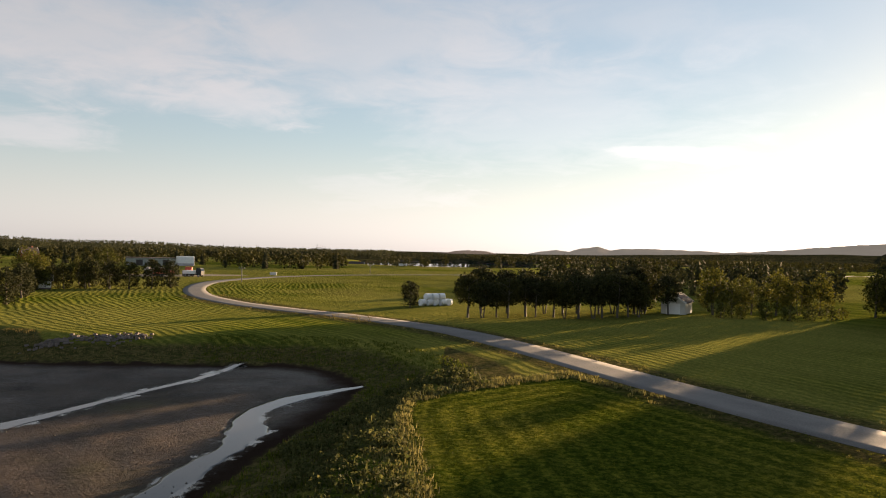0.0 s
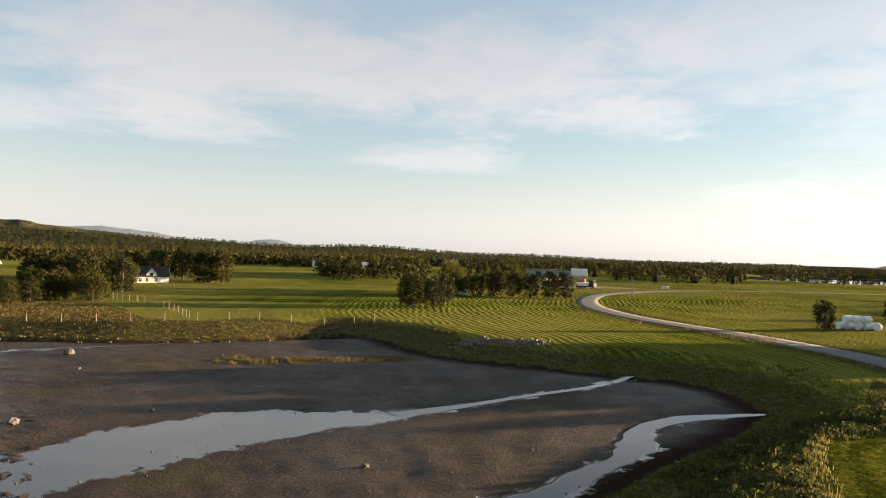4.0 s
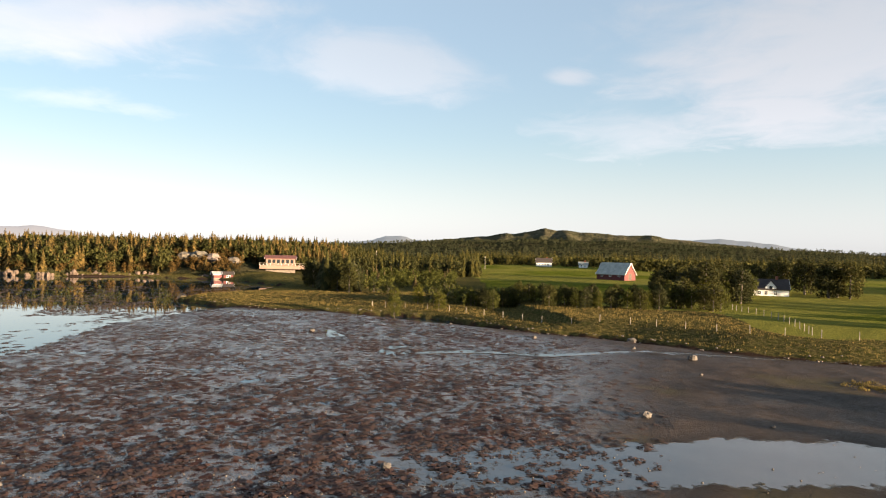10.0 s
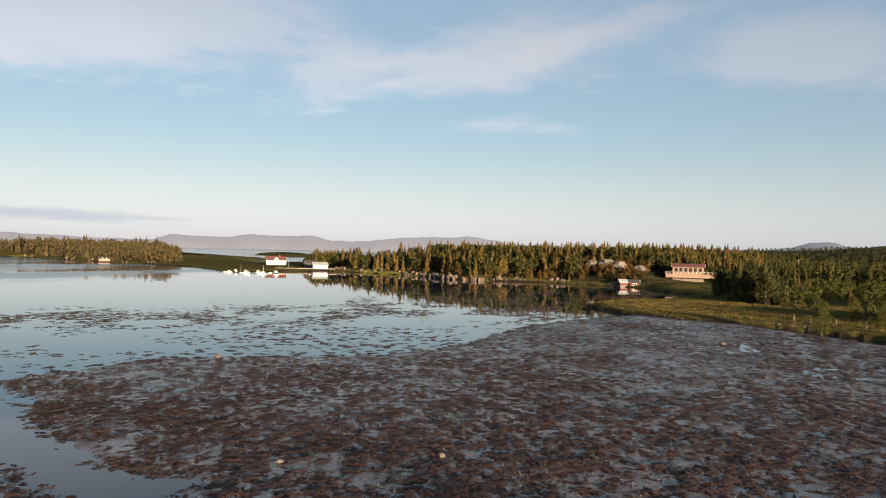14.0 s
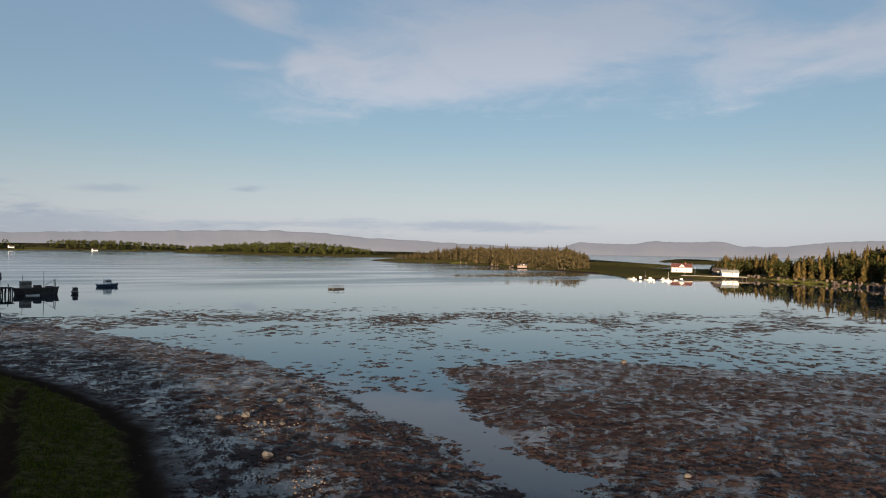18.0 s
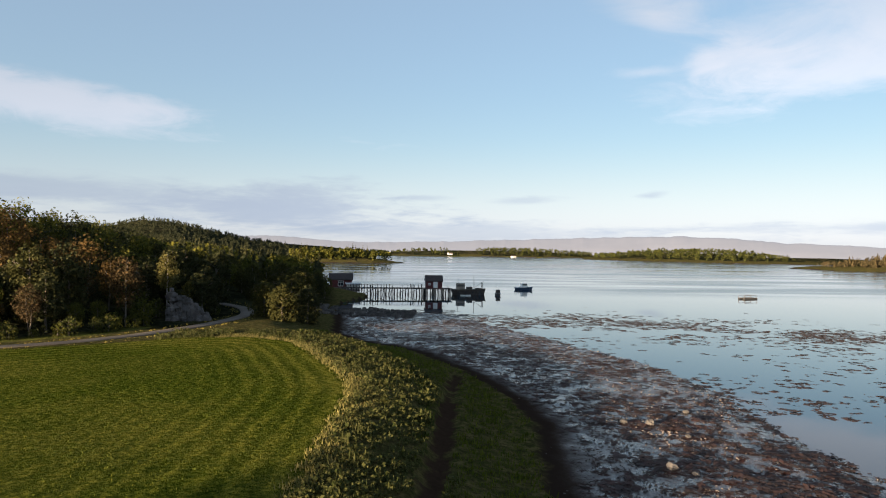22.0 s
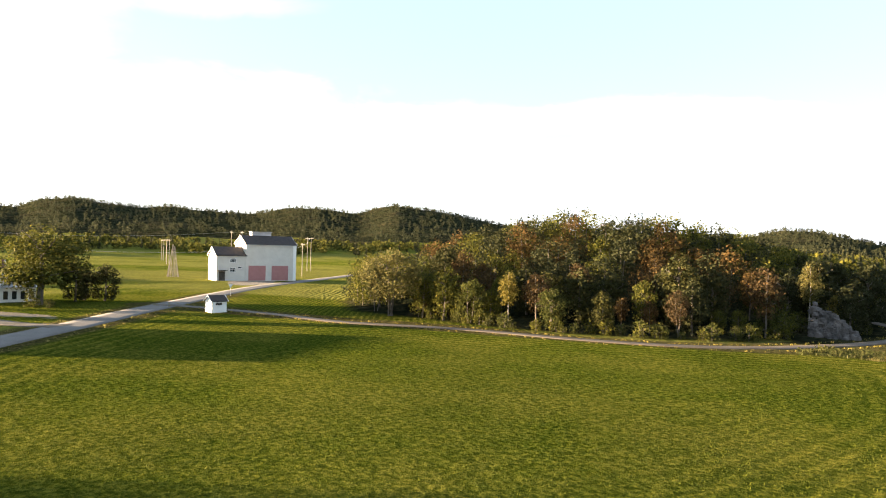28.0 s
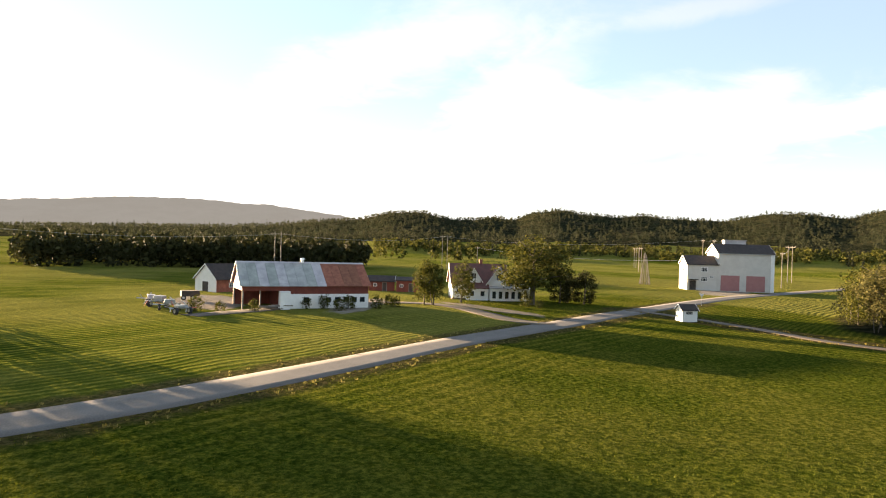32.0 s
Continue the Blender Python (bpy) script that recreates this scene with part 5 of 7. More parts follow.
def opening(parent, wall, u, z, w, h, L, W, name="window", frame=None, fill=None, bars=1, depth=0.05):
    """A framed window or door on a wall: f and b are the long sides, l and r the gable ends."""
    place = {"f": lambda a, d: (a, -W / 2 - d), "b": lambda a, d: (-a, W / 2 + d), "l": lambda a, d: (-L / 2 - d, -a), "r": lambda a, d: (L / 2 + d, a)}[wall]

    def slab(g, a0, a1, z0, z1, d0, d1):
        (xa, ya), (xb, yb) = place(a0, d0), place(a1, d1)
        g.box(min(xa, xb), max(xa, xb), min(ya, yb), max(ya, yb), z0, z1)

    g = Geo()
    b = min(0.1, w * 0.12)
    slab(g, u - w / 2, u - w / 2 + b, z, z + h, -0.02, depth)
    slab(g, u + w / 2 - b, u + w / 2, z, z + h, -0.02, depth)
    slab(g, u - w / 2 + b, u + w / 2 - b, z, z + b, -0.02, depth)
    slab(g, u - w / 2 + b, u + w / 2 - b, z + h - b, z + h, -0.02, depth)
    for k in range(bars):
        c = u - w / 2 + w * (k + 1) / (bars + 1)
        slab(g, c - 0.03, c + 0.03, z + b, z + h - b, -0.02, depth - 0.01)
    if bars and name == "window" and h > 1.0:
        slab(g, u - w / 2 + b, u + w / 2 - b, z + h * 0.62, z + h * 0.62 + 0.06, -0.02, depth - 0.012)
    win = part(name, g, frame or WHITE, parent)
    g = Geo()
    slab(g, u - w / 2 + b, u + w / 2 - b, z + b, z + h - b, -0.015, 0.012)
    part("pane" if name == "window" else "leaf", g, fill or GLASS, win)
    return win


def gabled(root, L, W, eave, ridge_h, wall, roof, over=0.4, thick=0.16, roof_right=None, split=0.55, foot=0.0, foot_mat=None, boards=0):
    """Walls with gables at both ends of x, and two roof slopes."""
    h = ridge_h
    outline = [(-W / 2, -0.3), (W / 2, -0.3), (W / 2, eave), (0, h), (-W / 2, eave)]
    part("wall_shell", Geo().prism(outline, "x", -L / 2, L / 2), wall, root)
    if foot:
        part("foundation", Geo().box(-L / 2 - 0.05, L / 2 + 0.05, -W / 2 - 0.05, W / 2 + 0.05, -0.4, foot), foot_mat or STONE, root)
    k = (h - eave) / (W / 2)
    for s, nm in ((-1, "roof_slope"), (1, "roof_slope")):
        sec = [(0, h + 0.02), (s * (W / 2 + over), h + 0.02 - k * (W / 2 + over)), (s * (W / 2 + over), h + 0.02 + thick - k * (W / 2 + over)), (0, h + 0.02 + thick)]
        ends = [(-L / 2 - over, L / 2 + over, roof)] if roof_right is None else [(-L / 2 - over, -L / 2 + L * split, roof), (-L / 2 + L * split, L / 2 + over, roof_right)]
        for a, b, m in ends:
            part(nm, Geo().prism(sec, "x", a, b), m, root)
    for s in (-1, 1):
        for e in (-L / 2 - over - 0.04, L / 2 + over):
            sec = [(0, h - 0.06), (s * (W / 2 + over), h - 0.06 - k * (W / 2 + over)), (s * (W / 2 + over), h + 0.06 + thick - k * (W / 2 + over)), (0, h + 0.06 + thick)]
            part("bargeboard", Geo().prism(sec, "x", e, e + 0.04), WHITE, root)
    if boards:
        g = Geo()
        n = int(L / boards)
        for q in range(n):
            x = -L / 2 + (q + 0.5) * L / n
            g.box(x - 0.02, x + 0.02, -W / 2 - 0.025, -W / 2 + 0.01, 0.3, eave - 0.05)
        part("board_battens", g, wall, root)


def chimney(root, x, y, z0, z1, mat=None):
    part("chimney", Geo().box(x - 0.3, x + 0.3, y - 0.3, y + 0.3, z0, z1).box(x - 0.36, x + 0.36, y - 0.36, y + 0.36, z1, z1 + 0.12), mat or TILE_RED, root)


# ---- the farm beside the road ----
def farm_barn():
    fl, fr = Vector((100.8, 22.4)), Vector((108.0, 4.6))
    run = (fr - fl).normalized()
    back = Vector((-run.y, run.x))
    L, W = (fr - fl).length, 8.2
    mid = (fl + fr) / 2 + back * W / 2
    root = thing("barn", mid.x, mid.y, math.degrees(math.atan2(run.y, run.x)), "red barn with patched grey and rusty sheet roof", "barn", z=2.25)
    k, e, h, x0, x1 = 0.62, 3.7, 6.7, -L / 2, L / 2
    shed = x0 + 5.6
    part("wall_shell", Geo().prism([(-W / 2, -0.3), (W / 2, -0.3), (W / 2, e), (0, h), (-W / 2, e)], "x", shed, x1), RED, root, "red-painted board walls")
    part("end_gable", Geo().prism([(-W / 2, 2.75), (W / 2, 2.75), (W / 2, e), (0, h), (-W / 2, e)], "x", x0, x0 + 0.12), RED, root)
    part("back_wall", Geo().box(x0, shed, W / 2 - 0.15, W / 2, -0.3, e), RED, root)
    part("beam", Geo().box(x0, shed, -W / 2, -W / 2 + 0.2, 2.75, e - 0.02), RED, root)
    for px, py in ((x0 + 0.12, -W / 2 + 0.12), (x0 + 0.12, W / 2 - 0.3), (x0 + 2.6, -W / 2 + 0.12)):
        part("post", Geo().box(px - 0.1, px + 0.1, py - 0.1, py + 0.1, -0.3, 2.8), WOOD, root, "bare wooden post")
    part("lower_wall", Geo().box(shed + 1.0, x1 + 0.02, -W / 2 - 0.12, -W / 2 + 0.1, -0.3, 2.25), WHITE, root, "whitewashed lower wall")
    part("side_lean_to", Geo().box(shed - 0.3, shed + 1.2, -W / 2 - 1.1, -W / 2 + 0.1, -0.3, 2.7), WHITE, root, "white boarded porch")
    for a in (shed + 3.8, x1 - 6.4, x1 - 5.0, x1 - 3.6, x1 - 2.3, x1 - 1.0):
        g = Geo().box(a - 0.5, a + 0.5, -W / 2 - 0.15, -W / 2 - 0.09, 0.95, 1.85)
        win = part("window", g, WHITE, root)
        part("pane", Geo().box(a - 0.4, a + 0.4, -W / 2 - 0.17, -W / 2 - 0.14, 1.02, 1.78), GLASS, win)
    sl = (h - e) / (W / 2)
    o = 0.45
    for s in (-1, 1):
        cuts = np.linspace(x0 - 0.4, x1 + 0.4, 15)
        for a, b in zip(cuts[:-1], cuts[1:]):
            rust = a > x0 + L * 0.58
            sec = [(0, h + 0.03), (s * (W / 2 + o), h + 0.03 - sl * (W / 2 + o)), (s * (W / 2 + o), h + 0.13 - sl * (W / 2 + o)), (0, h + 0.13)]
            part("roof_sheet", Geo().prism(sec, "x", a, b - 0.03), RUST if rust else GREY_ROOF, root)
    part("ridge_cap", Geo().prism([(-0.25, h + 0.0), (0.25, h + 0.0), (0, h + 0.24)], "x", x0 - 0.4, x1 + 0.4), GREY_ROOF, root)
    part("roof_vent", Geo().box(x0 + 9.5, x0 + 9.9, -0.2, 0.2, h, h + 0.6).prism([(-0.3, h + 0.6), (0.3, h + 0.6), (0, h + 0.85)], "x", x0 + 9.4, x0 + 10.0), WHITE, root)
    g = Geo()
    for q in range(40):
        x = shed + 0.3 + (x1 - shed - 0.3) * q / 40
        g.box(x - 0.02, x + 0.02, -W / 2 - 0.03, -W / 2 + 0.01, 2.27, e - 0.05)
    part("board_battens", g, RED, root)


farm_barn()


def farm_shed():
    root = thing("shed", 136.0, 33.0, facing(136, 33) + 34, "brown wooden shed with white gable and grey roof", "shed", z=2.25)
    gabled(root, 9.5, 7.0, 2.6, 5.2, RUST, SLATE, 0.35)
    part("white_gable", Geo().prism([(-3.5, -0.2), (3.5, -0.2), (3.5, 2.6), (0, 5.2), (-3.5, 2.6)], "x", -4.85, -4.76), WHITE, root)
    opening(root, "f", -1.6, 1.0, 1.0, 0.9, 9.5, 7.0)
    opening(root, "l", 0, 0, 2.2, 2.1, 9.7, 7.0, "door", WHITE, WOOD_DARK, 0)


farm_shed()

for bx, by, L, W, e, h, lab in ((149, 3.5, 5.5, 4.0, 2.1, 3.1, "low red wooden outhouse"), (148, -2.2, 5.0, 4.5, 2.4, 3.0, "low faded red outhouse with flat roof")):
    root = thing("outhouse", bx, by, facing(bx, by), lab, "shed", "outhouses", z=2.25)
    gabled(root, L, W, e, h, RED, SLATE, 0.25)
    opening(root, "f", 0.6, 0.0, 1.0, 1.9, L, W, "door", WOOD, WOOD_DARK, 0)
    opening(root, "f", -1.4, 1.0, 0.8, 0.7, L, W)


def farmhouse():
    root = thing("farmhouse", 134.0, -15.5, facing(134, -15.5) + 8, "white wooden farmhouse with red-brown tiled roof", "house", z=2.2)
    gabled(root, 10.5, 7.2, 3.3, 6.7, WHITE, TILE_DARK, 0.4, foot=0.35)
    # cross gable towards the road, and a dormer gable
    for nm, mid, half, eave, top, front in (("front_gable", 3.5, 2.1, 3.4, 6.3, -4.3), ("dormer", -1.2, 1.3, 3.9, 5.9, -3.75)):
        part(nm, Geo().prism([(mid - half, 0 if half > 2 else 2.8), (mid + half, 0 if half > 2 else 2.8), (mid + half, eave), (mid, top), (mid - half, eave)], "y", front, 0.0), WHITE, root)
        k = (top - eave) / half
        for s in (-1, 1):
            part("roof_slope", Geo().prism([(mid, top + 0.03), (mid + s * (half + 0.35), top + 0.03 - k * (half + 0.35)), (mid + s * (half + 0.35), top + 0.2 - k * (half + 0.35)), (mid, top + 0.2)], "y", front - 0.35, -0.4), TILE_DARK, root)
            part("bargeboard", Geo().prism([(mid, top - 0.05), (mid + s * (half + 0.38), top - 0.05 - k * (half + 0.38)), (mid + s * (half + 0.38), top + 0.22 - k * (half + 0.38)), (mid, top + 0.22)], "y", front - 0.42, front - 0.352), WHITE, root)
        w, h = 0.9, 1.2
        z = top - 2.5 if half > 2 else top - 1.9
        win = part("window", Geo().box(mid - w / 2, mid + w / 2, front - 0.06, front + 0.02, z, z + h), WHITE, root)
        for a in (-0.36, 0.03):
            part("pane", Geo().box(mid + a, mid + a + 0.33, front - 0.08, front - 0.05, z + 0.1, z + h - 0.1), GLASS, win)
    # lean-to porch and glazed garden room
    part("porch", Geo().box(-2.6, 1.4, -5.4, -3.6, -0.2, 2.3), WHITE, root)
    part("porch_roof", Geo().prism([(-5.7, 2.25), (-3.6, 3.2), (-3.6, 3.35), (-5.7, 2.4)], "x", -2.8, 1.6), TILE_DARK, root)
    for u in (-1.7, 0.3):
        win = part("window", Geo().box(u - 0.45, u + 0.45, -5.46, -5.38, 0.8, 1.9), WHITE, root)
        part("pane", Geo().box(u - 0.36, u + 0.36, -5.48, -5.45, 0.9, 1.8), GLASS, win)
    part("garden_room", Geo().box(1.62, 9.0, -6.6, -4.32, -0.2, 2.4).box(5.26, 9.0, -4.32, -1.2, -0.2, 2.4), WHITE, root)
    part("garden_room_roof", Geo().prism([(-6.9, 2.42), (-1.0, 3.0), (-1.0, 3.12), (-6.9, 2.54)], "x", 5.3, 9.3).prism([(-6.9, 2.42), (-4.32, 2.68), (-4.32, 2.8), (-6.9, 2.54)], "x", 1.5, 5.28), GREY_ROOF, root)
    for k in range(6):
        u = 2.3 + 1.2 * k
        win = part("window", Geo().box(u - 0.42, u + 0.42, -6.66, -6.58, 0.5, 2.0), WHITE, root)
        part("pane", Geo().box(u - 0.32, u + 0.32, -6.68, -6.65, 0.6, 1.9), GLASS, win)
    for u in (-4.0,):
        opening(root, "f", u, 1.2, 1.0, 1.3, 10.5, 7.2)
    opening(root, "l", -1.4, 1.2, 1.0, 1.3, 10.5, 7.2)
    opening(root, "l", 1.4, 1.2, 1.0, 1.3, 10.5, 7.2)
    opening(root, "l", 0, 4.0, 0.9, 1.1, 10.5, 7.2)
    chimney(root, 0.6, 0.2, 6.2, 7.6)


farmhouse()


def mill():
    """The tall grey-white building with two large doors, and its lower annex."""
    fl, fr = Vector((180.6, -86.2)), Vector((179.2, -101.0))
    run = (fr - fl).normalized()
    back = Vector((-run.y, run.x))
    L, W = 14.9, 9.0
    mid = (fl + fr) / 2 + back * W / 2
    root = thing("mill_building", mid.x, mid.y, math.degrees(math.atan2(run.y, run.x)), "tall white rendered building with two red garage doors", "building", z=2.4)
    gabled(root, L, W, 10.2, 12.6, CREAM, SLATE, 0.3)
    for u in (-4.2, 2.6):
        d = opening(root, "f", u, 0.0, 5.0, 4.2, L, W, "garage_door", DOOR_RED, DOOR_RED, 0)
        g = Geo()
        for q in range(1, 5):
            g.box(u - 2.4, u + 2.4, -W / 2 - 0.03, -W / 2, q * 0.82, q * 0.82 + 0.05)
        part("door_ribs", g, DOOR_RED, d)
    part("corner_pillar", Geo().box(L / 2 - 0.9, L / 2 + 0.04, -W / 2 - 0.12, -W / 2 + 0.3, -0.2, 10.1), WHITE, root)
    part("roof_vent", Geo().box(-4.2, 1.6, 0.2, 1.8, 12.0, 13.7).box(-4.4, 1.8, 0.0, 2.0, 13.7, 13.9), GREY_ROOF, root)
    part("gutter", Geo().box(-L / 2, L / 2, -W / 2 - 0.36, -W / 2 - 0.24, 10.02, 10.14), STEEL, root)
    # annex
    a = (fl - run * 4.1) + back * 3.6
    ann = thing("mill_annex", a.x, a.y, math.degrees(math.atan2(run.y, run.x)), "white two-storey annex with dark roof and small windows", "building", z=2.4)
    gabled(ann, 8.2, 7.0, 7.0, 9.2, CREAM, SLATE, 0.3)
    for z in (2.4, 5.0):
        opening(ann, "f", 0.4, z, 1.7, 1.2, 8.2, 7.0, bars=3)
    opening(ann, "f", 2.4, 3.4, 1.2, 0.5, 8.2, 7.0, bars=0)
    opening(ann, "f", -2.6, 0.0, 1.8, 2.6, 8.2, 7.0, "door", WOOD, WOOD_DARK, 0)
    part("canopy", Geo().box(-3.9, -1.4, -4.6, -3.5, 2.75, 2.95), SLATE, ann)
    opening(ann, "l", 0.0, 4.9, 1.2, 1.2, 8.2, 7.0)


mill()


def booth():
    root = thing("roadside_booth", 99.6, -42.9, facing(99.6, -42.9, 25), "small white wooden milk booth with dark gabled roof", "booth", z=2.25)
    gabled(root, 2.3, 2.3, 1.75, 2.5, WHITE, SLATE, 0.18, 0.08, boards=0.2)
    opening(root, "f", -0.1, 1.15, 0.95, 0.35, 2.3, 2.3, bars=0, frame=WOOD_DARK)
    opening(root, "r", 0.0, 0.05, 0.8, 1.6, 2.3, 2.3, "door", WHITE, WHITE, 0)
    part("skids", Geo().box(-1.1, 1.1, -0.9, -0.75, -0.15, 0.05).box(-1.1, 1.1, 0.75, 0.9, -0.15, 0.05), WOOD, root)


booth()


def pole_stack():
    root = thing("pole_stack", 208.0, -76.0, 0, "tall cone of weathered wooden poles leaned together", "poles")
    g = np.random.RandomState(3)
    for k in range(14):
        t = 6.283 * k / 14
        part("pole", Geo().rod((1.7 * math.cos(t), 1.7 * math.sin(t), -0.2), (0.35 * math.cos(t + 0.4), 0.35 * math.sin(t + 0.4), 9.2 + g.uniform(-0.5, 0.7)), 0.1, 0.06), WOOD, root)
    part("tie", Geo().rod((0, 0, 7.9), (0, 0, 8.05), 0.62, 0.62, 10), WOOD_DARK, root)


pole_stack()


def utility_pole(x, y, h, turn, double=False, label=""):
    root = thing("utility_pole", x, y, turn, label or "grey wooden utility pole with crossarm", "utility pole", "utility poles")
    for s in ((-1.1, 1.1) if double else (0,)):
        part("pole", Geo().rod((s, 0, -0.4), (s, 0, h), 0.15, 0.11, 8), WOOD, root)
    a = 2.4 if double else 0.9
    arm = part("crossarm", Geo().box(-a, a, -0.07, 0.07, h - 0.7, h - 0.55), WOOD, root)
    for q in (-a + 0.15, 0, a - 0.15):
        part("insulator", Geo().rod((q, 0, h - 0.55), (q, 0, h - 0.3), 0.05, 0.06), STEEL, arm)
    return root


POLES = [(196, 34, 12.5, 60, True), (300, -20, 14.5, 85, True), (262, -30, 10, 80, False), (205, -118, 11.2, 10, False), (250, -147, 14, 10, True), (232, -105, 15, 10, False),
         (231, -108.5, 15, 10, False), (229.5, -111, 14.8, 10, False), (330, -118, 12, 10, True), (360, -128, 12, 10, False), (400, -140, 12, 10, True), (-57.5, 197, 4.6, 0, False), (-30, 285, 4.0, 0, False),
         (-385, 12, 6, 0, False), (-392, 93, 7.5, 0, False), (-400, 30, 7, 0, False)]
for q in POLES:
    utility_pole(*q)


def cable(p, q, sag, name="overhead_cable"):
    root = thing(name, p[0], p[1], 0, "thin sagging overhead power cable", "cable", "cables", z=0)
    pts = [(p[0] + (q[0] - p[0]) * s - p[0], p[1] + (q[1] - p[1]) * s - p[1], p[2] + (q[2] - p[2]) * s - sag * 4 * s * (1 - s)) for s in np.linspace(0, 1, 13)]
    g = Geo()
    for a, b in zip(pts[:-1], pts[1:]):
        g.rod(a, b, 0.022, 0.022, 4)
    part("wire", g, STEEL, root)


for p, q, sag in (((196, 34, 14.2), (300, -20, 16.2), 1.8), ((300, -20, 16.2), (232, -105, 16.8), 2.4), ((232, -105, 16.8), (231, -108.5, 16.8), 0.2), ((231, -108.5, 16.8), (229.5, -111, 16.6), 0.2),
                  ((196, 34, 14.2), (150, 90, 13.5), 1.5), ((262, -30, 11.8), (180, -88, 11.0), 2.0), ((205, -118, 12.8), (180, -98, 11.5), 0.6), ((250, -147, 15.7), (205, -118, 13.0), 0.8)):
    cable(p, q, sag)


def road_sign():
    root = thing("give_way_sign", 128, -58, facing(128, -58), "white triangular road sign seen from behind", "road sign")
    part("post", Geo().rod((0, 0, -0.3), (0, 0, 2.2), 0.035), STEEL, root)
    part("plate", Geo().prism([(-0.45, 2.35), (0.45, 2.35), (0, 1.6)], "y", -0.06, -0.04), PLASTIC_WHITE, root)


road_sign()


def implement(x, y, turn, label, seed, size=1.0):
    """A hay machine: frame, wheels, tines."""
    root = thing("farm_machine", x, y, turn, label, "farm machine", "farm machines")
    g = np.random.RandomState(seed)
    part("frame", Geo().rod((-2.2 * size, 0, 0.7), (2.2 * size, 0, 0.8), 0.1).rod((0, -1.6 * size, 0.7), (0, 2.0 * size, 1.0), 0.1).rod((-1, 0, 0.8), (0, 0, 1.8), 0.06), STEEL, root)
    for sx in (-1.3, 1.3):
        w = part("wheel", Geo().rod((sx * size - 0.15, 0.3, 0.45), (sx * size + 0.15, 0.3, 0.45), 0.5, 0.5, 14), BLACK, root)
        part("rim", Geo().rod((sx * size - 0.17, 0.3, 0.45), (sx * size + 0.17, 0.3, 0.45), 0.26, 0.26, 10), STEEL, w)
    for k in range(5):
        x0, y0 = g.uniform(-2.2, 2.2) * size, g.uniform(-1.6, 1.2) * size
        part("tine_arm", Geo().rod((x0, y0, 0.9), (x0 + g.uniform(-1, 1), y0 + g.uniform(-1, 1), g.uniform(0.1, 1.6)), 0.05), ORANGE if k % 2 else STEEL, root)
    part("hood", Geo().box(-0.7, 0.7, -0.6, 0.5, 0.8, 1.5 * size), GREY_ROOF, root, bevel=0.08)


implement(104.5, 36.5, 20, "grey hay rake parked in the grass", 1, 1.0)
implement(101.0, 34.0, 70, "rusty farm implement with folded arms", 2, 1.1)
implement(97.5, 31.5, 110, "old plough with red parts", 3, 1.0)
implement(93.0, 28.5, 140, "small harrow in tall grass", 4, 0.8)


def trailer():
    root = thing("trailer", 113.5, 33.5, facing(113.5, 33.5, 10), "small dark wooden farm trailer", "trailer")
    part("box", Geo().box(-1.4, 1.4, -0.8, 0.8, 0.6, 1.5), WOOD_DARK, root, bevel=0.03)
    part("drawbar", Geo().rod((1.4, 0, 0.6), (2.6, 0, 0.4), 0.05), STEEL, root)
    for sx in (-0.7, 0.7):
        w = part("wheel", Geo().rod((sx - 0.4, -0.85, 0.4), (sx - 0.4, -0.7, 0.4), 0.4, 0.4, 12), BLACK, root)
        part("rim", Geo().rod((sx - 0.4, -0.87, 0.4), (sx - 0.4, -0.7, 0.4), 0.2, 0.2, 8), STEEL, w)


trailer()


def log_pile(x, y, n=9):
    root = thing("rubbish_pile", x, y, facing(x, y), "pile of pale planks and stones before the barn", "pile")
    g = np.random.RandomState(8)
    for k in range(n):
        a, h = g.uniform(-1.6, 1.6), g.uniform(0.05, 0.6)
        part("plank", Geo().rod((a - 1.1, g.uniform(-0.8, 0.8), h), (a + 1.1, g.uniform(-0.8, 0.8), h + g.uniform(-0.1, 0.5)), 0.09, 0.07), WOOD, root)


log_pile(101.5, 17.5)

# ---- across the road: bales, garage, tree row ----
def bales():
    g = np.random.RandomState(5)
    spots = [(-3.6 + 1.25 * k, 126.5 + 0.5 * k, 0) for k in range(5)] + [(-3.0 + 1.25 * k, 127.8 + 0.4 * k, 0) for k in range(4)] + [(-2.6 + 1.25 * k, 127.0 + 0.5 * k, 1.05) for k in range(3)]
    first = None
    for x, y, up in spots:
        if first is None:
            first = thing("wrapped_bale", x, y, 55, "round hay bale wrapped in white plastic", "hay bale", "stacked hay bales", z=2.3)
            part("wrap", Geo().rod((-0.6, 0, 0.6), (0.6, 0, 0.6), 0.62, 0.62, 18), PLASTIC_WHITE, first, bevel=0.06)
        else:
            copy_thing(first, Matrix.Translation((x, y, 2.3 + up)) @ Matrix.Rotation(radians(55 + g.uniform(-25, 25)), 4, "Z"))


bales()


def garage():
    root = thing("garage", 41.5, 121.5, facing(41.5, 121.5) + 78, "white wooden garage with a gabled end", "garage", z=2.25)
    gabled(root, 6.0, 4.0, 2.2, 3.5, CREAM, SLATE, 0.3)
    opening(root, "l", 0, 0.0, 2.4, 2.0, 6.0, 4.0, "garage_door", WHITE, WHITE, 0)


garage()

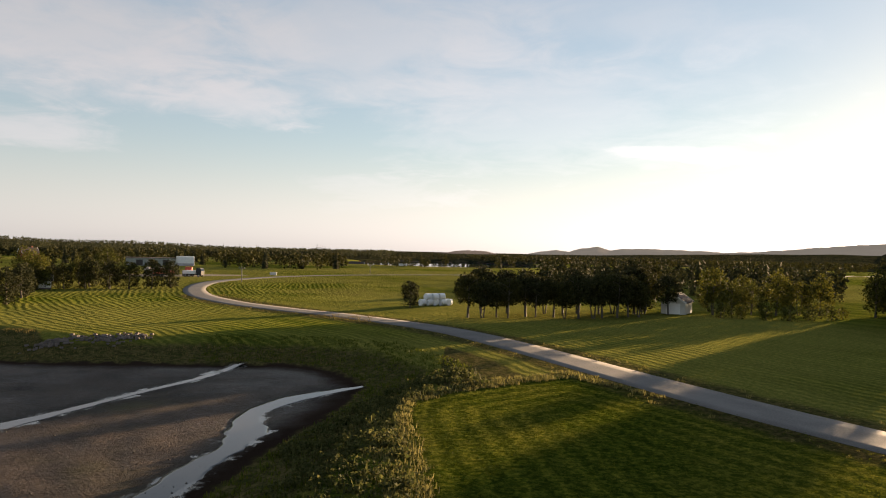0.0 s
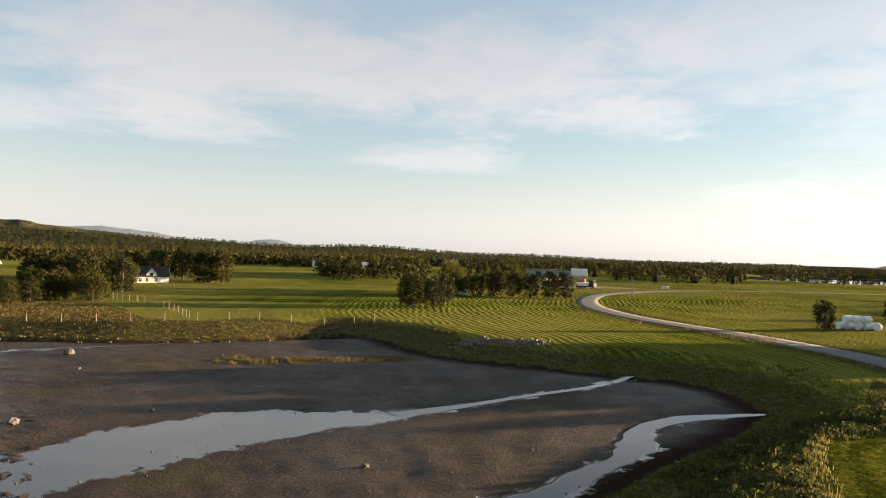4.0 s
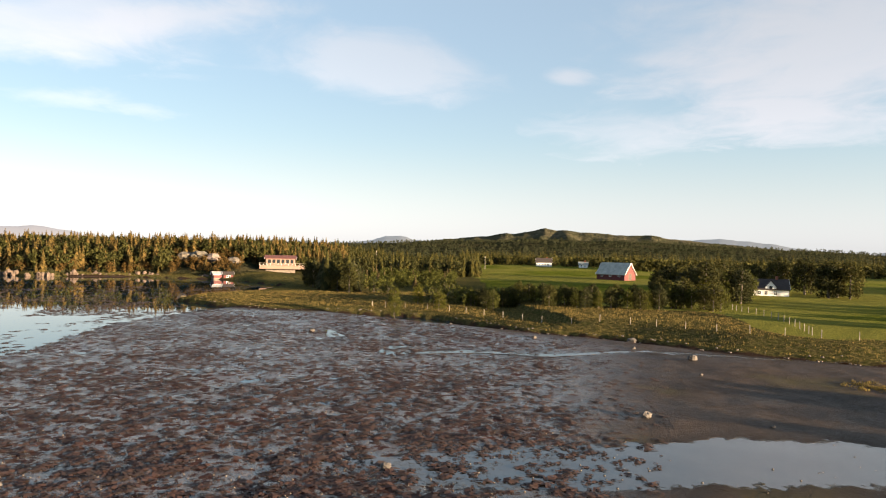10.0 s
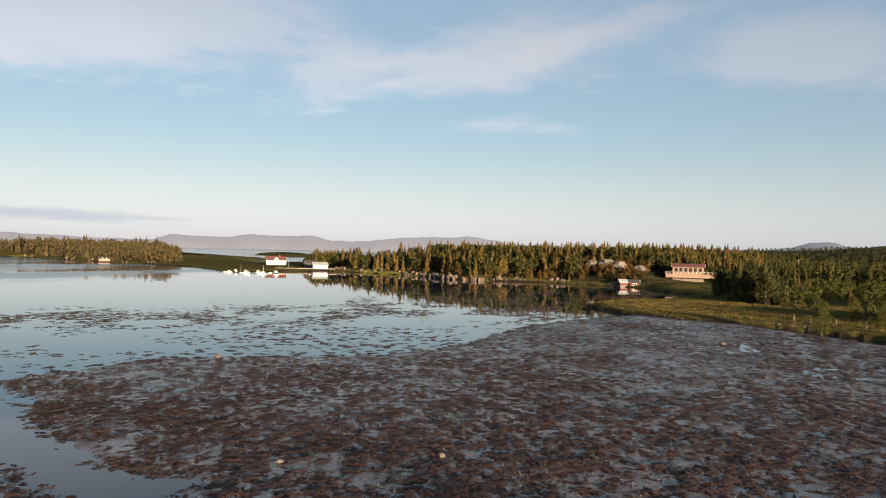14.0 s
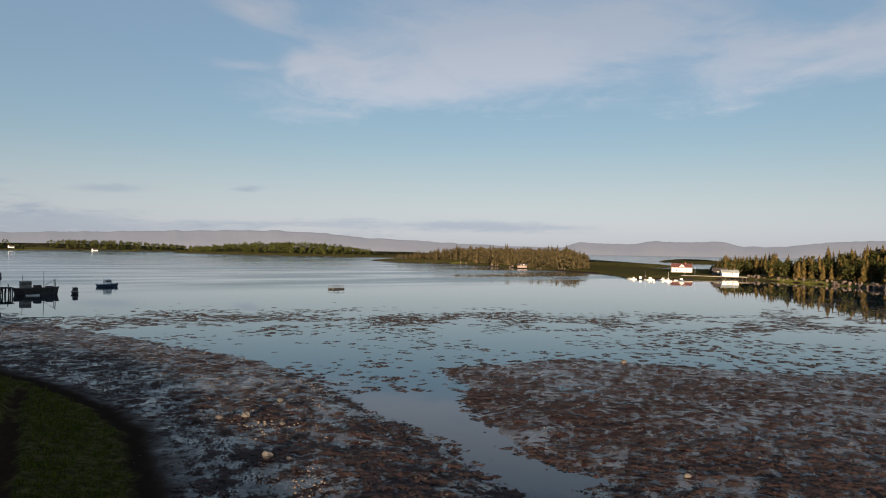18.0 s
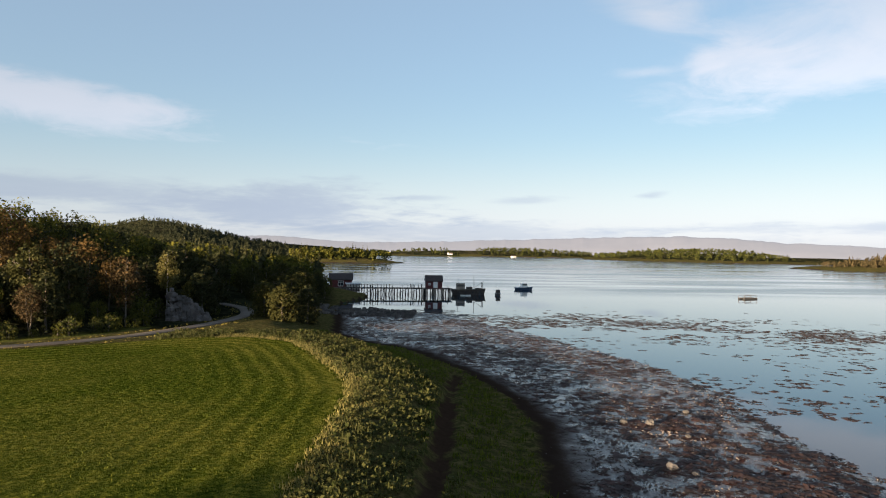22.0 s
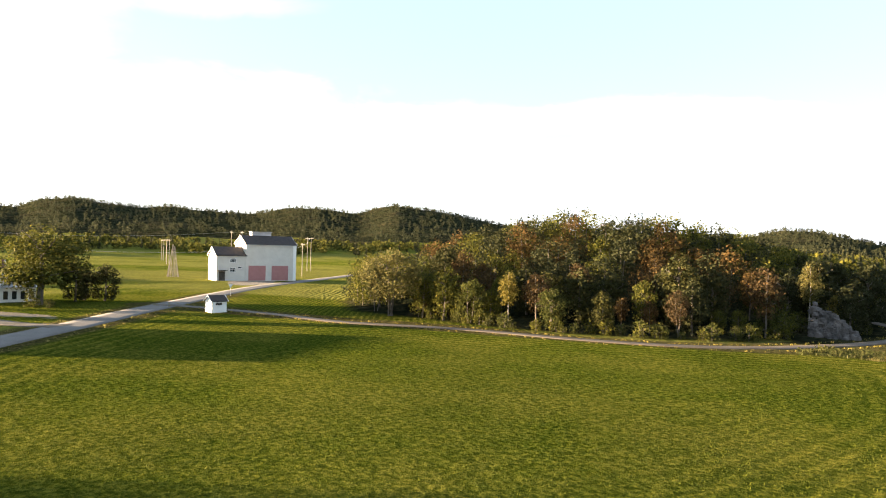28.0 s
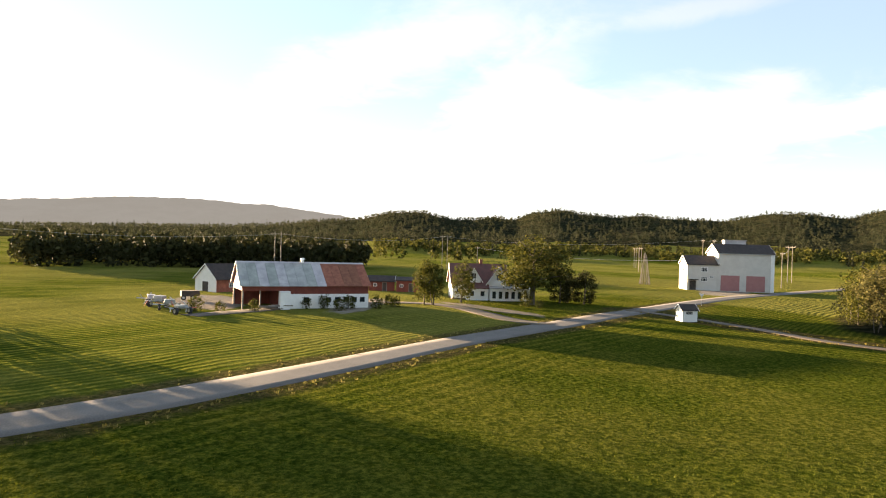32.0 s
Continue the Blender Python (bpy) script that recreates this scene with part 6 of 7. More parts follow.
# ---- north and west: far farms ----
def cottage(name, x, y, L, W, e, h, wall, roof, label, swing=0.0, z=None, wins=(), dormer=False, chim=True):
    root = thing(name, x, y, facing(x, y, swing), label, "house", z=z)
    gabled(root, L, W, e, h, wall, roof, 0.35, foot=0.3)
    for side, u, zz, w, hh in wins:
        opening(root, side, u, zz, w, hh, L, W)
    if dormer:
        part("dormer", Geo().prism([(-1.4, e - 0.4), (1.4, e - 0.4), (1.4, e + 0.6), (0, h - 0.3), (-1.4, e + 0.6)], "y", -W / 2 - 0.05, 0), wall, root)
        k = (h - 0.9 - e) / 1.4
        for s in (-1, 1):
            part("dormer_roof", Geo().prism([(0, h - 0.25), (s * 1.7, h - 0.25 - 1.7 * k), (s * 1.7, h - 0.1 - 1.7 * k), (0, h - 0.1)], "y", -W / 2 - 0.3, 0.4), roof, root)
        win = part("window", Geo().box(-0.5, 0.5, -W / 2 - 0.1, -W / 2 - 0.04, e - 0.1, e + 1.0), WHITE, root)
        part("pane", Geo().box(-0.4, 0.4, -W / 2 - 0.12, -W / 2 - 0.09, e, e + 0.9), GLASS, win)
    if chim:
        chimney(root, L * 0.2, 0, h - 0.5, h + 0.8)
    return root


F4 = [("f", -3, 0.9, 1.1, 1.2), ("f", -1.2, 0.9, 0.9, 1.2), ("f", 1.2, 0.9, 0.9, 1.2), ("f", 3, 0.9, 1.1, 1.2)]
cottage("house", -177.5, 125.5, 9.2, 7, 2.6, 5.2, WHITE, SLATE, "white wooden house with black roof and dormer", 6, 1.6, F4[:3], True)
root = thing("barn", -272, 121, facing(-272, 121, -30), "large red barn with grey sheet roof", "barn", z=2.3)
gabled(root, 13, 9, 2.8, 7.3, RED_DEEP, GREY_ROOF, 0.4)
for u in (-4, 0, 4):
    opening(root, "f", u, 1.6, 1.0, 1.0, 13, 9)
opening(root, "r", 0, 0.2, 3.0, 3.0, 13, 9, "door", RED, WOOD_DARK, 0)
cottage("house", -478, 157, 11, 8, 3.0, 6.0, WHITE, SLATE, "white house on a green slope", 0, None, F4)
cottage("house", -455, 178, 6, 5, 2.4, 4.2, WHITE, GREY_ROOF, "small white house beside a farm", 0, None, F4[1:3])
cottage("house", -295, 330, 9, 7, 3.0, 5.5, WHITE, SLATE, "white house half hidden by trees", 20, None, F4[1:3])
cottage("house", -232, 298, 8, 6, 2.6, 5.0, WHITE, GREY_ROOF, "small white house among trees", 10, None, F4[1:3])
cottage("house", -238, 395, 9, 7, 3.4, 7.0, RED, SLATE, "dark red house with steep roof", 25, None, F4[1:3])
cottage("greenhouse", -330, 372, 16, 6, 1.8, 3.0, PLASTIC_WHITE, PLASTIC_WHITE, "long low white plastic greenhouse", 10, None, (), False, False)
cottage("house", -86.5, 149.5, 2.6, 2.6, 2.0, 2.8, WHITE, SLATE, "small white shed behind a tree", 0, None, F4[1:2], False, False)


def depot():
    x, y = -130, 345
    root = thing("depot", x, y, facing(x, y), "low grey depot with a white end hall", "building", z=2.3)
    part("white_hall", Geo().box(-3.5, 5.0, -4, 4, -0.3, 4.6), WHITE, root, bevel=0.05)
    part("long_hall", Geo().box(-26, -3.52, -5, 5, -0.3, 3.6), GREY_ROOF, root, bevel=0.05)
    part("hall_roof", Geo().box(-26.3, -3.2, -5.3, 5.3, 3.6, 3.85), SLATE, root)
    part("base_stripe", Geo().box(-3.4, 4.9, -4.05, -4.0, -0.2, 1.2), GREY_ROOF, root)
    for u in (-20, -14, -8):
        opening(root, "f", u, 0, 3.0, 2.8, 0, 10, "garage_door", WOOD_DARK, WOOD_DARK, 0)


depot()


def truck(x, y, turn, cab, load, label, size=1.0):
    root = thing("truck", x, y, turn, label, "truck", "parked trucks")
    part("chassis", Geo().box(-3.2, 3.2, -1.0, 1.0, 0.6, 0.95), BLACK, root)
    c = part("cab", Geo().prism([(1.4, 0.9), (3.2, 0.9), (3.2, 1.9), (2.8, 2.9), (1.4, 2.9)], "y", -1.1, 1.1), cab, root, bevel=0.06)
    part("windscreen", Geo().prism([(3.21, 1.95), (3.24, 1.95), (2.86, 2.75), (2.83, 2.75)], "y", -0.95, 0.95), GLASS, c)
    part("body", Geo().box(-3.2, 1.2, -1.2, 1.2, 0.96, 0.96 + 1.6 * size), load, root, bevel=0.05)
    for wx in (-2.3, -1.0, 2.3):
        for wy in (-1.0, 1.0):
            w = part("wheel", Geo().rod((wx, wy - 0.15, 0.5), (wx, wy + 0.15, 0.5), 0.5, 0.5, 14), BLACK, root)
            part("rim", Geo().rod((wx, wy - 0.17, 0.5), (wx, wy + 0.17, 0.5), 0.26, 0.26, 8), STEEL, w)


truck(-89, 220, 20, ORANGE, ORANGE, "red truck with a tipping body", 1.1)
truck(-94.5, 226, 60, WHITE, GREY_ROOF, "white lorry parked on gravel", 1.2)
truck(-81, 224, -10, BLACK, WHITE, "dark truck parked on gravel", 0.7)
truck(-86, 232, 100, ORANGE, GREY_ROOF, "red loader beside the depot road", 0.5)
cottage("house", -60, 480, 10, 6, 2.4, 4.2, GREY_ROOF, SLATE, "grey low house among trees", 0, None, F4[1:3])
cottage("house", -25, 430, 5, 4, 2.2, 3.6, WHITE, SLATE, "tiny white cabin by the field", 0, None, F4[1:2], False, False)


def boundary_stone():
    root = thing("white_box", -62, 252, 10, "pale utility box on the verge", "utility box")
    part("cabinet", Geo().box(-1.2, 1.2, -0.6, 0.6, -0.1, 1.0), CREAM, root, bevel=0.05)


boundary_stone()

# ---- headland across the inlet ----
def villa():
    x, y = -300, -18
    root = thing("villa", x, y, facing(x, y), "long pinkish wooden villa with large windows", "house", z=5.6)
    gabled(root, 12, 7, 2.8, 3.9, PINK, TILE_DARK, 0.6)
    for k in range(6):
        opening(root, "f", -4.6 + 1.85 * k, 0.5, 1.4, 1.9, 12, 7, frame=PINK, bars=0)
    part("terrace", Geo().box(-8.5, 10.5, -7.0, -3.5, -1.6, -0.1), PINK, root)
    part("terrace_rail", Geo().box(-8.5, 10.5, -7.05, -6.95, 0.75, 0.85).box(-8.5, 10.5, -7.05, -6.95, 0.3, 0.36), WOOD, root)
    for k in range(14):
        part("rail_post", Geo().box(-8.45 + 1.45 * k, -8.37 + 1.45 * k, -7.04, -6.96, -0.1, 0.8), WHITE, root)
    part("foundation", Geo().box(-6, 6, -3.4, 3.4, -3.5, -0.05), STONE, root)


villa()
cottage("boathouse", -279.5, -41.0, 3.2, 4.0, 1.6, 2.6, RED_DEEP, GREY_ROOF, "dark red boathouse with pale roof at the waterline", 15, 0.3, [("r", 0, 0.3, 1.6, 1.6)], False, False)
cottage("boathouse", -280, -36.8, 3.6, 4.0, 1.6, 2.6, RED_DEEP, SLATE, "red wooden boathouse at the waterline", 5, 0.3, [("f", 0, 0.4, 1.4, 1.3)], False, False)
cottage("house", -362, -270, 12, 8, 3.2, 5.4, CREAM, TILE_DARK, "white harbour house with red tiled roof", 5, 1.3, F4, True)
cottage("boathouse", -330, -216, 8, 5, 2.2, 3.6, WHITE, GREY_ROOF, "white harbour shed on the quay", 10, 1.0, F4[1:3], False, False)
cottage("boathouse", -345, -232, 7, 5, 2.4, 4.0, WOOD_DARK, SLATE, "dark harbour shed behind the quay", 10, 1.2, F4[1:2], False, False)
cottage("house", -341, -396, 7, 5, 1.5, 2.6, PINK, SLATE, "low brownish house at the island shore", 0, 0.9, F4[1:3], False, False)
for hx, hy, lab in ((-215, -1680, "white barn on the far shore"), (-60, -1700, "small white house on the far shore")):
    cottage("house", hx, hy, 10, 7, 3, 6, WHITE, SLATE, lab, 20, None, F4, False, False)


def quay():
    root = thing("quay", -316, -216, facing(-316, -216), "low wooden quay on many posts", "quay", z=0)
    part("deck", Geo().box(-16, 16, -1.5, 1.5, 1.3, 1.6), WOOD, root)
    for k in range(17):
        part("pile", Geo().rod((-15.6 + 1.95 * k, -1.4, -1.2), (-15.6 + 1.95 * k, -1.4, 1.35), 0.14), WOOD_DARK, root)
    for x in (-14, -9, 10):
        part("lamp_post", Geo().rod((x, 0, 1.6), (x, 0, 6.0), 0.06), STEEL, root)


quay()


def small_boat(name, x, y, turn, hull, top, label, size=1.0, cabin=True, group="moored boats", mast=0.0):
    root = thing(name, x, y, turn, label, "boat", group, z=0.0)
    ob = boat_hull(5.5 * size, 2.0 * size, 0.9 * size)
    h = part("hull", ob, hull, root)
    part("gunwale", boat_hull(5.6 * size, 2.1 * size, 0.12 * size, 0.62 * size), WOOD_DARK if hull is WHITE else WHITE, h)
    if cabin:
        c = part("wheelhouse", Geo().prism([(-0.9 * size, 0.6 * size), (0.9 * size, 0.6 * size), (0.7 * size, 1.9 * size), (-0.9 * size, 1.9 * size)], "y", -0.7 * size, 0.7 * size), top, root, bevel=0.04)
        part("window", Geo().box(-0.8 * size, 0.6 * size, -0.72 * size, 0.72 * size, 1.3 * size, 1.7 * size), GLASS, c)
    if mast:
        part("mast", Geo().rod((0.2, 0, 0.6), (0.2, 0, mast), 0.05, 0.03), STEEL, root)
    return root


def boat_hull(L, W, H, z0=-0.25):
    """A pointed hull with a transom, deck closed."""
    g = Geo()
    outline = [(-L / 2, -W * 0.42), (-L * 0.1, -W / 2), (L * 0.25, -W * 0.42), (L / 2, 0), (L * 0.25, W * 0.42), (-L * 0.1, W / 2), (-L / 2, W * 0.42)]
    n = len(outline)
    lo = [(x * 0.9, y * 0.7, z0) for x, y in outline]
    hi = [(x, y, z0 + H * (1.0 + 0.25 * max(0, x) / (L / 2))) for x, y in outline]
    return g.add(lo + hi, [tuple(range(n))[::-1], tuple(range(n, 2 * n))] + [(k, (k + 1) % n, n + (k + 1) % n, n + k) for k in range(n)])


g_ = np.random.RandomState(12)
for k in range(11):
    b = 126.8 + 4.2 * k / 11 + g_.uniform(-0.15, 0.15)
    x, y = at_polar(b, 338 + g_.uniform(-8, 12))
    small_boat("boat", x, y, g_.uniform(0, 360), WHITE if k % 4 else BLUE, WHITE, "white leisure boat moored in the harbour", g_.uniform(0.45, 0.75), k % 3 != 1, mast=4.5 if k in (2, 7) else 0)
small_boat("fishing_boat", -33.0, -229, 195, BLUE, WHITE, "small dark-hulled fishing boat at anchor", 1.15, True, "boats on the bay", 3.0)


def raft():
    root = thing("work_raft", -92.5, -195, 25, "floating wooden raft with a low railing", "raft", z=0.0)
    for y in (-0.9, 0.9):
        part("float", Geo().rod((-2.6, y, 0.05), (2.6, y, 0.05), 0.28, 0.28, 10), BLACK, root)
    for k in range(9):
        part("plank", Geo().box(-2.5 + k * 0.56, -2.0 + k * 0.56, -1.2, 1.2, 0.32, 0.40), WOOD_DARK, root)
    for x in (-2.4, 0, 2.4):
        for y in (-1.1, 1.1):
            part("post", Geo().rod((x, y, 0.38), (x, y, 1.15), 0.05), WOOD_DARK, root)
    for y in (-1.1, 1.1):
        part("rail", Geo().rod((-2.5, y, 1.1), (2.5, y, 1.1), 0.05), WOOD_DARK, root)


raft()


def pier():
    a, b = Vector((23.5, -194.0)), Vector((-7.0, -197.0))
    run = b - a
    L = run.length
    root = thing("pier", a.x, a.y, math.degrees(math.atan2(run.y, run.x)), "long old wooden pier on crooked posts", "pier", z=0.0)
    g = np.random.RandomState(4)
    n = 60
    for k in range(n):
        x = L * k / n
        part("plank", Geo().box(x, x + L / n - 0.06, -1.1 + g.uniform(-0.1, 0.1), 1.1 + g.uniform(-0.1, 0.1), 1.95, 2.03), WOOD_DARK, root)
    part("beam", Geo().box(0, L, -0.95, -0.75, 1.72, 1.95).box(0, L, 0.75, 0.95, 1.72, 1.95), WOOD_DARK, root)
    for k in range(40):
        x = 0.3 + (L - 0.6) * k / 39
        for y in (-0.9, 0.9):
            part("pile", Geo().rod((x + g.uniform(-0.4, 0.4), y + g.uniform(-0.3, 0.3), -1.2), (x + g.uniform(-0.15, 0.15), y, 1.8 + g.choice([0, 0.3, 0.9, 1.2])), 0.13, 0.1), WOOD_DARK, root)
    for k in range(10):
        x = L * k / 10
        part("brace", Geo().rod((x, -0.92, 0.2), (x + L / 10, -0.92, 1.7), 0.06), WOOD_DARK, root)
    for k in range(16):
        x = 0.5 + (L - 8) * k / 15
        part("rail_post", Geo().box(x - 0.04, x + 0.04, -1.08, -1.0, 2.0, 2.85), WOOD_DARK, root)
    part("handrail", Geo().box(0.4, L - 7, -1.1, -1.0, 2.82, 2.9), WOOD_DARK, root)
    # hut platform
    part("platform", Geo().box(L - 7.6, L + 0.5, -3.0, 3.0, 1.78, 1.94), WOOD_DARK, root)
    for x in (L - 7.2, L - 4.5, L - 2.0, L):
        for y in (-2.7, 0, 2.7):
            part("pile", Geo().rod((x, y, -1.2), (x, y, 1.8), 0.14), WOOD_DARK, root)


pier()
hut = thing("pier_hut", -2.4, -196.6, facing(-2.4, -196.6, 4), "dark red wooden hut on the pier", "hut", z=2.04)
gabled(hut, 4.6, 4.2, 2.0, 3.4, RED_DEEP, SLATE, 0.25)
opening(hut, "f", 0.4, 0.1, 1.2, 1.7, 4.6, 4.2, "door", WHITE, PLASTIC_WHITE, 0)
opening(hut, "f", -1.3, 0.8, 0.6, 0.6, 4.6, 4.2)


def trawler():
    root = thing("fishing_vessel", -12.6, -199.5, 184, "dark old fishing vessel lying beside the pier", "ship", z=0.0)
    h = part("hull", boat_hull(10.0, 3.4, 1.9, -0.5), WOOD_DARK, root)
    part("rail", boat_hull(10.1, 3.5, 0.14, 1.5), WOOD, h)
    c = part("wheelhouse", Geo().box(-3.6, -1.2, -1.1, 1.1, 1.3, 3.3), WOOD, root, bevel=0.06)
    part("window", Geo().box(-3.5, -1.3, -1.13, 1.13, 2.4, 2.95), GLASS, c)
    part("mast", Geo().rod((1.6, 0, 1.3), (1.5, 0, 5.6), 0.09, 0.05), WOOD_DARK, root)
    part("boom", Geo().rod((1.6, 0, 2.0), (4.4, 0, 4.0), 0.06, 0.04), WOOD_DARK, root)
    part("deck_gear", Geo().box(-0.6, 1.0, -1.2, 1.2, 1.3, 2.3).box(2.0, 3.6, -0.9, 0.9, 1.3, 2.0), WOOD_DARK, root, bevel=0.1)
    part("mast", Geo().rod((-3.0, 0.3, 3.2), (-3.1, 0.3, 5.0), 0.06, 0.04), WOOD_DARK, root)
    part("gallows", Geo().rod((4.0, -1.0, 1.4), (4.0, -1.0, 3.4), 0.08).rod((4.0, 1.0, 1.4), (4.0, 1.0, 3.4), 0.08).rod((4.0, -1.0, 3.4), (4.0, 1.0, 3.4), 0.08), WOOD_DARK, root)
    part("winch", Geo().rod((2.8, -0.6, 1.6), (2.8, 0.6, 1.6), 0.35, 0.35, 10), STEEL, root)
    for k in range(4):
        part("fender", Geo().rod((-3 + 2 * k, -1.75, 0.5), (-3 + 2 * k, -1.75, 1.1), 0.22, 0.22, 8), BLACK, root)


trawler()
small_boat("dinghy", -21.0, -198.0, 90, WOOD_DARK, WOOD_DARK, "dark cabin boat beside the old vessel", 0.85, True, "boats on the bay", 2.6)
small_boat("dinghy", -11.5, -194.3, 170, WHITE, WHITE, "white open dinghy alongside the vessel", 0.55, False, "boats on the bay")
cottage("boathouse", 25.2, -206, 6.5, 5, 2.6, 4.2, RED_DEEP, SLATE, "red boathouse at the pier head", 0, 1.2, [("f", 0, 0.6, 1.6, 1.6)], False, False)
cottage("boathouse", 20.8, -199, 3.6, 3, 1.6, 1.9, CREAM, GREY_ROOF, "low grey-white shed at the pier head", 0, 1.0, (), False, False)

# ---- trees by the farms and shores ----
def tuft_row(key, spots, scale=(0.8, 1.1), seed=0, stretch=(0.9, 1.1), n=3):
    g = np.random.RandomState(seed)
    for x, y in spots:
        plant(f"{key}{g.randint(0, n)}", x, y, g.uniform(*scale), g.uniform(0, 6.28), 0.15, g.uniform(*stretch))


kind("oak0", broadleaf(150, 12.4, 5.2, 7500, 0.17, 0.26, 1, 0.06), BARK, LEAF, "large spreading green farm tree")
kind("lone0", broadleaf(151, 10.6, 5.6, 6500, 0.15, 0.2, 4, 0.14), BARK, LEAF_WARM, "tall many-stemmed tree at the lane corner")
for k in range(2):
    kind(f"row{k}", broadleaf(160 + k, 7.8, 2.9, 2600, 0.17, 0.2, 1 + k, 0.14), BARK, LEAF_DARK, "dark tree with bare trunk in a row", group="tree row")
plant("oak0", 122, -24, 1.0, 0, 0.15, 1.0).scale = (1.6, 1.6, 1.12)
plant("lone0", 82, -62.5).scale = (1.15, 1.15, 1.03)
tuft_row("alder", [(77.5, -64.5), (73.5, -65.5), (78.5, -67.5)], (0.95, 1.1), 31)
tuft_row("dark", [(125.5, -34.5), (128, -32), (126, -30)], (0.72, 0.85), 1)
tuft_row("alder", [(116, -4.6), (122.5, -11.5), (114.8, -6.2)], (0.95, 1.05), 2)
tuft_row("bush", [(116, -24.2), (118.5, -22.5), (113, 1.5), (110, 0.4), (104.5, 11), (103.8, 13.6), (105.5, 7.5), (99.5, 20.5), (98.2, 25), (97.5, 28), (103, 8.6), (106.5, 3.2)], (0.55, 0.95), 3)
# tree row and shrubs by the garage
g_ = np.random.RandomState(21)
for k in range(14):
    s = k / 13
    plant(f"row{k % 2}", 4.5 + 27.5 * s + g_.uniform(-0.6, 0.6), 106 + 4.5 * s + g_.uniform(-1.6, 1.6), g_.uniform(0.78, 1.12), g_.uniform(0, 6))
for k in range(11):
    s = k / 10
    plant(f"row{k % 2}", 7 + 31 * s + g_.uniform(-1, 1), 113 + 5 * s + g_.uniform(-1, 1), g_.uniform(0.9, 1.2), g_.uniform(0, 6))
tuft_row("dark", [(37, 125), (33, 118)], (1.0, 1.15), 4)
tuft_row("alder", [(47, 119), (51, 121), (55, 122), (59, 121), (63.5, 123), (68, 124), (49, 127), (57, 129), (77, 122), (81, 124)], (0.85, 1.15), 5)
tuft_row("bush", [(46, 113), (49, 112.5), (52.5, 111.5), (56, 111), (60, 112), (64, 113.5), (68, 117)], (0.7, 1.1), 6)
plant("dark0", -5.6, 121.5, 0.62, 1.0, 0.15, 1.0)
plant("alder0", 3.5, 131, 0.5, 2.0, 0.15, 1.0)
# tall trees added up-sun, mostly unseen, to shade the near and eastern fields
tuft_row("dark", [(80, 49.5), (77, 54), (73, 59), (69, 64)], (1.2, 1.4), 7)
tuft_row("dark", [(84, 128), (104, 133), (66, 92), (70.5, 99), (76, 107), (80, 114), (88, 127), (93, 131), (73, 103), (78, 110.5), (84, 119), (68, 95.5), (92, 124), (64, 87)], (1.15, 1.45), 27)
# round the curved field
tuft_row("dark", [(-73.5, 108.5), (-77, 112), (-71, 112), (-75.5, 114), (-79, 130), (-77, 126)], (0.72, 0.85), 8)
tuft_row("dark", [(-86, 145), (-83, 151), (-80, 154), (-76, 157), (-72, 158), (-88, 152), (-68, 161), (-64.5, 163.5), (-90, 158), (-82, 160)], (0.7, 0.95), 9)
# hedge on the west shore
g_ = np.random.RandomState(22)
for k in range(34):
    b = 58.3 + 19.3 * k / 33
    x, y = at_polar(b + g_.uniform(-0.3, 0.3), 142 + g_.uniform(-4, 6))
    plant(("dark%d" if k % 3 else "alder%d") % (k % 3), x, y, g_.uniform(0.5, 0.62) if b > 62.5 else g_.uniform(0.64, 0.88), g_.uniform(0, 6), 0.3)
tuft_row("alder", [(-125.2, 13), (-131.4, 22.2), (-146.4, 20)], (0.55, 0.64), 51)
for k in range(8):
    x, y = at_polar(75 + 4.2 * k / 8, 150 + g_.uniform(-4, 4))
    plant(f"bush{k % 3}", x, y, g_.uniform(1.1, 1.5), g_.uniform(0, 6), 0.2)
tuft_row("dark", [(-183, 141), (-190, 137), (-194, 131), (-176, 145), (-171, 142), (-167, 136), (-186, 128), (-164, 140), (-172, 108), (-178, 113), (-168, 137)], (1.1, 1.35), 33)
tuft_row("dark", [(-152, 92), (-160, 88), (-150, 84), (-166, 98), (-144, 86)], (0.95, 1.2), 34)
tuft_row("alder", [(-86, 146), (-92, 152), (-97, 163), (-90, 170), (-84, 172)], (1.0, 1.3), 35)
tuft_row("alder", [(-144, 15)], (0.55, 0.58), 10)
tuft_row("bush", [(-160, 25), (-152, 27), (-166, 30), (-158, 32), (-148, 24), (-187, 14), (-181, 17)], (1.1, 1.6), 11)
tuft_row("spruce", [(-196, 1), (-206, 0), (-199, 7), (-190, 8)], (0.72, 0.92), 12)
tuft_row("dark", [(-192, 4), (-201, 4), (-211, -3), (-215, -4), (-187, 7), (-203, 8), (-195, 9), (-208, 5)], (0.9, 1.1), 28)
for k in range(12):
    b = 52 + 9 * k / 11
    x, y = at_polar(b, (170 if k % 2 else 240) + g_.uniform(-8, 8))
    if abs(b - 55) > 2.2 or k % 2 == 0:
        plant(("alder%d" if k % 2 else "dark%d") % (k % 3), x, y, g_.uniform(0.75, 1.1), g_.uniform(0, 6), 0.2)
for k in range(16):
    x, y = at_polar(56.5 + 6 * k / 15 + g_.uniform(-0.3, 0.3), 176 + g_.uniform(-6, 10))
    plant(("dark%d" if k % 4 else "alder%d") % (k % 3), x, y, g_.uniform(0.9, 1.1), g_.uniform(0, 6), 0.2)
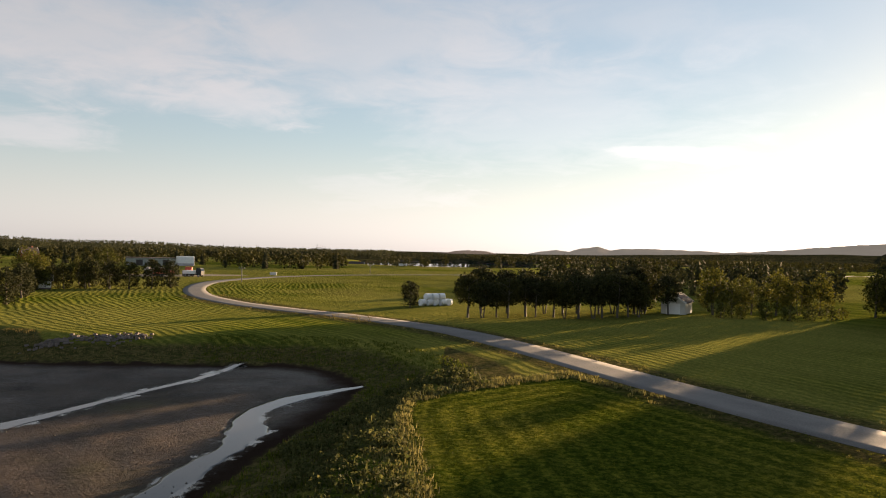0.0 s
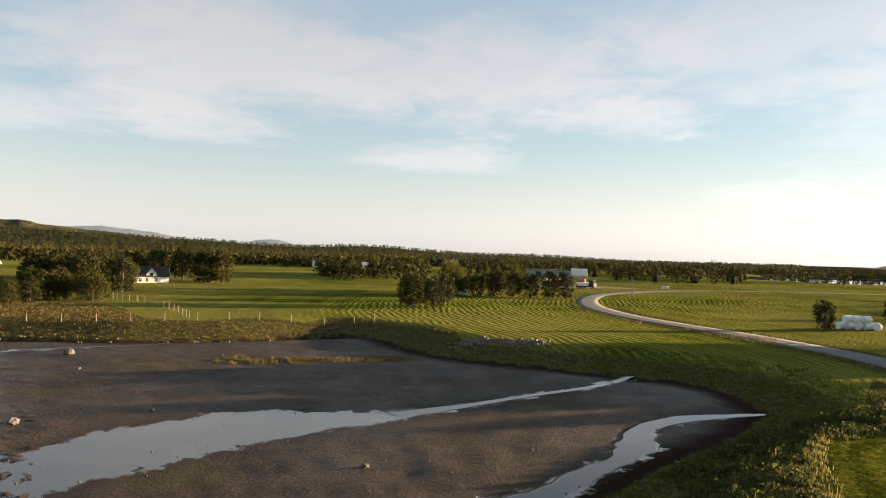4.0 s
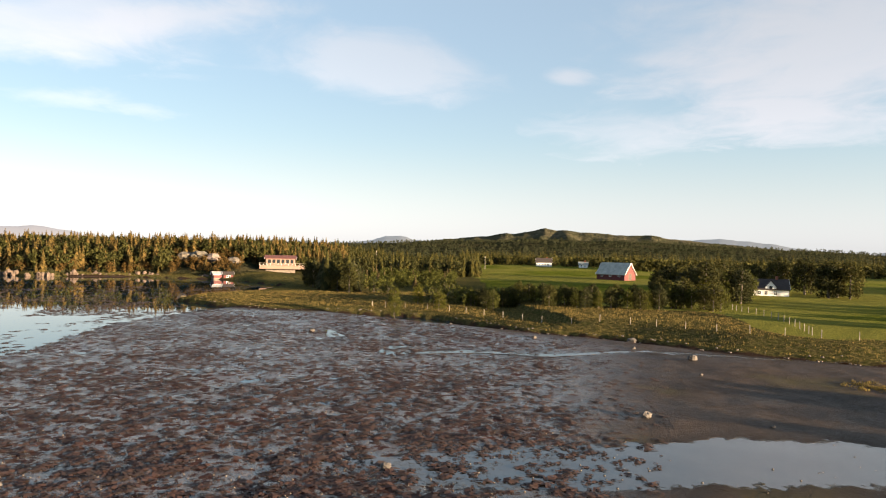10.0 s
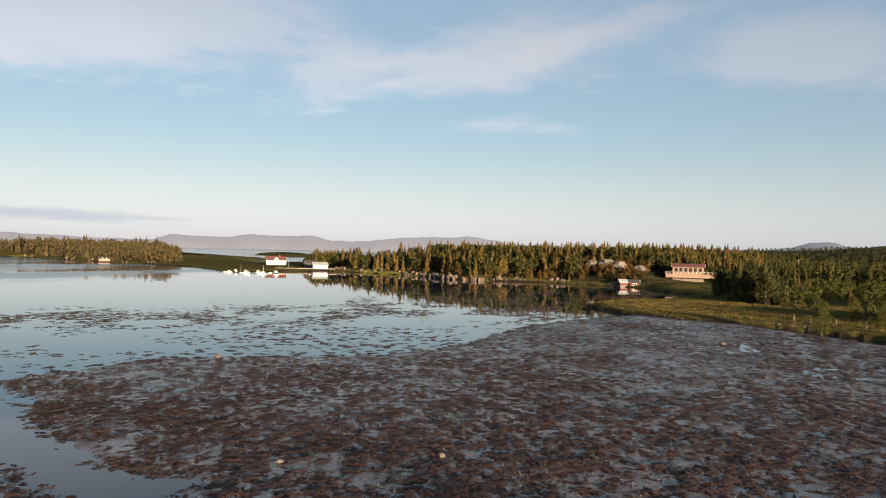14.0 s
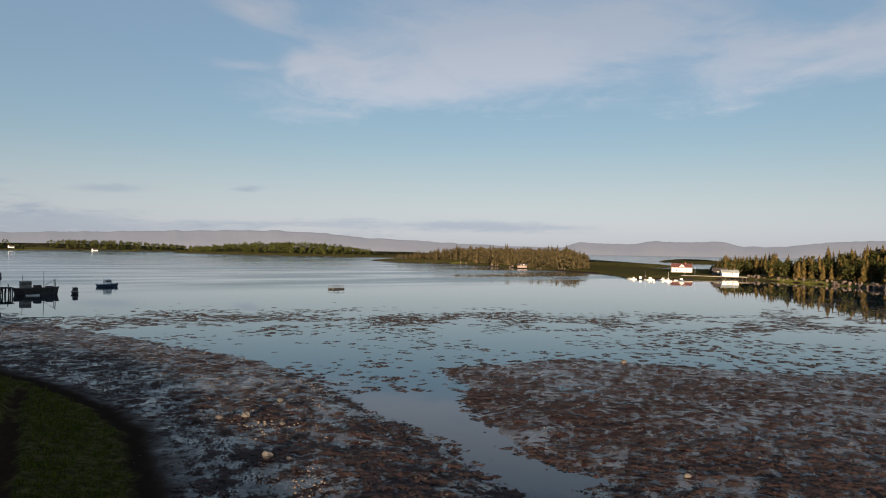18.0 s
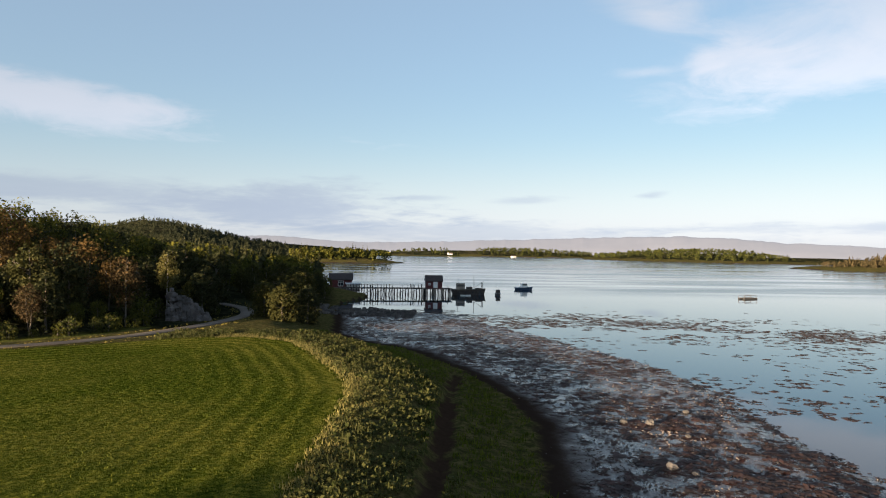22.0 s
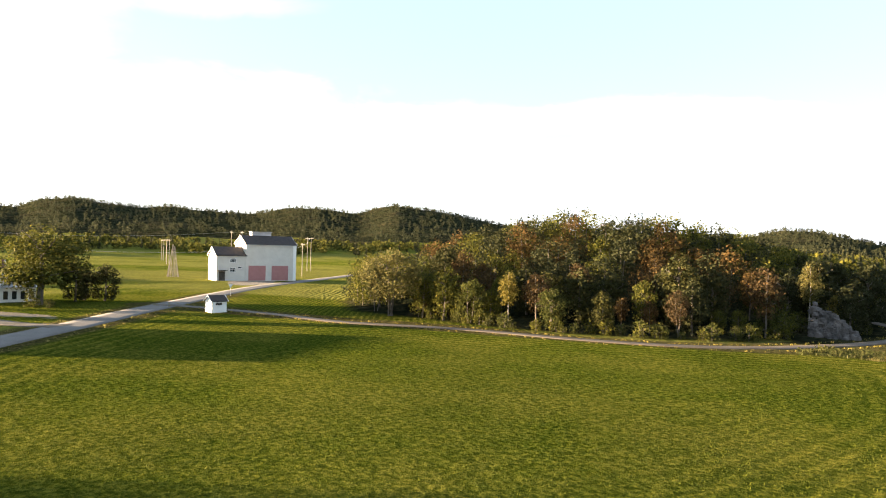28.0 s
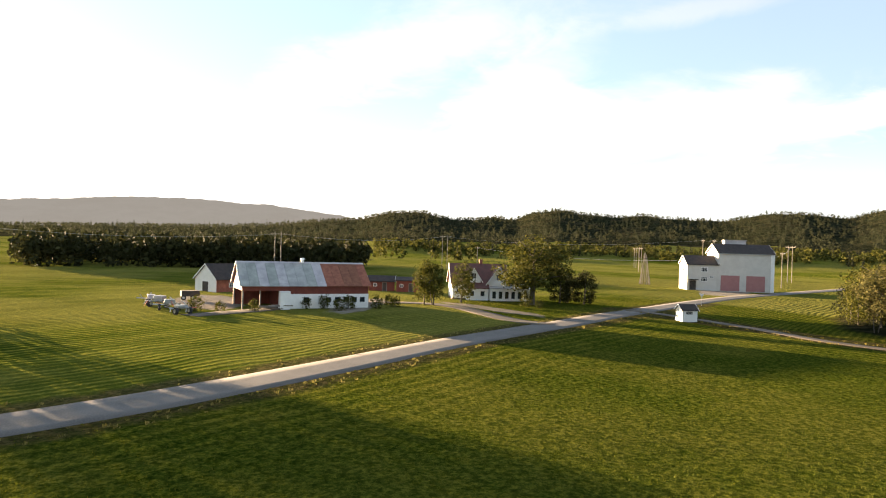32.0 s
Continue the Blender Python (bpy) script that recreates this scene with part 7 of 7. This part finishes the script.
# shore wood south of the knoll
for x, y, size, high in ((20.5, -100, 0.82, 0.85), (24.2, -103.5, 0.8, 0.9), (17.8, -104, 0.8, 0.95)):
    plant("dark1", x, y, size, x, 0.5, high)
tuft_row("dark", [(21, -107.5), (19.6, -113), (22.5, -111)], (0.8, 0.95), 24)
g_ = np.random.RandomState(23)
done = []
while len(done) < 46:
    x, y = g_.uniform(18, 60), g_.uniform(-165, -92)
    if away(np.array([x]), np.array([y]), SOUTH_SHORE_WOOD)[0] > 1.5 and away(np.array([x]), np.array([y]), LANE, False)[0] > 2.6 and (x - 34) ** 2 + (y + 95.5) ** 2 > 36 and all((x - a) ** 2 + (y - b) ** 2 > 14 for a, b in done):
        done.append((x, y))
        plant(("dark%d" if len(done) % 3 else "alder%d") % g_.randint(0, 3), x, y, g_.uniform(0.6, 0.95), g_.uniform(0, 6), 0.2)
for key in list(KINDS):
    if not KINDS[key][1]:
        plant(key, -470 + 7 * len(key), 210, 0.9)

woods("south_shore_wood", "dark mixed wood along the southern shore", (186, 203), (165, 480), 640, 8, 0.3, (0.7, 1.0), lambda x, y, q: q["forest"] > 2, fine=True)
woods("field_clump", "clump of leafy trees among the fields", (33, 42), (255, 330), 70, 9, 0.1, (0.7, 1.0), None, LEAF_DARK, NEEDLE, True)
woods("field_clump", "trees round the depot", (8, 30), (330, 470), 170, 10, 0.15, (0.7, 1.05), lambda x, y, q: (q["yard"] < 0) & ((abs(np.degrees(np.arctan2(-x, y)) - 21.5) > 3.6) | (np.hypot(x, y) > 385)), LEAF_DARK, NEEDLE, True)
woods("field_clump", "row of trees beyond the bend", (-6, 6), (400, 520), 90, 11, 0.1, (0.7, 1.0), lambda x, y, q: (abs(x - 15) > 12) & (np.hypot(x, y) < 440), LEAF_DARK, NEEDLE, True)
woods("field_clump", "wood beyond the eastern field", (273, 298), (240, 330), 340, 12, 0.0, (1.15, 1.5), None, LEAF_DARK, NEEDLE, True)
woods("field_clump", "low trees behind the garage", (330, 352), (175, 330), 260, 13, 0.2, (0.6, 0.95), None, LEAF_DARK, NEEDLE, True)
woods("field_clump", "sunlit trees below the hills", (225, 272), (470, 680), 2400, 14, 0.12, (0.6, 1.0), lambda x, y, q: wob(x, y, 150, 3) + 0.006 * (np.hypot(x, y) - 560) > 0.15, LEAF, NEEDLE, False)

# ---- stones, weed and grass ----
def boulder(x, y, r, seed, label="pale boulder lying on the tidal flat", mat=None, z=None):
    root = thing("boulder", x, y, seed * 40, label, "boulder", "boulders", z=z)
    part("stone", Geo().ball((0, 0, r * 0.35), r, 10, 7, 0.7, 0.16, seed), mat or ROCK, root, smooth=False)


for k, (x, y, r) in enumerate([(-39.5, 3.8, 0.45), (-90.5, 42.8, 0.9), (-74.9, 43.1, 0.85), (-49.6, 24.8, 0.6), (-15.9, -47.9, 0.5), (-13.9, -38, 0.5), (-14.2, -48.4, 0.4), (-15, -37.4, 0.3), (-38.3, -16.1, 0.35),
                               (-106, -1.5, 0.6), (-24, 31, 0.35), (-84, 40, 0.4), (-66, 39, 0.3), (-95, 30, 0.5), (-118, 22, 0.5), (-17.5, -45, 0.3), (-20, -52, 0.35), (-61, -53, 0.5), (-46, 33, 0.3), (-33, -24, 0.3)]):
    boulder(x, y, r * 0.7, k)


def scatter(name, label, category, templates, x, y, size, mat, seed, sink=0.02, stretch=None):
    g = np.random.RandomState(seed)
    z = lie(x, y)[0] - sink
    n = len(x)
    v, f = stamp(templates, g.randint(0, len(templates), n), np.stack([x, y, z], -1), g.uniform(0, 6.28, n), size, stretch)
    tagged(new(name, mesh_of(name, v, f, [mat])), label, category, kind="stuff")


def wrack_lump(seed, fronds=9):
    """A flat heap of seaweed fronds."""
    g = np.random.RandomState(seed)
    v = []
    for k in range(fronds):
        t = g.uniform(0, 6.28)
        d, q = np.array([math.cos(t), math.sin(t), 0]), np.array([-math.sin(t), math.cos(t), 0])
        L, w, h = g.uniform(0.6, 1.3), g.uniform(0.16, 0.36), g.uniform(0.05, 0.17)
        o = np.array([g.uniform(-0.3, 0.3), g.uniform(-0.3, 0.3), 0])
        v += [o + [0, 0, h], o + d * L * 0.5 + q * w + [0, 0, h * 0.6], o + d * L + [0, 0, -0.02], o + d * L * 0.5 - q * w + [0, 0, h * 0.5]]
    v = np.array(v)
    return v, np.arange(len(v)).reshape(-1, 4)


def pebble(seed):
    g = Geo().ball((0, 0, 0.25), 0.5, 6, 4, 0.6, 0.2, seed)
    return np.array([p for p in g.v]), np.array([q for q in g.f if len(q) == 4])


g_ = np.random.RandomState(31)
N = 190000
b, d = g_.uniform(62, 190, N), 22 + 175 * g_.uniform(0, 1, N) ** 1.25
x, y = at_polar(b, d)
z, zn = lie(x, y)
patchy = 0.35 * wob(x, y, 17, 8) + 0.45 * wob(x, y, 5.3, 9) + 0.7 * wob(x, y, 1.9, 4)
on_flat = (zn["shore"] < -2) & (z > -0.16) & (patchy + g_.uniform(-0.7, 0.7, N) > 0.1) & (g_.uniform(0, 1, N) < 0.05 + 0.95 * zn["wrack"])
keep_ = np.where(on_flat)[0][:32000]
scatter("seaweed", "dark red-brown seaweed on wet mud", "seaweed", [wrack_lump(k, 6) for k in range(6)], x[keep_], y[keep_], 0.16 + 0.42 * g_.uniform(0, 1, len(keep_)) ** 2, WRACK, 1, -0.03)
# weed shoals that break the surface
N = 110000
b, d = g_.uniform(92, 182, N), g_.uniform(60, 235, N)
x, y = at_polar(b, d)
z, zn = lie(x, y)
band = np.exp(-((d - (128 + 0.9 * np.maximum(0, 132 - b) + 6 * np.sin(b * 0.5))) / 13) ** 2) + 0.13 * (d < 125) + 0.1 * (d < 160) * (b < 130) + 0.5 * ((b > 93) & (b < 121) & (d > 100 + 1.5 * (b - 93)) & (d < 240))
on = (z < -0.02) & (zn["shore"] < -6) & (g_.uniform(0, 1, N) < 1.0 * band * ramp01(wob(x, y, 21, 3) + 0.6 * wob(x, y, 7, 2), -0.5, 0.5))
keep_ = np.where(on)[0][:15000]
xs, ys, zs = x[keep_], y[keep_], np.full(len(keep_), -0.03)
v, f = stamp([wrack_lump(20 + k) for k in range(5)], g_.randint(0, 5, len(keep_)), np.stack([xs, ys, zs], -1), g_.uniform(0, 6.28, len(keep_)), g_.uniform(0.3, 1.0, len(keep_)), np.full(len(keep_), 0.6))
tagged(new("floating_seaweed", mesh_of("floating_seaweed", v, f, [WRACK])), "seaweed tops breaking the calm water", "seaweed", kind="stuff")
# pebbles
N = 13000
b, d = g_.uniform(15, 188, N), 24 + 80 * g_.uniform(0, 1, N) ** 1.6
x, y = at_polar(b, d)
z, zn = lie(x, y)
on = (zn["shore"] < -0.3) & (z > -0.02) & (g_.uniform(0, 1, N) < 0.12 + 0.4 * zn["wrack"])
x, y = x[on], y[on]
scatter("pebbles", "pale pebbles and shells on the mud", "pebbles", [pebble(k) for k in range(5)], x, y, g_.uniform(0.05, 0.16, len(x)), PEBBLE, 3)
# pale shingle on the southern shore
N = 17000
b, d = g_.uniform(155, 192, N), 30 + 95 * g_.uniform(0, 1, N) ** 1.3
x, y = at_polar(b, d)
z, zn = lie(x, y)
on = (zn["shore"] < -2.5) & (z > -0.03) & (wob(x, y, 9, 5) + g_.uniform(-1.2, 1.2, N) > -0.2)
x, y = x[on], y[on]
scatter("shingle", "pale pinkish shingle between the seaweed", "stones", [pebble(30 + k) for k in range(5)], x, y, 0.06 + 0.13 * g_.uniform(0, 1, len(x)) ** 2, SHINGLE, 33)
# stones along the shore edges
pts = smooth_line(SEA[10:24], 0.8)
x, y = pts[:, 0] + g_.normal(0, 1.2, len(pts)), pts[:, 1] + g_.normal(0, 1.2, len(pts))
scatter("shore_stones", "loose stones at the edge of the grass", "stones", [pebble(k) for k in range(5)], x, y, g_.uniform(0.1, 0.42, len(x)), PEBBLE, 4)
N = 260
t = g_.uniform(0, 1, N)
x, y = -43.5 + 10.5 * t + g_.normal(0, 0.5, N), 73.5 + 3.0 * t + g_.normal(0, 0.9, N)
scatter("stone_heap", "grey field stones tipped down the bank", "stones", [pebble(10 + k) for k in range(5)], x, y, g_.uniform(0.2, 0.6, N), STONE, 5)
# dark boulders before the pier
N = 420
x, y = g_.uniform(2, 24, N), g_.uniform(-142, -124, N)
scatter("shore_stones", "dark stones of the low point", "stones", [pebble(20 + k) for k in range(5)], x, y, g_.uniform(0.4, 1.2, N), ROCK, 6)


def weed_tuft(seed, blades=12, spread_=0.45, tall=0.9, heads=True):
    g = np.random.RandomState(seed)
    v = []
    for k in range(blades):
        t, o = g.uniform(0, 6.28), g.uniform(-spread_, spread_, 2)
        d = np.array([math.cos(t), math.sin(t), 0])
        q = np.array([-d[1], d[0], 0])
        h, lean, w = tall * g.uniform(0.5, 1.1), g.uniform(0.05, 0.4), g.uniform(0.03, 0.09)
        o = np.array([o[0], o[1], 0])
        tip = o + d * lean * h + np.array([0, 0, h])
        v += [o - q * w, o + q * w, tip + q * w * (1.6 if heads else 0.2), tip - q * w * (0.6 if heads else 0.2)]
    v = np.array(v)
    return v, np.arange(len(v)).reshape(-1, 4)


def weed_clump(seed):
    """A leafy weed with a few pale seed heads."""
    g = np.random.RandomState(seed + 300)
    a = leaf_cloud(g, (0, 0, 0.26), (0.65, 0.65, 0.36), 36, 0.085, 7)
    return joined([a, weed_tuft(seed, 2, 0.4, 0.55, False)])


def band_points(n, seed, test, box):
    g = np.random.RandomState(seed)
    x, y = g.uniform(box[0], box[1], n), g.uniform(box[2], box[3], n)
    z, zn = lie(x, y)
    on = test(x, y, z, zn, g)
    return x[on], y[on]


x, y = band_points(26000, 41, lambda x, y, z, q, g: (q["near"] < 0.2) & (q["near"] > -6.5) & (q["shore"] > 1.0) & (q["track"] < -0.45) & (np.hypot(x, y) > 22) & (away(x, y, ROAD, False) > 12) &
                   (x < 30) & (g.uniform(0, 1, len(x)) < 0.45 + 0.4 * (wob(x, y, 5, 1) > -0.2)), (-14, 30, -84, 62))
x, y = x[:6500], y[:6500]
scatter("bank_weeds", "tall yellowing weeds and grass on the shore bank", "weeds", [weed_clump(k) for k in range(6)], x, y, np.random.RandomState(1).uniform(0.5, 1.3, len(x)), WEED, 7)
x, y = band_points(30000, 47, lambda x, y, z, q, g: (abs(q["near"] + 0.3) < 1.1) & (np.hypot(x, y) > 22) & (away(x, y, ROAD, False) > 3.2) & (x < 24), (-6, 24, -84, 62))
scatter("field_edge_grass", "pale straw-coloured grass along the field edge", "grass", [weed_tuft(50 + k, 12, 0.6, 0.42, False) for k in range(5)], x[:3200], y[:3200], np.random.RandomState(6).uniform(0.35, 0.75, len(x[:3200])), STRAW, 17)
x, y = band_points(110000, 42, lambda x, y, z, q, g: (q["near"] > 0.2) & (np.hypot(x, y) > 24) & (g.uniform(0, 1, len(x)) < np.clip(38 / np.hypot(x, y), 0, 1) ** 2), (-4, 110, -82, 60))
x, y = x[:15000], y[:15000]
scatter("field_grass", "short mown grass tufts of the near field", "grass", [weed_tuft(10 + k, 5, 0.3, 0.3, False) for k in range(6)], x, y, np.random.RandomState(2).uniform(0.22, 0.45, len(x)), GRASS, 8)
x, y = band_points(60000, 43, lambda x, y, z, q, g: (q["rough"] > 0) & (q["shore"] > 0.5) & (q["near"] < -1), (-190, -10, -34, 105))
x, y = x[:11000], y[:11000]
scatter("shore_grass", "rough golden grass along the western shore", "grass", [weed_tuft(20 + k, 5, 0.9, 0.4, False) for k in range(6)], x, y, np.random.RandomState(3).uniform(0.35, 0.75, len(x)), SEDGE, 9)
x, y = band_points(30000, 48, lambda x, y, z, q, g: (q["near"] < -4.5) & (q["track"] < -0.3) & (q["shore"] > 0.3) & (q["shore"] < 9) & (np.hypot(x, y) > 24) & (away(x, y, ROAD, False) > 6), (-26, 16, -100, 92))
scatter("bank_grass", "short dark grass on the sloping shore bank", "grass", [weed_tuft(60 + k, 7, 0.4, 0.35, False) for k in range(5)], x[:5000], y[:5000], np.random.RandomState(7).uniform(0.4, 0.9, len(x[:5000])), GRASS, 18)
# grassy islets in the mud
g_ = np.random.RandomState(44)
N = 700
t = g_.uniform(0, 1, N)
x, y = -59.5 + 15 * t + g_.normal(0, 1.3, N), 52 + 12.5 * t + g_.normal(0, 0.8, N)
scatter("islet_grass", "low golden salt grass on mud islets", "grass", [weed_tuft(30 + k, 9, 0.6, 0.4) for k in range(4)], x, y, g_.uniform(0.25, 0.6, N), SEDGE, 10)
# verge of the road and the lane
for nm, line, w, seed in (("road_verge", ROAD[5:22], (2.7, 5.0), 45), ("lane_verge", LANE, (1.5, 2.8), 46)):
    g_ = np.random.RandomState(seed)
    p = smooth_line(line, 0.35)
    dd = np.gradient(p, axis=0)
    dd /= np.linalg.norm(dd, axis=1)[:, None]
    s = np.where(g_.uniform(0, 1, len(p)) < 0.5, -1, 1) * g_.uniform(*w, len(p))
    x, y = p[:, 0] - dd[:, 1] * s, p[:, 1] + dd[:, 0] * s
    scatter(nm, "unmown grass along the roadside", "grass", [weed_tuft(40 + k, 9, 0.4, 0.5) for k in range(4)], x, y, g_.uniform(0.15, 0.42, len(x)), STRAW, seed)


# rock cutting beside the lane
def rock_face():
    """Broken slabs leaning on a slope that falls along the cutting."""
    root = thing("rock_cutting", 33.6, -95.5, 0, "bare grey rock cutting beside the lane", "rock")
    g = np.random.RandomState(9)
    for k in range(170):
        s, v = g.uniform(0.28, 1), g.uniform(0, 1)
        top = 5.6 * (1 - s) + 0.7
        across, deep, up = -3.8 + 7.6 * s, 0.4 + 2.4 * v + g.uniform(-0.25, 0.25), top * v - 0.2
        x, y = -0.946 * across + 0.326 * deep, -0.326 * across - 0.946 * deep
        part("rock_slab", Geo().ball((x, y, up), g.uniform(0.2, 0.55), 6, 4, 1.15, 0.42, k), ROCK, root, smooth=False)


rock_face()
tuft_row("bush", [(38, -93.2), (36.5, -91), (39.5, -96), (37.5, -97.5)], (0.9, 1.3), 37)
# cliffs under the headland wood
def cliff(pts, n, seed, name="shore_cliff"):
    g = np.random.RandomState(seed)
    p = smooth_line(pts, 1.0)
    root = thing(name, p[0][0], p[0][1], 0, "low sunlit rock cliff at the waterline", "cliff", z=0.0)
    for k in range(n):
        q = p[int(g.uniform(0, len(p) - 1))]
        r = g.uniform(0.4, 1.0)
        part("rock_slab", Geo().ball((q[0] - p[0][0] - g.uniform(0, 2.5), q[1] - p[0][1], g.uniform(-0.6, 1.6)), r, 6, 4, 1.35, 0.35, k + seed), CLIFF, root)


cliff([(-281, -45), (-291, -77), (-282, -111), (-312, -153), (-334, -210)], 170, 60)
cliff([(-330, -330), (-345, -403), (-390, -584)], 30, 150)
for k, (bx, by, bz) in enumerate([(-303, -46, 9.5), (-306, -52, 10.4), (-308, -58, 10), (-304, -38, 8.2)]):
    root = thing("bare_rock", bx, by, 30 * k, "pale bare rock among the spruces", "rock", "bare rocks", z=bz - 2)
    part("stone", Geo().ball((0, 0, 0.3), 3.4, 9, 6, 0.6, 0.2, 70 + k), STONE, root)


# fence along the western shore
def fence(pts, gap, label, h=1.1):
    p = smooth_line(pts, gap)
    root = thing("fence", p[0][0], p[0][1], 0, label, "fence", z=0.0)
    g = np.random.RandomState(17)
    for q in p:
        z = ground_at(*q)
        part("post", Geo().rod((q[0] - p[0][0], q[1] - p[0][1], z - 0.3), (q[0] - p[0][0] + g.uniform(-0.08, 0.08), q[1] - p[0][1], z + h), 0.06, 0.05, 5), WOOD, root)


fence([(-64, 84), (-76, 72), (-86, 58), (-100, 47), (-110, 36), (-130, 24), (-141, 10)], 4.0, "weathered fence posts along the shore pasture")
fence([(-84, 66), (-105, 76), (-126, 81)], 3.0, "pale fence posts up the field edge")
